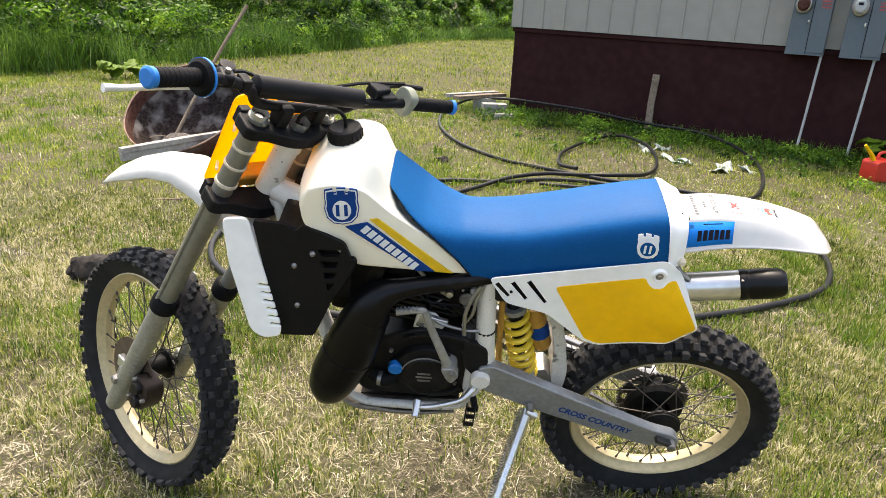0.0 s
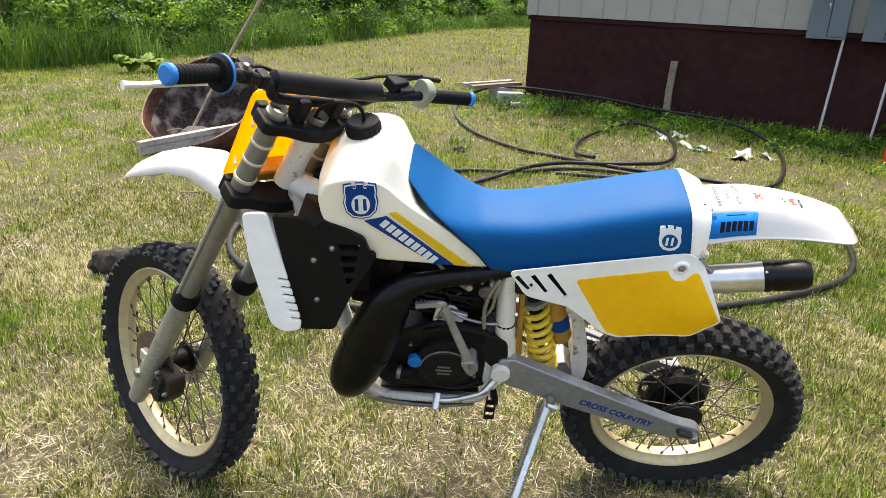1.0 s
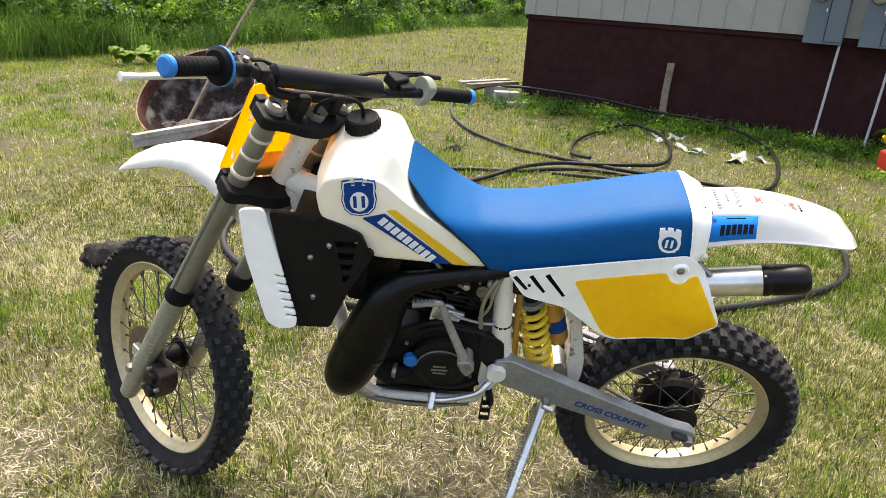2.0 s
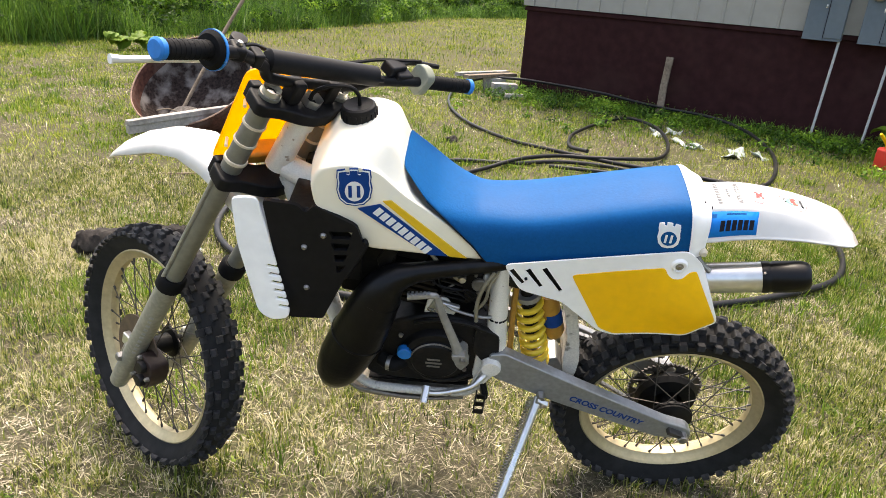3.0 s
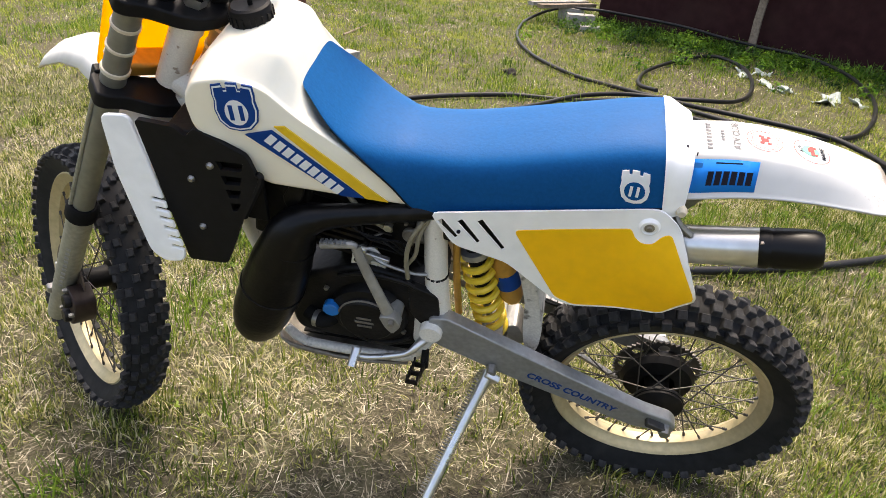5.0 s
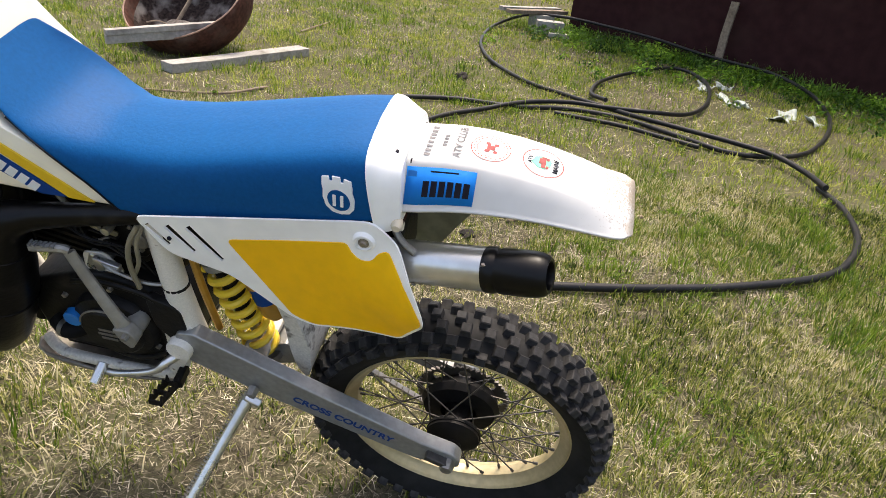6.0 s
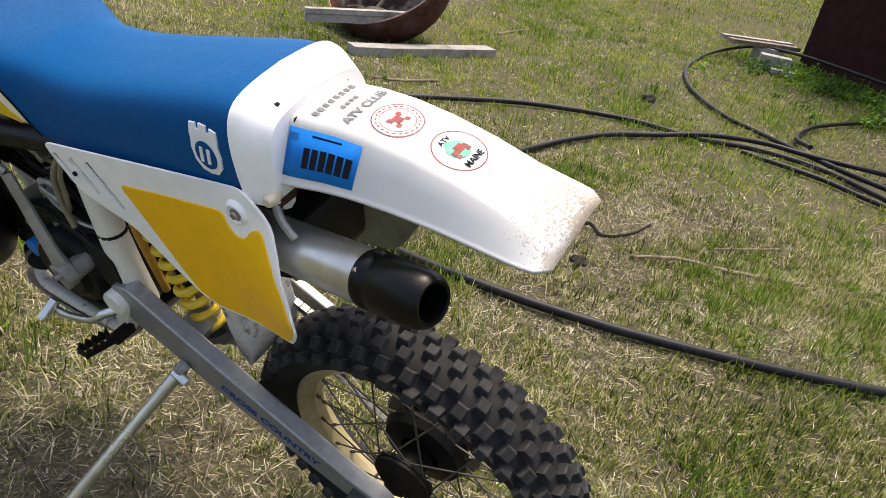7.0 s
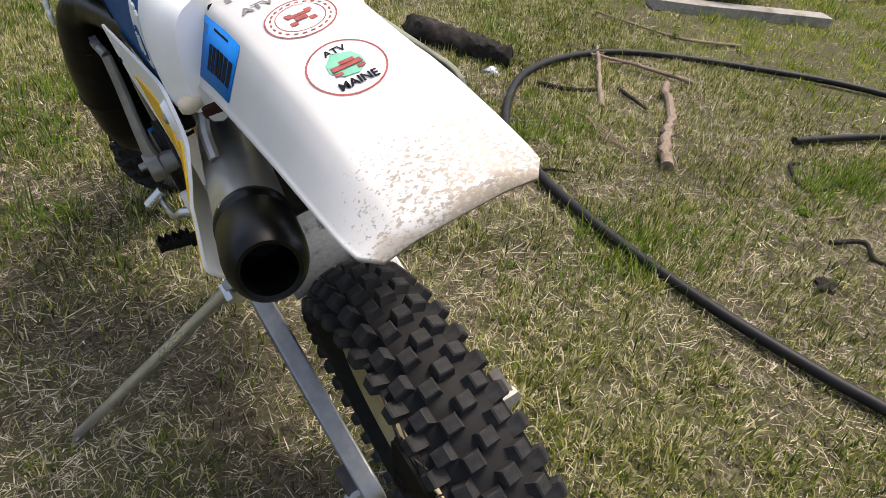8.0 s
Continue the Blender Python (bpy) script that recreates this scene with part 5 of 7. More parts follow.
def build_wheel(name, label, m, R, rim, half, count, kn, front):
    """A spoked wheel turning about its own y axis."""
    w = new(name)
    w.empty_display_size = 0.05
    w.parent = bike
    w.matrix_local = m
    tagged(w, label=label)
    base = R - kn[2]
    prof = [(rim - 0.004, -half * 0.52), (rim + 0.012, -half * 0.66), (lerp(rim, base, 0.45), -half * 0.95), (lerp(rim, base, 0.72), -half), (base - half * 0.34, -half * 0.86), (base - half * 0.18, -half * 0.66), (base - half * 0.07, -half * 0.38), (base, 0.0)]
    prof += [(r, -y) for r, y in prof[-2::-1]]
    prof.append(prof[0])
    bm = bmesh.new()
    skin(bm, [[V((r * math.cos(t), y, r * math.sin(t))) for t in [2 * math.pi * k / 72 for k in range(72)]] for r, y in prof], caps=False)
    bmesh.ops.remove_doubles(bm, verts=bm.verts, dist=1e-6)
    part("tyre", bm, M_TYRE, w, "knobbly black off-road tyre")
    a = rim; b = half * 0.56
    prof = [(a, -b), (a - 0.004, -b - 0.002), (a - 0.007, -b + 0.001), (a - 0.011, -b * 0.86), (a - 0.015, -b * 0.62), (a - 0.026, -b * 0.36), (a - 0.027, 0), (a - 0.026, b * 0.36), (a - 0.015, b * 0.62), (a - 0.011, b * 0.86), (a - 0.007, b - 0.001), (a - 0.004, b + 0.002), (a, b), (a - 0.010, 0.0)]
    bm = bmesh.new()
    prof.append(prof[0])
    rings = [[V((r * math.cos(t), y, r * math.sin(t))) for t in [2 * math.pi * k / 72 for k in range(72)]] for r, y in prof]
    skin(bm, rings, caps=False)
    bmesh.ops.remove_doubles(bm, verts=bm.verts, dist=1e-6)
    part("rim", bm, M_RIM, w, "dull gold alloy rim")
    fl = 0.058 if not front else 0.045
    part("hub", lathe([(0.010, -0.075), (0.020, -0.07), (0.022, -0.052), (fl - 0.012, -0.048), (fl, -0.043), (fl, -0.035), (0.030, -0.03), (0.027, 0.0), (0.030, 0.03), (fl, 0.035), (fl, 0.043), (0.022, 0.05), (0.010, 0.075)], 32), M_HUB, w, "black wheel hub")
    # spokes, laced in crossing pairs
    sm = bpy.data.meshes.new("spoke")
    sb = tube([(0, 0, 0), (0, 0, 1.0)], 0.0017, 5, curved=False); sb.to_mesh(sm); sb.free(); sm.materials.append(M_SPOKE)
    nm = bpy.data.meshes.new("nipple")
    sb = tube([(0, 0, 0), (0, 0, 0.016)], 0.0034, 6, curved=False); sb.to_mesh(nm); sb.free(); nm.materials.append(M_SPOKE)
    for i in range(36):
        side = -1 if i % 2 else 1
        turn = 1 if (i // 2) % 2 else -1
        ar = 2 * math.pi * i / 36
        ah = ar + turn * 0.95
        p = V(((fl - 0.006) * math.cos(ah), side * 0.040, (fl - 0.006) * math.sin(ah)))
        q = V(((rim - 0.024) * math.cos(ar), side * 0.006, (rim - 0.024) * math.sin(ar)))
        d = q - p
        o = new("spoke", sm); o.parent = w
        o.matrix_local = Matrix.Translation(p) @ d.to_track_quat("Z", "Y").to_matrix().to_4x4() @ Matrix.Diagonal((1, 1, d.length, 1))
        o = new("nipple", nm); o.parent = w
        o.matrix_local = Matrix.Translation(q - d.normalized() * 0.013) @ d.to_track_quat("Z", "Y").to_matrix().to_4x4()
    # tread blocks
    km = knob_mesh("tread_block", kn[0], kn[1], kn[2]); ks = knob_mesh("tread_block", kn[0], kn[1] * 0.8, kn[2] * 1.05)
    rows, step = [], 2 * math.pi / count
    for i in range(count):
        t = 2 * math.pi * i / count
        if i % 2 == 0:
            rows += [(t, -half * 0.21, 8, km), (t + step * 0.6, half * 0.21, -8, km), (t + step * 0.3, -half * 0.90, 62, ks), (t + step * 0.3, half * 0.90, -62, ks)]
        else:
            rows += [(t, -half * 0.60, 30, km), (t + step * 0.2, half * 0.60, -30, km)]
            if front:
                rows += [(t, -half * 0.97, 80, ks), (t, half * 0.97, -80, ks)]
    for t, y, tilt, me in rows:
        f = abs(y) / half
        r = np.interp(f, [0, 0.38, 0.66, 0.86, 1.0], [base, base - half * 0.07, base - half * 0.18, base - half * 0.34, lerp(rim, base, 0.74)]) - 0.001
        o = new("tread_block", me); o.parent = w
        o.matrix_local = pose(0, 0, 0, 0, -math.degrees(t), 0) @ Matrix.Translation((r, y, 0)) @ pose(0, 0, 0, 0, 0, -tilt) @ pose(0, 0, 0, 0, 90, 0)
    if front:
        part("brake_disc", lathe([(0.055, -0.060), (0.105, -0.060), (0.105, -0.056), (0.055, -0.056), (0.055, -0.060)], 40), M_DISC, w, "rusty brown brake disc")
    else:
        part("hub_cover", lathe([(0.0, -0.066), (0.022, -0.066), (0.045, -0.056), (0.056, -0.050), (0.056, -0.044)], 28), M_HUB, w, "round black hub cover with drilled edge")
        bm = bmesh.new()
        teeth = 52
        ring = []
        for k in range(teeth * 2):
            t = math.pi * k / teeth
            ring.append((( 0.104 if k % 2 else 0.097) * math.cos(t), (0.104 if k % 2 else 0.097) * math.sin(t)))
        prism(ring, 0.056, 0.061, bm)
        sp = part("sprocket", bm, M_SPOKE, w, "dark toothed rear sprocket", smooth=False)
        bm = bmesh.new()
        for k in range(8):
            t = 2 * math.pi * k / 8
            lathe([(0.014, 0.045), (0.014, 0.07)], 10, pose(0.078 * math.cos(t), 0, 0.078 * math.sin(t)), bm)
        cut(sp, bm, smooth=False)
        part("brake_drum", lathe([(0.0, 0.052), (0.080, 0.050), (0.086, 0.03), (0.078, 0.015), (0.04, 0.01)], 32), M_HUB, w, "black brake drum")
    return w


def build_chain():
    m = bpy.data.meshes.new("chain_link")
    bm = slab(0.0145, 0.012, 0.008); bm.to_mesh(m); bm.free(); m.materials.append(M_STEEL)
    chain = part("chain", tube([(0.47, 0.058, 0.482), (0.2, 0.06, 0.56), (-0.02, 0.06, 0.655)], 0.003, 6, curved=False), M_ENGINE, bike, "dark drive chain")
    for a, b in (((0.47, 0.058, 0.482), (-0.02, 0.06, 0.655)), ((0.47, 0.058, 0.284), (-0.02, 0.06, 0.60))):
        a, b = V(a), V(b)
        n = int((b - a).length / 0.0165)
        for i in range(n):
            o = new("chain_link", m); o.parent = chain
            o.matrix_local = Matrix.Translation(a.lerp(b, i / n)) @ (b - a).to_track_quat("X", "Z").to_matrix().to_4x4()


def build_cap():
    prof = [(0.0, -0.033), (0.024, -0.034), (0.030, -0.036), (0.0345, -0.033), (0.036, -0.028), (0.036, -0.004), (0.032, 0.006)]
    cap = part("filler_cap", lathe([(r, -y) for r, y in prof], 28, pose(-0.338, -0.002, 1.205, 0, -5, 0) @ pose(0, 0, 0, 90, 0, 0)), M_BLACK, bike, "black screw filler cap with a breather hose")
    bm = bmesh.new()
    for k in range(20):
        t = 2 * math.pi * k / 20
        slab(0.004, 0.003, 0.016, pose(-0.338, -0.002, 1.205, 0, -5, 0) @ pose(0.0362 * math.cos(t), 0.0362 * math.sin(t), 0.016, 0, 0, math.degrees(t)), bm)
    part("cap_ribs", bm, M_BLACK, cap, smooth=False)
    part("breather_hose", tube([(-0.338, -0.002, 1.236), (-0.340, -0.004, 1.262), (-0.356, -0.01, 1.280), (-0.392, -0.02, 1.284), (-0.425, -0.02, 1.268), (-0.44, -0.01, 1.235)], 0.0042, 8), M_BLACK, cap, "thin black breather hose")


build_tank()
badge(-0.330, 1.129, 0.069, 0.089, -0.1345, bike, M_BLUE, "tank_emblem", warp=tank_side)
build_seat()
build_fender()
build_side_panels()
build_exhaust()
build_engine()
build_frame()
build_suspension()
build_radiators()
build_front()
build_chain()
build_cap()


def seat_side(x, z):
    S = np.array(SEAT_ROWS)
    zt, zb, w = np.interp(x, S[:, 0], S[:, 1]), np.interp(x, S[:, 2], S[:, 3]), np.interp(x, S[:, 2], S[:, 4])
    k = (z - zb) / (zt - zb)
    return -w * float(np.interp(k, [p[1] for p in PROFILE], [p[0] for p in PROFILE])) - 0.0022


badge(0.315, 1.050, 0.046, 0.058, -0.11, bike, None, "seat_emblem", slant=-0.12, warp=seat_side)
FRONT_AXLE = STEER @ Matrix.Translation((-0.052, -0.010, -0.740))
build_wheel("front_wheel", "spoked front wheel with gold rim and knobbly tyre", FRONT_AXLE, 0.353, 0.281, 0.046, 74, (0.0105, 0.0085, 0.012), True)
build_wheel("rear_wheel", "spoked rear wheel with gold rim and knobbly tyre", Matrix.Translation((0.504, 0, 0.380)), 0.330, 0.246, 0.057, 88, (0.0112, 0.0122, 0.0155), False)

# ---- the yard ----
def ground_z(x, y):
    """The lawn: nearly level, a little higher under the motorcycle."""
    d2 = ((x + 0.1) / 1.9) ** 2 + ((y - 0.3) / 1.5) ** 2
    return 0.045 * np.exp(-d2 * 0.7)


def lawn_soil():
    """Soil and low growth: straw-brown and green patches over fine grit."""
    m = mat("dry_lawn_soil", (0.080, 0.068, 0.048), 0.95, dirt=(0.032, 0.030, 0.016), dirt_amount=0.8, scale=70, var=0.6, bump=1.0, spec=0.03)
    nt = m.node_tree
    N, K = nt.nodes.new, nt.links.new
    b = nt.nodes["Principled BSDF"]
    old = b.inputs["Base Color"].links[0].from_socket
    co = N("ShaderNodeTexCoord")
    big = N("ShaderNodeTexNoise"); big.inputs["Scale"].default_value = 1.3; big.inputs["Detail"].default_value = 9; big.inputs["Roughness"].default_value = 0.7
    K(co.outputs["Object"], big.inputs["Vector"])
    r = N("ShaderNodeMapRange"); r.inputs["From Min"].default_value, r.inputs["From Max"].default_value = 0.36, 0.60; r.inputs["To Max"].default_value = 0.75
    K(big.outputs["Fac"], r.inputs["Value"])
    mx = N("ShaderNodeMix"); mx.data_type = "RGBA"; mx.inputs["B"].default_value = (0.080, 0.086, 0.036, 1)
    K(r.outputs[0], mx.inputs["Factor"]); K(old, mx.inputs["A"]); K(mx.outputs["Result"], b.inputs["Base Color"])
    return m


M_GROUND = lawn_soil()
GRASS = ramp_mat("grass_blades", [(0.020, 0.038, 0.005), (0.075, 0.115, 0.012), (0.17, 0.21, 0.026), (0.30, 0.29, 0.085), (0.60, 0.54, 0.34)], 0.7, 1.1, 0.40, 0.35, patch_offset=0.05, island=0.85, clump=0.46, clump_scale=24)
LAWN = ramp_mat("far_lawn_blades", [(0.05, 0.10, 0.006), (0.145, 0.21, 0.016), (0.28, 0.33, 0.04), (0.44, 0.43, 0.12)], 0.7, 0.6, 0.4, 0.35, island=0.75, clump=0.42, clump_scale=9)
STRAW = ramp_mat("dead_straw", [(0.026, 0.020, 0.011), (0.12, 0.102, 0.066), (0.32, 0.28, 0.19), (0.72, 0.66, 0.51)], 0.7, 1.5, 0.2, 0.1, island=0.9, clump=0.42, clump_scale=22)
THATCH = ramp_mat("thatch_stalks", [(0.016, 0.013, 0.008), (0.066, 0.054, 0.034), (0.19, 0.163, 0.107), (0.48, 0.43, 0.31)], 0.8, 2.2, 0.3, 0.1, island=0.9, clump=0.42, clump_scale=20)
FRESH = ramp_mat("fresh_grass", [(0.035, 0.080, 0.006), (0.10, 0.175, 0.012), (0.21, 0.30, 0.035)], 0.55, 1.5, 0.3, 0.4)
TALL = ramp_mat("tall_grass", [(0.020, 0.062, 0.007), (0.062, 0.150, 0.016), (0.17, 0.29, 0.045)], 0.5, 0.8, 0.4, 0.4)
LEAF = ramp_mat("bush_leaves", [(0.010, 0.036, 0.004), (0.05, 0.13, 0.008), (0.16, 0.31, 0.02), (0.34, 0.50, 0.05)], 0.45, 1.9, 0.65, 0.45, patch_offset=-0.16, island=0.5)


def patchy(x, y, size, seed):
    """Smooth random values from 0 to 1 over the plan."""
    g = np.random.default_rng(seed).random((64, 64))
    u, v = x / size + 31.3, y / size + 17.7
    i, j = np.floor(u).astype(int), np.floor(v).astype(int)
    a, b = u - i, v - j
    a, b = a * a * (3 - 2 * a), b * b * (3 - 2 * b)
    i0, j0, i1, j1 = i % 64, j % 64, (i + 1) % 64, (j + 1) % 64
    return (g[i0, j0] * (1 - a) + g[i1, j0] * a) * (1 - b) + (g[i0, j1] * (1 - a) + g[i1, j1] * a) * b


def build_ground():
    xs = np.concatenate([np.linspace(-400, -8, 12), np.linspace(-7, 7, 71), np.linspace(8, 400, 12)])
    ys = np.concatenate([np.linspace(-400, -5, 12), np.linspace(-4, 12, 81), np.linspace(13, 400, 12)])
    X, Y = np.meshgrid(xs, ys)
    Z = ground_z(X, Y)
    verts = np.c_[X.ravel(), Y.ravel(), Z.ravel()]
    n = len(xs)
    i = np.arange((len(ys) - 1) * n).reshape(-1, n)[:, :-1].ravel()
    faces = np.c_[i, i + 1, i + n + 1, i + n]
    me = bpy.data.meshes.new("ground")
    me.from_pydata(verts.tolist(), [], faces.tolist())
    me.materials.append(M_GROUND); me.shade_smooth()
    tagged(new("ground", me), "dry mown lawn, straw-coloured and green in patches", "ground", kind="structure")


def blades(name, label, x, y, h, w, lean, material, rng, droop=0.0, way=None, bend=0.62):
    """One mesh of many narrow blades, each a bent pair of triangles."""
    n = len(x)
    a = rng.uniform(0, 2 * np.pi, n); b = a + rng.uniform(-0.8, 0.8, n) + np.pi / 2
    if way is not None:
        b = way; a = b + np.pi / 2 + rng.uniform(-0.5, 0.5, n)
    z = ground_z(x, y)
    lx, ly = np.cos(b) * lean * h, np.sin(b) * lean * h
    hz = h * np.sqrt(np.maximum(0.02, 1 - lean ** 2))
    dx, dy = np.cos(a) * w / 2, np.sin(a) * w / 2
    v = np.empty((n, 5, 3))
    v[:, 0] = np.c_[x - dx, y - dy, z - 0.002]
    v[:, 1] = np.c_[x + dx, y + dy, z - 0.002]
    mx, my, mz = x + lx * (1.04 - bend), y + ly * (1.04 - bend), z + hz * bend
    v[:, 2] = np.c_[mx + dx * 0.8, my + dy * 0.8, mz]
    v[:, 3] = np.c_[mx - dx * 0.8, my - dy * 0.8, mz]
    v[:, 4] = np.c_[x + lx * (1 + droop), y + ly * (1 + droop), z + hz * (1 - droop * 0.6)]
    base = np.arange(n)[:, None] * 5
    me = bpy.data.meshes.new(name)
    me.vertices.add(n * 5); me.vertices.foreach_set("co", v.ravel())
    loops = np.concatenate([base + np.array([[0, 1, 2, 3]]), base + np.array([[3, 2, 4]])], axis=1).ravel()
    starts = (np.arange(n)[:, None] * 7 + np.array([[0, 4]])).ravel()
    me.loops.add(n * 7); me.loops.foreach_set("vertex_index", loops.astype(np.int32))
    me.polygons.add(n * 2); me.polygons.foreach_set("loop_start", starts.astype(np.int32))
    me.update(calc_edges=True)
    me.materials.append(material)
    return tagged(new(name, me), label, "grass", kind="stuff")


def tufts(rng, n, x0, x1, y0, y1, clump=0.55, spread=0.02, per=20):
    """Roots, many of them gathered in tufts: places, the way each leans, and its tuft's vigour."""
    k = max(1, n // per)
    cx, cy, size = rng.uniform(x0, x1, k), rng.uniform(y0, y1, k), rng.uniform(0.55, 1.5, k)
    i = rng.integers(0, k, n)
    t = rng.random(n) < clump
    ox, oy = rng.normal(0, spread, n) * size[i], rng.normal(0, spread, n) * size[i]
    x = np.where(t, cx[i] + ox, rng.uniform(x0, x1, n))
    y = np.where(t, cy[i] + oy, rng.uniform(y0, y1, n))
    way = np.where(t, np.arctan2(oy, ox) + rng.normal(0, 0.6, n), rng.uniform(0, 2 * np.pi, n))
    return x, y, way, np.where(t, size[i], 0.8)


def build_grass():
    rng = np.random.default_rng(5)
    U = rng.uniform
    def sown(name, label, n, area, clump, height, width, lean, material, keep=None, spread=0.02, per=20, bend=0.62):
        x, y, way, f = tufts(rng, n, *area, clump, spread, per)
        if keep is not None:
            k = keep(x, y) > rng.random(n)
            x, y, way, f = x[k], y[k], way[k], f[k]
        m = len(x)
        clear = ((x - H0.x) * HD.y - (y - H0.y) * HD.x > 0.03) | ((x - H0.x) * HD.x + (y - H0.y) * HD.y < -0.03)
        x, y, way, f = x[clear], y[clear], way[clear], f[clear]
        m = len(x)
        blades(name, label, x, y, U(*height, m) * f, U(*width, m), U(*lean, m), material, rng, way=way, bend=bend)
    # Thins grass and straw under the motorcycle to imitate its shadow on the lawn.
    bike_shade = lambda x, y: np.exp(-((x - 0.15) / 0.85) ** 2 - ((y - 0.0) / 0.42) ** 2)
    lift = lambda x, y: 0.34 * np.clip((y - 2.6) / 1.6, 0, 1) + 0.08 + 0.30 * np.exp(-((x - 1.7) / 1.2) ** 2 - ((y - 2.0) / 1.6) ** 2) + 0.10 * np.exp(-((x + 2.6) / 1.1) ** 2) - 0.16 * np.exp(-((x - 0.1) / 1.0) ** 2 - ((y + 0.2) / 0.7) ** 2)
    worn = lambda x, y: 1 - 0.85 * np.exp(-((x - 1.5) / 0.55) ** 2 - ((y - 5.3) / 0.75) ** 2)
    mixed = lambda x, y: 0.25 * patchy(x, y, 1.3, 12) + 0.35 * patchy(x, y, 0.42, 1) + 0.22 * patchy(x, y, 0.13, 2) + 0.20 * patchy(x, y, 0.055, 14)
    green = lambda x, y: np.clip(3.6 * mixed(x, y) - 1.18 + lift(x, y), 0.10, 1) * worn(x, y) * (1 - 0.45 * bike_shade(x, y))
    bare = lambda x, y: (1.05 - 0.85 * green(x, y)) * (1 - 0.5 * bike_shade(x, y))
    lush = lambda x, y: np.clip(3.6 * patchy(x, y, 0.40, 3) - 2.1 + 1.2 * lift(x, y), 0, 1) * worn(x, y)
    house_side = lambda x, y: np.clip(1.25 - 1.55 * np.abs((x - H0.x) * HD.y - (y - H0.y) * HD.x), 0, 1) * np.clip(2.4 * patchy(x, y, 0.5, 8) - 0.2, 0, 1)
    near = (-2.9, 2.7, -0.9, 3.2)
    sown("lawn_grass", "short mown grass, green mixed with straw", 350000, near, 0.85, (0.012, 0.050), (0.0018, 0.0054), (0.15, 0.97), GRASS, green, 0.024, 26)
    sown("dead_straw", "pale dead straw lying on the lawn", 160000, near, 0.35, (0.012, 0.070), (0.0009, 0.0036), (0.93, 0.999), STRAW, bare, 0.04, bend=0.5)
    sown("dead_straw", "long bleached stalks strewn over the lawn", 5200, near, 0.3, (0.08, 0.20), (0.0012, 0.0026), (0.972, 0.998), STRAW, bare, 0.05, bend=0.5)
    sown("weeds", "fresh green tufts and weeds in the lawn", 95000, near, 0.92, (0.02, 0.085), (0.0020, 0.0056), (0.2, 0.9), FRESH, lush, 0.022, 34)
    sown("lawn_grass", "short mown grass further off in the yard", 185000, (-9, 5.5, 3.2, 11.0), 0.8, (0.02, 0.065), (0.003, 0.007), (0.2, 0.97), LAWN, green, 0.04)
    sown("dead_straw", "pale dead straw further off", 95000, (-7, 5.5, 3.2, 11.0), 0.3, (0.03, 0.11), (0.002, 0.0052), (0.95, 0.999), STRAW, bare, 0.05)
    sown("weeds", "fresh green tufts further off in the yard", 60000, (-8, 5.5, 3.2, 10.0), 0.9, (0.03, 0.09), (0.003, 0.009), (0.2, 0.9), FRESH, lush, 0.05, 40)
    sown("lawn_grass", "short mown grass beside the bushes", 110000, (-9.5, -2.9, -1.0, 3.2), 0.7, (0.02, 0.06), (0.002, 0.006), (0.2, 0.95), GRASS, green, 0.03)
    sown("lawn_grass", "sunlit lawn in the distance", 52000, (-14, 6, 11.0, 32.0), 0.5, (0.04, 0.11), (0.008, 0.018), (0.1, 0.9), LAWN, None, 0.12)
    sown("lawn_grass", "mown grass behind the path round the motorcycle", 45000, (-6, 7, -5.0, -0.9), 0.7, (0.02, 0.06), (0.005, 0.012), (0.2, 0.97), GRASS, green, 0.04)
    sown("dead_straw", "pale straw behind the path round the motorcycle", 40000, (-6, 7, -5.0, -0.9), 0.3, (0.03, 0.10), (0.004, 0.008), (0.95, 0.999), STRAW, bare, 0.05)
    sown("lawn_grass", "mown grass past the rear of the motorcycle", 24000, (2.7, 7, -0.9, 3.2), 0.7, (0.02, 0.06), (0.004, 0.010), (0.2, 0.97), GRASS, green, 0.04)
    sown("dead_straw", "pale straw past the rear of the motorcycle", 18000, (2.7, 7, -0.9, 3.2), 0.3, (0.03, 0.09), (0.003, 0.007), (0.95, 0.999), STRAW, bare, 0.05)
    sown("weeds", "long green grass leaning out from the house", 42000, (-0.6, 4.8, 5.2, 8.8), 0.9, (0.04, 0.17), (0.003, 0.008), (0.4, 0.96), FRESH, house_side, 0.06, 40)


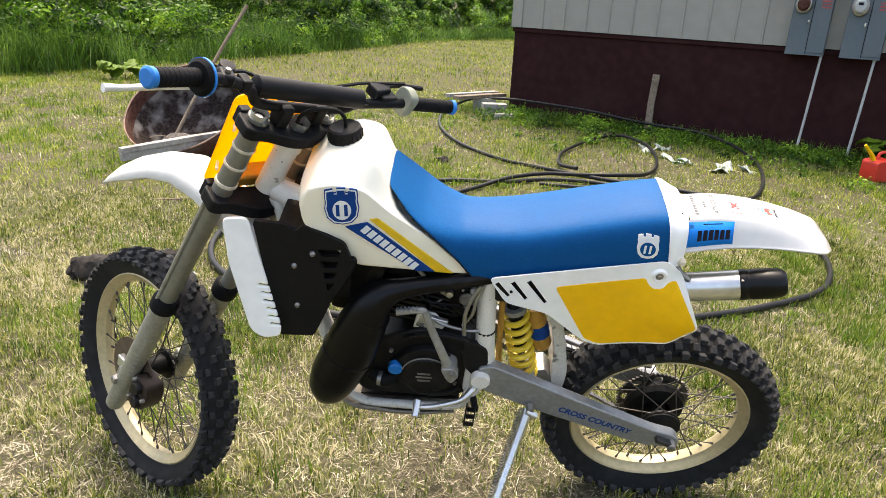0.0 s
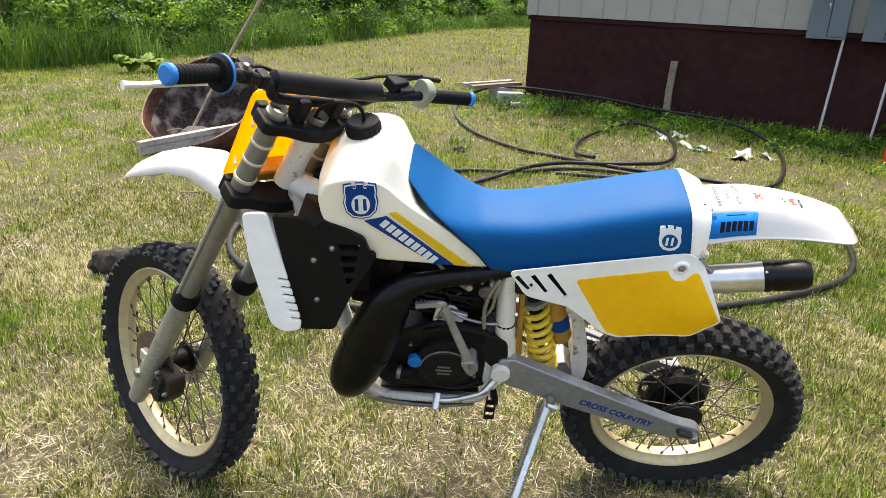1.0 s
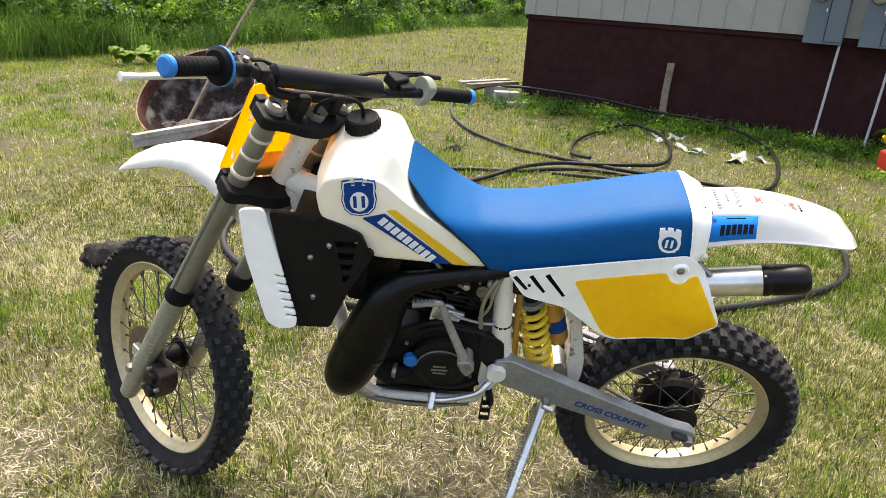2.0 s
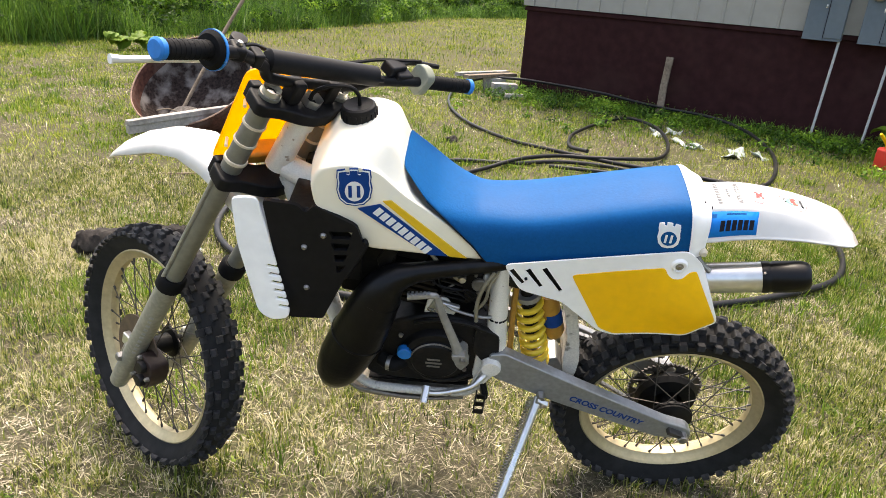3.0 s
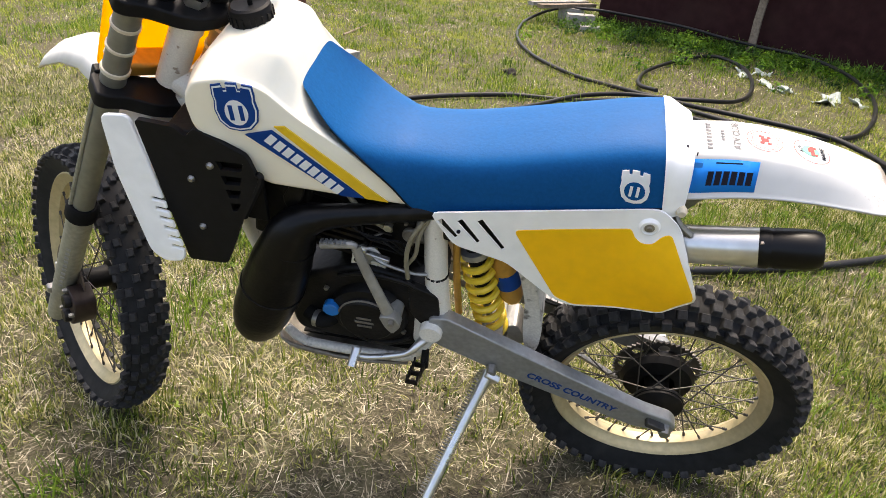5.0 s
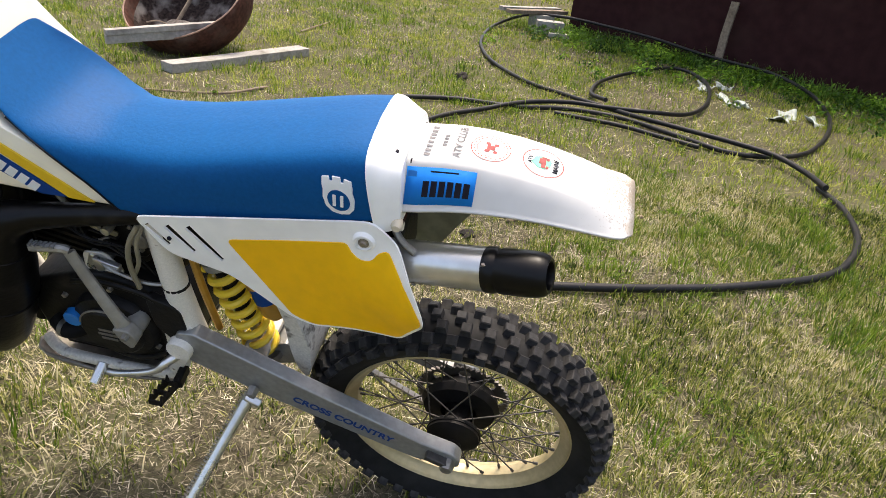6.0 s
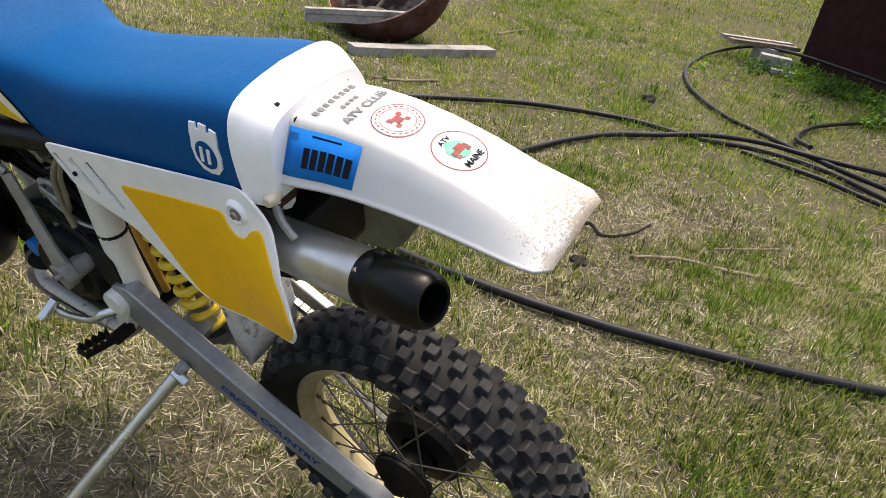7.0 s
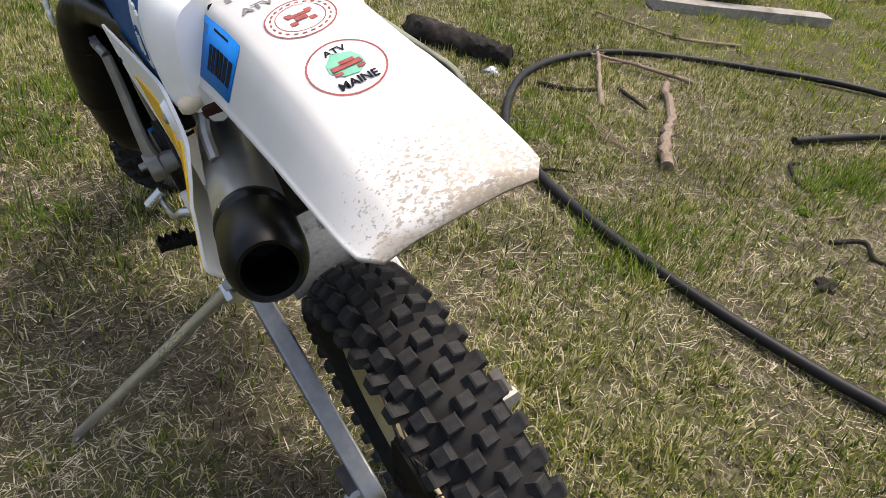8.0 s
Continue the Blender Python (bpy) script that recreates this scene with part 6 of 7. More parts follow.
def build_thatch():
    """Fine dead stalks matted flat over the soil, each one thin triangle."""
    rng = np.random.default_rng(9)
    U = rng.uniform
    for x0, x1, y0, y1, n, long, wide in ((-2.9, 2.7, -0.9, 3.2, 280000, (0.008, 0.050), (0.0012, 0.0034)), (-7.0, 5.5, 3.2, 9.5, 60000, (0.02, 0.08), (0.003, 0.006)), (-7.0, -2.9, -0.5, 3.2, 50000, (0.02, 0.06), (0.002, 0.005))):
        x, y = U(x0, x1, n), U(y0, y1, n)
        keep = (1.45 - 0.5 * patchy(x, y, 0.5, 1) - 0.6 * patchy(x, y, 0.07, 15)) > U(0, 1.2, n)
        keep &= ((x - H0.x) * HD.y - (y - H0.y) * HD.x > 0.03) | ((x - H0.x) * HD.x + (y - H0.y) * HD.y < -0.03)
        x, y = x[keep], y[keep]
        n = len(x)
        a, L, w = U(0, 2 * np.pi, n), U(*long, n), U(*wide, n) / 2
        z = ground_z(x, y) + U(0.001, 0.010, n)
        v = np.empty((n, 3, 3))
        v[:, 0] = np.c_[x - np.sin(a) * w, y + np.cos(a) * w, z]
        v[:, 1] = np.c_[x + np.sin(a) * w, y - np.cos(a) * w, z + U(0, 0.001, n)]
        v[:, 2] = np.c_[x + np.cos(a) * L, y + np.sin(a) * L, z + U(-0.004, 0.008, n)]
        me = bpy.data.meshes.new("thatch")
        me.vertices.add(n * 3); me.vertices.foreach_set("co", v.ravel())
        me.loops.add(n * 3); me.loops.foreach_set("vertex_index", np.arange(n * 3, dtype=np.int32))
        me.polygons.add(n); me.polygons.foreach_set("loop_start", np.arange(0, n * 3, 3, dtype=np.int32))
        me.update(calc_edges=True)
        me.materials.append(THATCH)
        tagged(new("thatch", me), "matted grey and brown dead stalks in the lawn", "thatch", kind="stuff")


# house: a long wall with grey siding over brown skirting
H0, H1 = V((0.20, 8.50, 0)), V((3.30, 6.90, 0))
HD = (H1 - H0).normalized()
HOUSE = Matrix.Translation(H0) @ pose(0, 0, 0, 0, 0, math.degrees(math.atan2(HD.y, HD.x)))
SK = 1.17


def build_house():
    h = thing("house", "mobile home with grey ribbed siding over dark brown skirting", "house", m=HOUSE)
    part("skirting", slab(14.0, 0.06, SK, pose(7.0, 0.05, SK / 2)), M_SKIRT, h, "dark brown skirting")
    part("skirting_end", slab(0.06, 7.0, SK, pose(0.05, 3.58, SK / 2)), M_SKIRT, h, "dark brown skirting")
    part("skirting_trim", slab(14.06, 0.03, 0.05, pose(7.0, 0.012, SK - 0.035)), M_SKIRT, h, "brown top trim", bevel=0.006)
    bm = slab(14.1, 0.10, 2.3, pose(7.0, 0.04, SK + 1.15))
    part("wall", bm, M_SIDING, h, "grey metal siding with upright ribs")
    part("wall", slab(0.10, 7.0, 2.3, pose(0.02, 3.6, SK + 1.15)), M_SIDING, h)
    part("wall", slab(14.1, 0.10, SK + 2.3, pose(7.0, 7.1, (SK + 2.3) / 2)), M_SIDING, h)
    part("wall", slab(0.10, 7.0, SK + 2.3, pose(14.0, 3.6, (SK + 2.3) / 2)), M_SIDING, h)
    part("roof", prism([(-0.3, 0.0), (3.58, 0.75), (7.5, 0.0), (7.5, -0.12), (-0.3, -0.12)], 0, 14.6), M_BOXGREY, h, "low grey roof", m=pose(-0.25, 0, SK + 2.42) @ pose(0, 0, 0, 0, 0, 90) @ Matrix.Diagonal((1, -1, 1, 1)))
    rm = bpy.data.meshes.new("siding_rib")
    bm = prism([(-0.016, 0.0), (-0.009, -0.012), (0.009, -0.012), (0.016, 0.0)], 0, 2.3)
    bmesh.ops.transform(bm, matrix=Matrix(((1, 0, 0, 0), (0, 0, 1, 0), (0, 1, 0, 0), (0, 0, 0, 1))), verts=bm.verts)
    bmesh.ops.recalc_face_normals(bm, faces=bm.faces); bm.to_mesh(rm); bm.free(); rm.materials.append(M_SIDING)
    for i in range(46):
        o = new("siding_rib", rm); o.parent = h
        o.matrix_local = Matrix.Translation((0.10 + i * 0.305, -0.011, SK))
    part("corner_trim", slab(0.12, 0.02, 2.3, pose(0.05, -0.022, SK + 1.15)), M_SIDING, h, "grey corner trim", bevel=0.004)
    return h


def build_meter(x, label, glass):
    b = thing("meter_box", label, "meter box", "meter boxes on the house wall", m=HOUSE @ pose(x, -0.02, SK - 0.07) @ Matrix.Diagonal((0.74, 0.86, 0.90, 1)))
    part("cabinet", slab(0.52, 0.16, 0.95, pose(0.26, -0.08, 0.475)), M_BOXGREY, b, bevel=0.01)
    part("door_seam", slab(0.008, 0.006, 0.93, pose(0.275, -0.162, 0.475)), M_INK, b, smooth=False)
    part("door", slab(0.23, 0.012, 0.90, pose(0.396, -0.166, 0.475)), M_BOXGREY, b, "grey breaker door", bevel=0.004)
    for z in (0.62, 0.585, 0.55):
        part("warning_label_bar", slab(0.13, 0.003, 0.018, pose(0.43, -0.174, z)), M_REDINK, b, "red warning label bar", smooth=False)
    part("meter_ring", lathe([(0.085, -0.05), (0.105, -0.045), (0.115, -0.02), (0.115, 0.02)], 28, pose(0.135, -0.165, 0.58)), M_STEEL, b, "round meter collar")
    part("meter_glass" if glass else "socket_cover", lathe([(0.0, -0.11), (0.06, -0.105), (0.080, -0.085), (0.085, -0.04)], 28, pose(0.135, -0.165, 0.58)), M_PVC if glass else M_RUST, b, "pale round meter with a dark display" if glass else "brown socket cover")
    if glass:
        part("display", slab(0.06, 0.006, 0.03, pose(0.135, -0.276, 0.605)), M_INK, b, smooth=False)
    part("hasp", slab(0.02, 0.02, 0.04, pose(0.24, -0.17, 0.38)), M_BRIGHT, b, bevel=0.003)
    part("drip_lip", slab(0.52, 0.02, 0.015, pose(0.26, -0.165, 0.0)), M_BOXGREY, b, bevel=0.003)


def hose(name, pts, r, label, parent=None):
    P = [(x, y, float(ground_z(x, y)) + r + 0.012 + z) for x, y, z in pts]
    return tagged(part(name, tube(P, r, 12, 10), M_HOSE, None), label, "hose")


def plank(label, a, b, w, t, z, name="plank", mt=None):
    """A board from a to b on the ground."""
    a, b = V((*a, 0)), V((*b, 0))
    d = b - a
    m = Matrix.Translation((a + b) / 2 + V((0, 0, z + t / 2))) @ pose(0, 0, 0, 0, 0, math.degrees(math.atan2(d.y, d.x)))
    bm = slab(d.length, w, t)
    bmesh.ops.subdivide_edges(bm, edges=bm.edges, cuts=3, use_grid_fill=True)
    for v in bm.verts:
        v.co += V((0, noise.noise(v.co * 3 + V((w * 40, 0, 0))) * 0.012, noise.noise(v.co * 2 + V((7, w * 30, 0))) * 0.008))
    ob = part(name, bm, mt or M_WOOD, None, bevel=0.003)
    ob.matrix_world = m
    return tagged(ob, label, "plank")


def stick(label, pts, r, name="stick", mt=None):
    P = [(x, y, float(ground_z(x, y)) + r + z) for x, y, z in pts]
    rr = np.linspace(r, r * 0.55, len(P)).tolist()
    return tagged(part(name, tube(P, rr, 7, 5), mt or M_TWIG, None), label, "stick")


def branch(label, pts, r, twigs, seed):
    """A crooked branch with knots and broken side twigs."""
    rng = random.Random(seed)
    P = catmull([(x, y, float(ground_z(x, y)) + r + z) for x, y, z in pts], 7)
    P = [p + V((rng.uniform(-1, 1), rng.uniform(-1, 1), rng.uniform(0, 1))) * r * 0.35 for p in P]
    R = [r * lerp(0.75, 1.15, i / (len(P) - 1)) * rng.uniform(0.85, 1.2) for i in range(len(P))]
    bm = tube(P, R, 9, curved=False)
    for i in range(twigs):
        k = rng.randrange(2, len(P) - 2)
        d = V((rng.uniform(-1, 1), rng.uniform(-1, 1), rng.uniform(0.1, 0.6))).normalized() * rng.uniform(2.5, 5.0) * r
        tube([P[k], P[k] + d * 0.6, P[k] + d + V((0, 0, r * 0.3))], [r * 0.4, r * 0.28, r * 0.14], 6, 3, bm)
    return tagged(part("branch", bm, M_TWIG, None), label, "stick")


M_ASH = mat("grey_ash", (0.085, 0.076, 0.070), 0.95, dirt=(0.26, 0.24, 0.22), dirt_amount=0.8, scale=45, var=0.5, bump=0.9, spec=0.1)
M_SOOT = mat("charred_steel", (0.030, 0.021, 0.018), 0.85, dirt=(0.19, 0.17, 0.155), dirt_amount=1.0, scale=42, var=0.6, bump=0.7, spec=0.12, edge=(0.47, 0.66))
M_RIMRUST = mat("worn_rim", (0.24, 0.15, 0.11), 0.7, dirt=(0.10, 0.05, 0.035), dirt_amount=0.6, scale=30, var=0.3, bump=0.3)
M_SCRAP = mat("grey_plastic_film", (0.30, 0.34, 0.31), 0.4, dirt=(0.11, 0.13, 0.10), dirt_amount=0.9, scale=20, var=0.25, bump=0.1)


def build_yard():
    hose("garden_hose", [(2.12, 3.50, 0), (2.18, 3.20, 0), (2.15, 2.80, 0), (2.03, 2.44, 0), (1.82, 2.13, 0), (1.40, 1.83, 0), (1.04, 1.64, 0), (0.67, 1.48, 0), (0.40, 1.39, 0), (0.10, 1.325, 0), (-0.26, 1.29, 0), (-0.61, 1.31, 0), (-0.98, 1.43, 0), (-1.42, 1.83, 0), (-1.61, 2.32, 0), (-1.56, 2.80, 0), (-1.17, 3.45, 0), (-0.86, 3.81, 0), (-0.35, 4.14, 0), (0.12, 4.22, 0), (0.50, 4.42, 0.0), (0.92, 4.42, 0.0), (1.32, 4.18, 0), (1.69, 3.97, 0), (2.10, 4.16, 0), (2.36, 4.55, 0), (2.63, 5.28, 0), (2.73, 5.85, 0.02), (2.68, 6.40, 0.07), (2.42, 6.92, 0.11), (1.98, 7.30, 0.11), (1.68, 7.46, 0.13), (1.18, 7.71, 0.18), (0.45, 8.09, 0.20), (0.09, 8.28, 0.19), (-0.30, 8.47, 0.14), (-0.60, 8.22, 0.04), (-0.69, 7.60, 0), (-0.60, 6.65, 0), (-0.33, 5.80, 0), (0.08, 5.16, 0), (0.45, 4.89, 0), (0.92, 4.52, 0.02), (1.30, 4.27, 0.04), (1.69, 4.06, 0.05), (1.94, 3.94, 0.04), (2.08, 3.70, 0.03), (2.13, 3.40, 0.04)], 0.0180, "long black plastic hose lying in loops on the lawn")
    hose("garden_hose", [(-0.52, 2.70, 0), (-0.44, 3.20, 0), (-0.30, 3.65, 0), (-0.10, 3.97, 0), (0.18, 4.28, 0.03), (0.50, 4.52, 0.03), (0.78, 4.56, 0.03), (1.13, 4.56, 0.05), (1.41, 4.80, 0.02), (1.60, 5.23, 0.01), (1.72, 5.88, 0.01), (1.71, 6.45, 0.02), (1.50, 6.80, 0.03), (1.20, 6.58, 0.02), (0.92, 6.10, 0.01), (0.71, 5.56, 0.01), (0.66, 5.06, 0.01), (0.78, 4.72, 0.05)], 0.0175, "second black hose coiled in a loop near the house")
    hose("garden_hose", [(0.42, 4.24, 0), (0.73, 4.22, 0), (0.94, 4.19, 0), (1.17, 4.09, 0), (1.45, 3.98, 0)], 0.017, "short length of black hose lying beside the others")
    plank("grey weathered board lying on the lawn", (-2.38, 3.60), (-1.86, 4.86), 0.14, 0.07, 0.0)
    plank("pale board propped on blocks by the house corner", (-0.52, 8.05), (0.12, 8.72), 0.12, 0.045, 0.20, mt=M_OLDWOOD)
    plank("pale board propped on blocks by the house corner", (-0.66, 8.25), (0.02, 8.95), 0.10, 0.045, 0.20, mt=M_WOOD)
    plank("weathered timber block under the boards", (-0.30, 8.42), (0.02, 8.42), 0.16, 0.20, 0.0)
    plank("pale concrete block by the house corner", (-0.16, 8.08), (0.16, 8.16), 0.16, 0.17, 0.0, name="block")
    plank("short grey block in the grass by the house", (0.02, 7.86), (0.26, 7.90), 0.12, 0.07, 0.0, name="block")
    post = plank("split grey post leaning on the skirting", (0, 0), (0.70, 0), 0.085, 0.05, 0.0, "post", M_OLDWOOD)
    post.matrix_world = HOUSE @ pose(2.035, -0.10, 0.38, 4, -86, 90)
    # the dished end of a steel tank, tipped on its side, with ash, a board and a pole in it
    d = thing("steel_drum", "rusty round-bottomed steel drum tipped over, charred inside", "drum", m=Matrix.Translation((-2.697, 4.389, 0.463)) @ pose(0, 0, 0, 0, 0, -101.2) @ pose(0, 0, 0, 0, 38.8, 0))
    def bowl(profile, seg=56):
        rings = []
        for q, h in profile:
            rings.append([V((q * c * (1 + 0.008 * noise.noise(V((c * 1.5, n * 1.5, h)))), q * n, h + 0.012 * noise.noise(V((c * 2.2, n * 2.2, 4))) * (h > -0.15))) for c, n in [(math.cos(2 * math.pi * k / seg), math.sin(2 * math.pi * k / seg)) for k in range(seg)]])
        return rings
    outer = [(0.529, 0.0), (0.527, -0.06), (0.520, -0.13), (0.500, -0.20), (0.465, -0.27), (0.405, -0.33), (0.31, -0.375), (0.17, -0.40), (0.03, -0.405)]
    part("shell", skin(bmesh.new(), bowl(outer), caps=False), M_RUST, d, "rusty curved shell", solid=0.008)
    part("inner_wall", skin(bmesh.new(), [r[::-1] for r in bowl([(q - 0.012, min(h + 0.010, -0.085)) for q, h in outer[2:]])], caps=False), M_SOOT, d, "charred grey and black lining")
    rim = bowl(outer[:1])[0]
    part("rim", tube([tuple(p) for p in rim] + [tuple(rim[0])], 0.0065, 8, curved=False), M_RIMRUST, d, "pale worn rim")
    ash = bumpy(0.24, 5, 0.40)
    tagged(part("ash_heap", ash, M_ASH, None), "grey ash and charred scraps in the drum", "ash").matrix_world = pose(-2.67, 4.33, 0.125, 0, 0, 20)
    for i, (x, y, z) in enumerate(((-2.82, 4.20, 0.21), (-2.66, 4.18, 0.20), (-2.55, 4.24, 0.20))):
        tagged(part("stick", tube([(x - 0.10, y - 0.02, z), (x, y, z + 0.02), (x + 0.11, y + 0.03 * i, z - 0.01)], 0.006, 6), M_OLDWOOD, None), "half-burnt stick on the ash", "stick")
    # the board lies over the drum's lower rim: a proud upper strip above a recessed face
    L0, R0 = V((-2.880, 3.615, 0.182)), V((-2.300, 4.320, 0.238))
    D = R0 - L0
    bm = slab(D.length, 0.055, 0.062, pose(0, 0.003, -0.022))
    slab(D.length, 0.066, 0.040, pose(0.004, 0, 0.031), bm)
    bmesh.ops.subdivide_edges(bm, edges=bm.edges, cuts=3, use_grid_fill=True)
    for v in bm.verts:
        v.co += V((0, noise.noise(v.co * 4) * 0.006, noise.noise(v.co * 3 + V((7, 2, 0))) * 0.005))
    ob = part("plank", bm, M_WOOD, None, bevel=0.002)
    ob.matrix_world = Matrix.Translation((L0 + R0) / 2) @ pose(0, 0, 0, 0, 0, math.degrees(math.atan2(D.y, D.x))) @ pose(0, 0, 0, 0, -math.degrees(math.atan2(D.z, math.hypot(D.x, D.y))), 0)
    tagged(ob, "grey weathered board lying over the rim of the rusty drum", "plank")
    tagged(part("pole", tube([(-2.795, 4.42, 0.204), (-2.57, 4.78, 0.798), (-2.333, 5.06, 1.309)], 0.017, 8), M_OLDWOOD, None), "thin brown pole standing in the drum", "pole")
    log = tube([(-2.018, 1.532, 0.085), (-2.010, 1.538, 0.085), (-1.93, 1.60, 0.080), (-1.77, 1.725, 0.070), (-1.66, 1.81, 0.066), (-1.585, 1.868, 0.064)], [0.040, 0.062, 0.066, 0.058, 0.054, 0.048], 22, 14)
    for v in log.verts:
        v.co += V((noise.noise(v.co * 22), noise.noise(v.co * 22 + V((9, 0, 0))), noise.noise(v.co * 30 + V((0, 5, 0))))) * 0.016 + V((0, 0, noise.noise(v.co * 70))) * 0.010
    tagged(part("log", log, M_LOG, None), "short charred log lying in the grass", "log")
    branch("bare twisted branch with broken twigs on the lawn", [(-1.20, 2.58, 0.0), (-1.10, 2.46, 0.012), (-0.90, 2.30, 0.008), (-0.76, 2.13, 0.0), (-0.62, 1.98, 0.004), (-0.50, 1.87, 0.0)], 0.021, 6, 3)
    branch("thick dry stick on the lawn", [(-1.62, 2.40, 0.02), (-1.40, 2.56, 0.03), (-1.16, 2.73, 0.02)], 0.010, 2, 5)
    branch("thin bare stick on the lawn", [(-1.72, 2.56, 0.01), (-1.42, 2.30, 0.04), (-1.06, 2.02, 0.0)], 0.011, 4, 7)
    stick("thin curved twig on the lawn", [(-1.48, 2.43, 0.03), (-1.45, 2.67, 0.02), (-1.57, 3.05, 0.0)], 0.005)
    branch("long crooked stick on the lawn", [(-2.33, 3.05, 0.0), (-2.03, 3.12, 0.012), (-1.86, 3.25, 0.0), (-1.73, 3.31, 0.01), (-1.61, 3.64, 0.0)], 0.009, 5, 9)
    stick("piece of dark bark in the grass", [(-1.36, 1.86, 0.0), (-1.24, 1.97, 0.01), (-1.22, 2.16, 0.0)], 0.014, mt=M_LOG)
    stick("piece of dark bark in the grass", [(-1.22, 2.27, 0.0), (-1.10, 2.24, 0.01), (-0.99, 2.24, 0.0)], 0.011, mt=M_LOG)
    stick("curved dark twig in the grass", [(-0.37, 2.53, 0.01), (-0.36, 2.45, 0.02), (-0.25, 2.38, 0.0), (-0.19, 2.42, 0.0), (-0.19, 2.52, 0.01), (-0.22, 2.64, 0.03)], 0.009, mt=M_LOG)
    stick("pale dry twig in the grass", [(-0.06, 2.16, 0.0), (-0.02, 2.30, 0.01), (-0.04, 2.43, 0.0)], 0.005)
    for i in range(5):
        stick("dry pale stem in the grass", [(-1.07 + 0.03 * i, 1.85 + 0.012 * i, 0.01), (-0.84 + 0.01 * i, 1.86 - 0.02 * i, 0.02), (-0.66 + 0.02 * i, 1.80 + 0.025 * i, 0.005)], 0.0035)
    stick("dark twisted twig in the grass", [(0.08, 2.10, 0.0), (0.14, 2.20, 0.02), (0.22, 2.17, 0.0), (0.31, 2.28, 0.01), (0.34, 2.50, 0.0)], 0.010, mt=M_LOG)
    stick("dark stub of twig beside the hose", [(-0.66, 1.30, 0.0), (-0.62, 1.39, 0.01), (-0.59, 1.48, 0.0)], 0.008, mt=M_LOG)
    branch("thin dry stick by the hose", [(0.38, 2.08, 0.0), (0.56, 2.22, 0.012), (0.75, 2.32, 0.0), (1.03, 2.49, 0.0)], 0.009, 3, 13)
    stick("pale dry stick by the hose", [(0.64, 2.50, 0.0), (0.76, 2.62, 0.01), (0.90, 2.82, 0.0)], 0.008)
    stick("pale straight stick far off on the lawn", [(-2.30, 5.80, 0.0), (-2.28, 6.2, 0.01), (-2.30, 6.6, 0.0)], 0.012)
    tagged(part("clod", bumpy(0.035, 8), M_LOG, None), "small brown clod of earth", "clod").matrix_world = pose(0.24, 1.84, 0.03)
    tagged(part("clod", bumpy(0.07, 3), M_LOG, None), "small brown clod of earth", "clod").matrix_world = pose(-0.46, 4.97, 0.01)
    rng = random.Random(4)
    for cx, cy, n in ((1.84, 6.30, 4), (1.93, 5.75, 5), (2.35, 5.40, 4)):
        for i in range(n):
            bm = bmesh.new()
            bmesh.ops.create_grid(bm, x_segments=6, y_segments=4, size=0.07)
            for v in bm.verts:
                v.co.z = 0.03 + 0.05 * noise.noise(v.co * 14 + V((i * 3.1, cx * 5, cy)))
                v.co.x *= 1.3
            ob = part("plastic_scrap", bm, M_SCRAP, None, solid=0.002)
            ob.matrix_world = pose(cx + rng.uniform(-0.22, 0.22), cy + rng.uniform(-0.16, 0.16), -0.01, rng.uniform(-20, 20), rng.uniform(-20, 20), rng.uniform(0, 360)) @ Matrix.Diagonal((rng.uniform(0.5, 1.2), rng.uniform(0.3, 1.0), 1, 1))
            tagged(ob, "torn pale plastic scrap in the grass", "rubbish", "plastic scraps")
    tagged(part("foil_scrap", bumpy(0.035, 9), M_BRIGHT, None), "crumpled silver wrapper in the grass", "rubbish").matrix_world = pose(-1.52, 1.72, 0.03)
    can = thing("fuel_can", "red plastic fuel can with a yellow spout", "fuel can", m=pose(3.82, 5.50, 0.0, 0, 0, 20))
    body = rounded([(-0.14, 0.0), (0.14, 0.0), (0.14, 0.17), (0.06, 0.22), (-0.14, 0.20)], 0.03, 4)
    part("body", prism(body, -0.10, 0.10), M_REDCAN, can, "red plastic body", bevel=0.02, segments=3)
    part("handle", tube([(-0.06, 0, 0.20), (-0.04, 0, 0.27), (0.08, 0, 0.27), (0.12, 0, 0.17)], 0.015, 8), M_REDCAN, can)
    part("spout", tube([(-0.10, 0, 0.19), (-0.14, 0, 0.25), (-0.25, 0, 0.35)], [0.025, 0.02, 0.013], 10), M_YELLOW, can, "yellow pouring spout")


def bumpy(r, seed, flat=0.6):
    bm = bmesh.new()
    bmesh.ops.create_icosphere(bm, subdivisions=3, radius=r)
    for v in bm.verts:
        v.co *= 1 + 0.5 * noise.noise(v.co * (1.6 / r) + V((seed, 0, 0)))
        v.co.z *= flat
    return bm


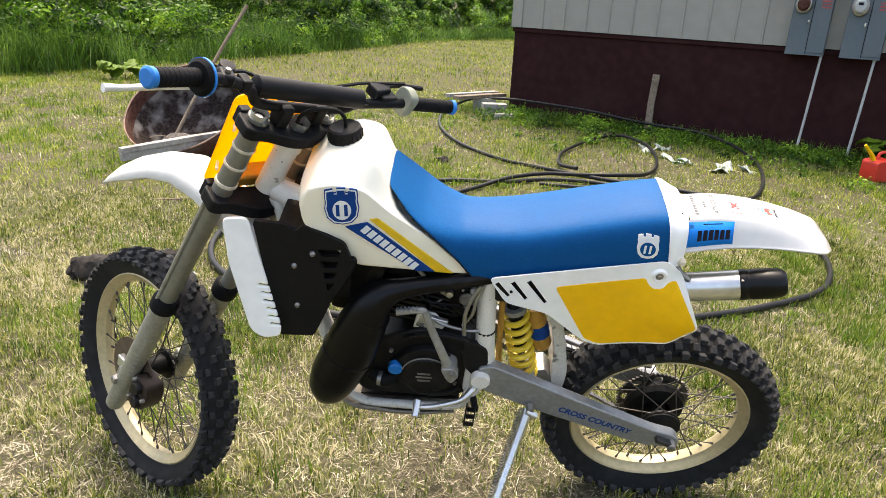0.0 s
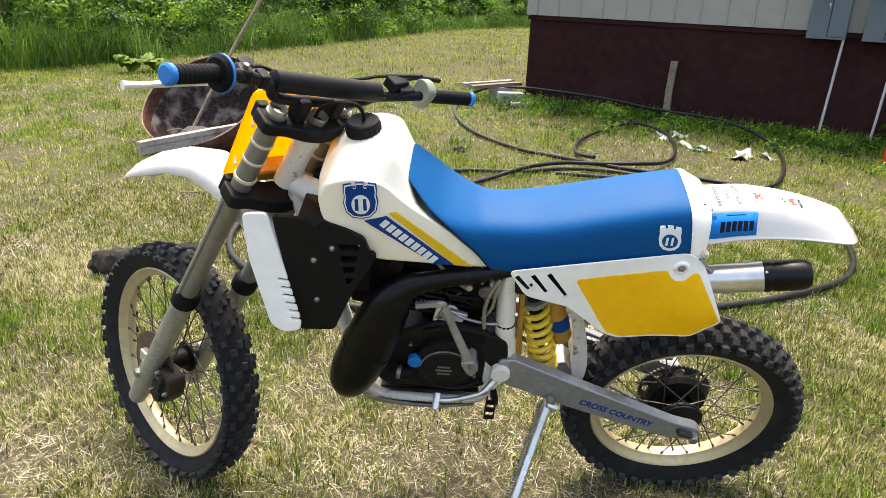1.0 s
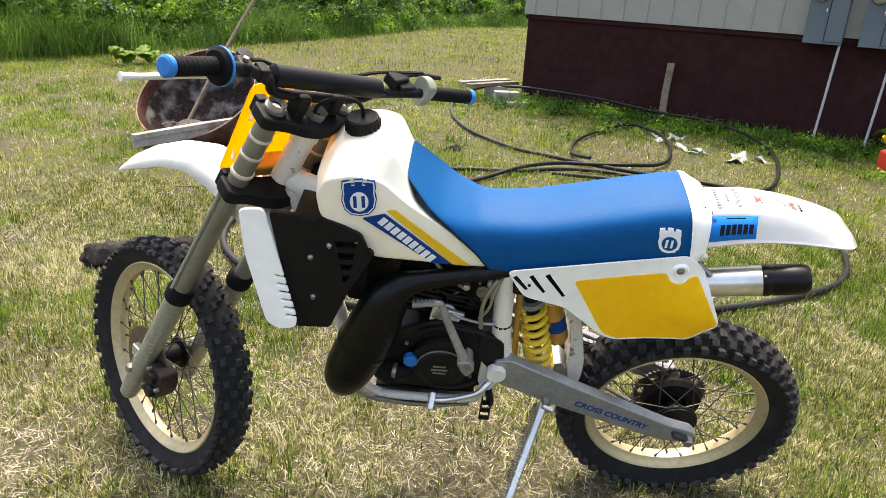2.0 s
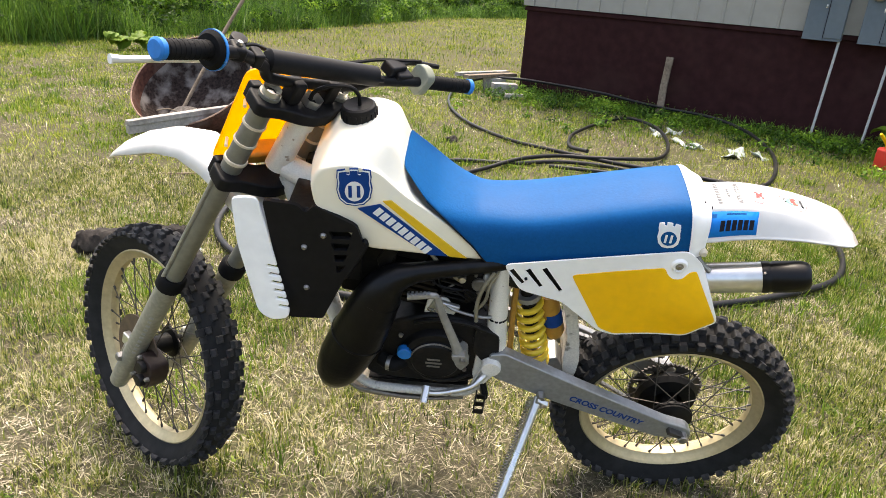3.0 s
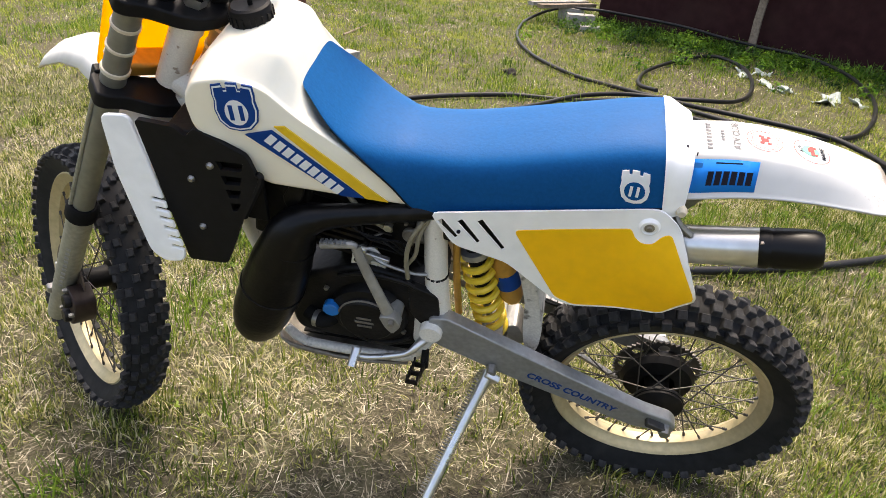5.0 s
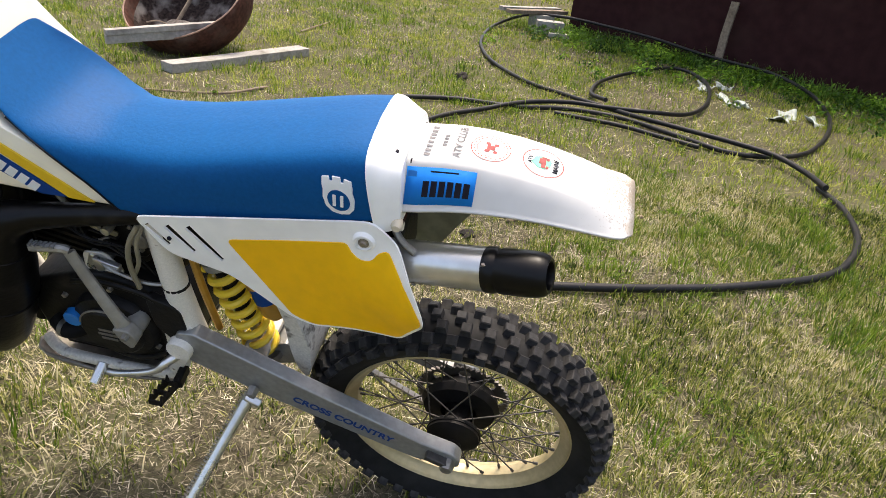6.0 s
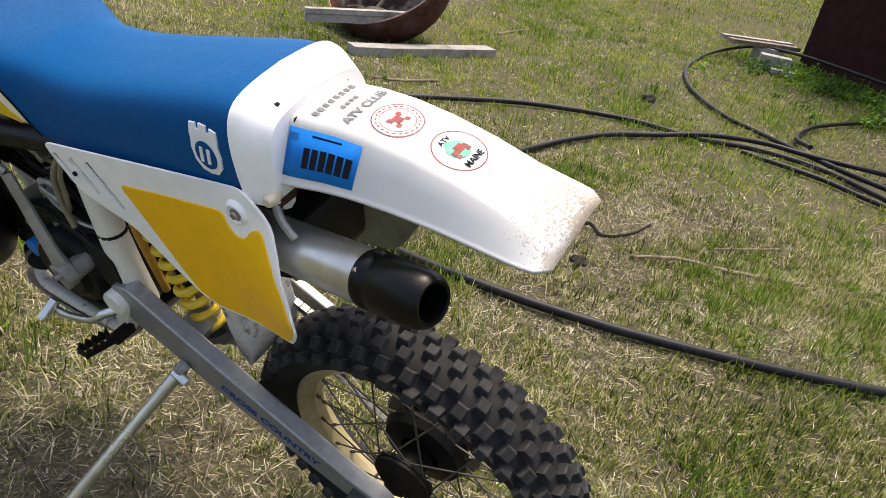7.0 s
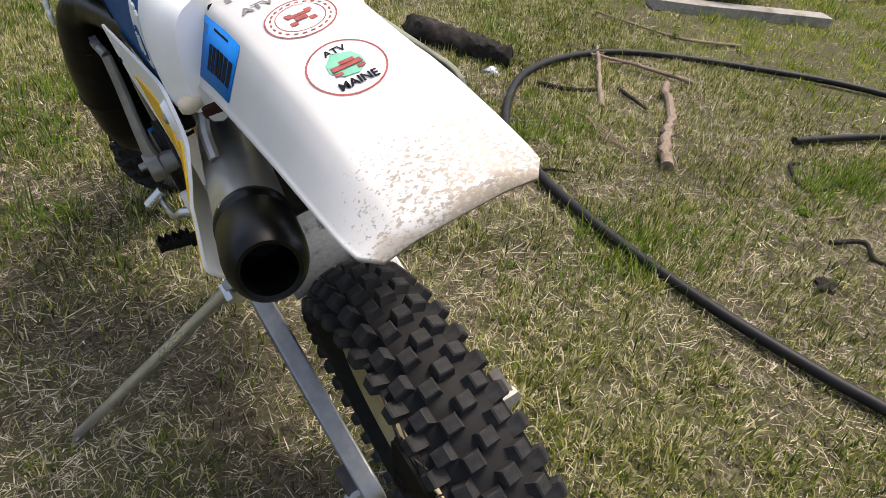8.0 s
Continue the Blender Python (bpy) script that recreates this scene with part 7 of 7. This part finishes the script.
def leaves(name, label, centres, radii, count, size, material, rng, category="bush", squash=0.8):
    """A crown of many small leaves gathered in clumps."""
    n = count
    c = np.array(centres); r = np.array(radii)
    p = r ** 2 / (r ** 2).sum()
    i = rng.choice(len(c), n, p=p)
    u = rng.normal(size=(n, 3)); u /= np.linalg.norm(u, axis=1)[:, None]
    u[:, 2] = np.abs(u[:, 2]) * rng.choice([1, 1, 1, -0.6], n)
    d = (rng.random(n) ** 0.35) * (1 + 0.25 * rng.normal(size=n))
    pos = c[i] + u * (r[i] * d)[:, None] * np.array([1, 1, squash])
    pos[:, 2] = np.maximum(pos[:, 2], 0.03)
    nrm = u + rng.normal(size=(n, 3)) * 0.45 + np.array([0, -0.2, 0.5]); nrm /= np.linalg.norm(nrm, axis=1)[:, None]
    t = np.cross(nrm, rng.normal(size=(n, 3))); t /= np.linalg.norm(t, axis=1)[:, None]
    b = np.cross(nrm, t)
    s = size * rng.uniform(0.6, 1.5, n)[:, None]
    v = np.empty((n, 4, 3))
    v[:, 0] = pos - t * s; v[:, 1] = pos + b * s * 0.42 + nrm * s * 0.1; v[:, 2] = pos + t * s - nrm * s * 0.25; v[:, 3] = pos - b * s * 0.42 + nrm * s * 0.1
    me = bpy.data.meshes.new(name)
    me.vertices.add(n * 4); me.vertices.foreach_set("co", v.ravel())
    me.loops.add(n * 4); me.loops.foreach_set("vertex_index", np.arange(n * 4, dtype=np.int32))
    me.polygons.add(n); me.polygons.foreach_set("loop_start", np.arange(0, n * 4, 4, dtype=np.int32))
    me.update(calc_edges=True)
    me.materials.append(material)
    return me


def build_bushes():
    rng = np.random.default_rng(11)
    edge = [(-12.5, 6.0), (-9.5, 7.6), (-7.8, 9.6), (-7.0, 11.8), (-6.4, 14.0), (-5.6, 16.3), (-4.8, 19.0), (-4.0, 22.5), (-3.2, 26.0), (-1.2, 30.0), (1.5, 33.0), (5.0, 35.0)]
    for k, (ex, ey) in enumerate(edge):
        for row in range(2):
            x = ex - 1.7 - row * 2.0 + rng.uniform(-0.4, 0.4); y = ey + 1.0 + row * 1.8 + rng.uniform(-0.4, 0.4)
            h = rng.uniform(2.4, 3.4) + row * 2.0
            b = thing("shrub", "dense leafy green shrub at the edge of the lawn", "shrub", "shrubs along the lawn", m=pose(x, y, 0))
            cs, rs = [], []
            for i in range(70):
                a = rng.uniform(0, 2 * np.pi); q = rng.uniform(0.3, 1.7)
                cs.append((q * math.cos(a), q * math.sin(a), (h - 0.4) * rng.random() ** 1.1 + 0.12)); rs.append(rng.uniform(0.16, 0.46))
            far = math.hypot(x, y) / 14
            me = leaves("crown", "", cs, rs, int(12500 - row * 6000), 0.050 * max(1, far * 0.8), LEAF, rng)
            o = new("crown", me); o.parent = b
            for i in range(4):
                a = rng.uniform(0, 6.28)
                part("stem", tube([(0.1 * math.cos(a), 0.1 * math.sin(a), -0.02), (0.5 * math.cos(a), 0.5 * math.sin(a), h * 0.45), (0.9 * math.cos(a), 0.9 * math.sin(a), h * 0.85)], [0.035, 0.025, 0.01], 6, 4), M_TWIG, b)
    # tall grass at the foot of the shrubs
    xs, ys = [], []
    E = np.array(edge)
    for k in range(44000):
        u = rng.random() ** 1.3 * (len(E) - 1.01); i = int(u); f = u - i
        p = E[i] * (1 - f) + E[i + 1] * f
        off = rng.gamma(1.6, 0.45)
        xs.append(p[0] - off * 0.8 + rng.normal(0, 0.25) + 0.25); ys.append(p[1] + off * 0.55 + rng.normal(0, 0.25) - 0.1)
    n = len(xs)
    blades("tall_grass", "tall rank green grass at the edge of the lawn", np.array(xs), np.array(ys), rng.uniform(0.12, 0.75, n) * (0.15 + 1.7 * patchy(np.array(xs), np.array(ys), 1.3, 6)), rng.uniform(0.005, 0.014, n), rng.uniform(0.2, 0.95, n), TALL, rng, droop=0.25)
    cs, rs = [], []
    for k in range(460):
        u = rng.random() ** 1.3 * (len(E) - 1.01); i = int(u); f = u - i
        p = E[i] * (1 - f) + E[i + 1] * f
        cs.append((p[0] - rng.uniform(-0.5, 1.6), p[1] + rng.uniform(-0.5, 1.0), rng.uniform(0.03, 1.0))); rs.append(rng.uniform(0.12, 0.42))
    tagged(new("undergrowth", leaves("undergrowth", "", cs, rs, 46000, 0.045, LEAF, rng)), "leafy green undergrowth at the foot of the shrubs", "undergrowth", kind="stuff")
    # broad leaves in the tall grass
    for k, (x, y) in enumerate(((-6.1, 9.35), (-5.85, 9.65), (4.18, 6.22), (4.42, 6.08))):
        b = thing("burdock", "low plant with broad green leaves", "plant", "broad-leaved plants", m=pose(x, y, 0))
        for i in range(11):
            a = rng.uniform(0, 360); L = rng.uniform(0.17, 0.36)
            bm = bmesh.new()
            rings = [[V((L * t, s * 0.42 * L * math.sin(math.pi * min(1, t * 0.9 + 0.08)) ** 0.8, 0.12 * math.sin(t * 2.6) - 0.03 * abs(s) + 0.02 * math.sin(9 * t + 5 * s + i))) for s in (-1, -0.5, 0, 0.5, 1)] for t in np.linspace(0.02, 1, 8)]
            skin(bm, rings, caps=False, closed=False)
            part("leaf", bm, FRESH, b, m=pose(0.05 * math.cos(i), 0.05 * math.sin(i), 0.03 + 0.025 * i, 0, -25 + 5 * i, a) @ Matrix.Diagonal((0.8, 0.8, 0.6, 1)))
    # weeds along the skirting: leafy low plants and some blades
    def along(n, depth):
        u, off = rng.uniform(-0.2, 4.9, n), rng.gamma(1.4, depth, n) + 0.05
        return np.array(H0)[None, :2] + np.outer(u, np.array(HD)[:2]) + np.outer(off, np.array([HD.y, -HD.x]))
    P = along(1500, 0.14)
    n = len(P)
    blades("weeds", "green weeds growing along the house skirting", P[:, 0], P[:, 1], rng.uniform(0.05, 0.22, n), rng.uniform(0.005, 0.012, n), rng.uniform(0.1, 0.85, n), TALL, rng)
    P = along(420, 0.30)
    cs = [(x, y, rng.uniform(0.0, 0.07)) for x, y in P]
    rs = [rng.uniform(0.04, 0.15) for _ in cs]
    tagged(new("weeds", leaves("weeds", "", cs, rs, 11000, 0.020, LEAF, rng)), "low leafy weeds beside the house", "weeds", kind="stuff")
    rr = np.random.default_rng(21)
    cs, rs = [], []
    while len(cs) < 160:
        x, y = rr.uniform(-2.6, 2.6), rr.uniform(-0.7, 4.5)
        if patchy(np.array([x]), np.array([y]), 0.45, 3)[0] > 0.58:
            cs.append((x, y, float(ground_z(x, y)) + 0.005)); rs.append(rr.uniform(0.02, 0.05))
    tagged(new("clover", leaves("clover", "", cs, rs, 6500, 0.008, FRESH, rr, squash=0.5)), "small green clover and broad-leaved weeds in the lawn", "weeds", kind="stuff")


build_ground()
build_house()
build_meter(3.43, "grey electric meter box with an empty round socket", False)
build_meter(3.97, "grey electric meter box with a round meter", True)
for cx, dx in ((3.80, -0.02), (4.31, -0.02)):
    o = tagged(part("conduit", tube([(cx, -0.12, SK - 0.05), (cx + dx, -0.14, 0.5), (cx + dx * 2, -0.16, -0.02)], 0.014, 10), M_PVC, None), "thin grey conduit running down to the ground", "conduit", "conduits below the meter boxes")
    o.matrix_world = HOUSE
build_yard()
build_bushes()
build_grass()
build_thatch()
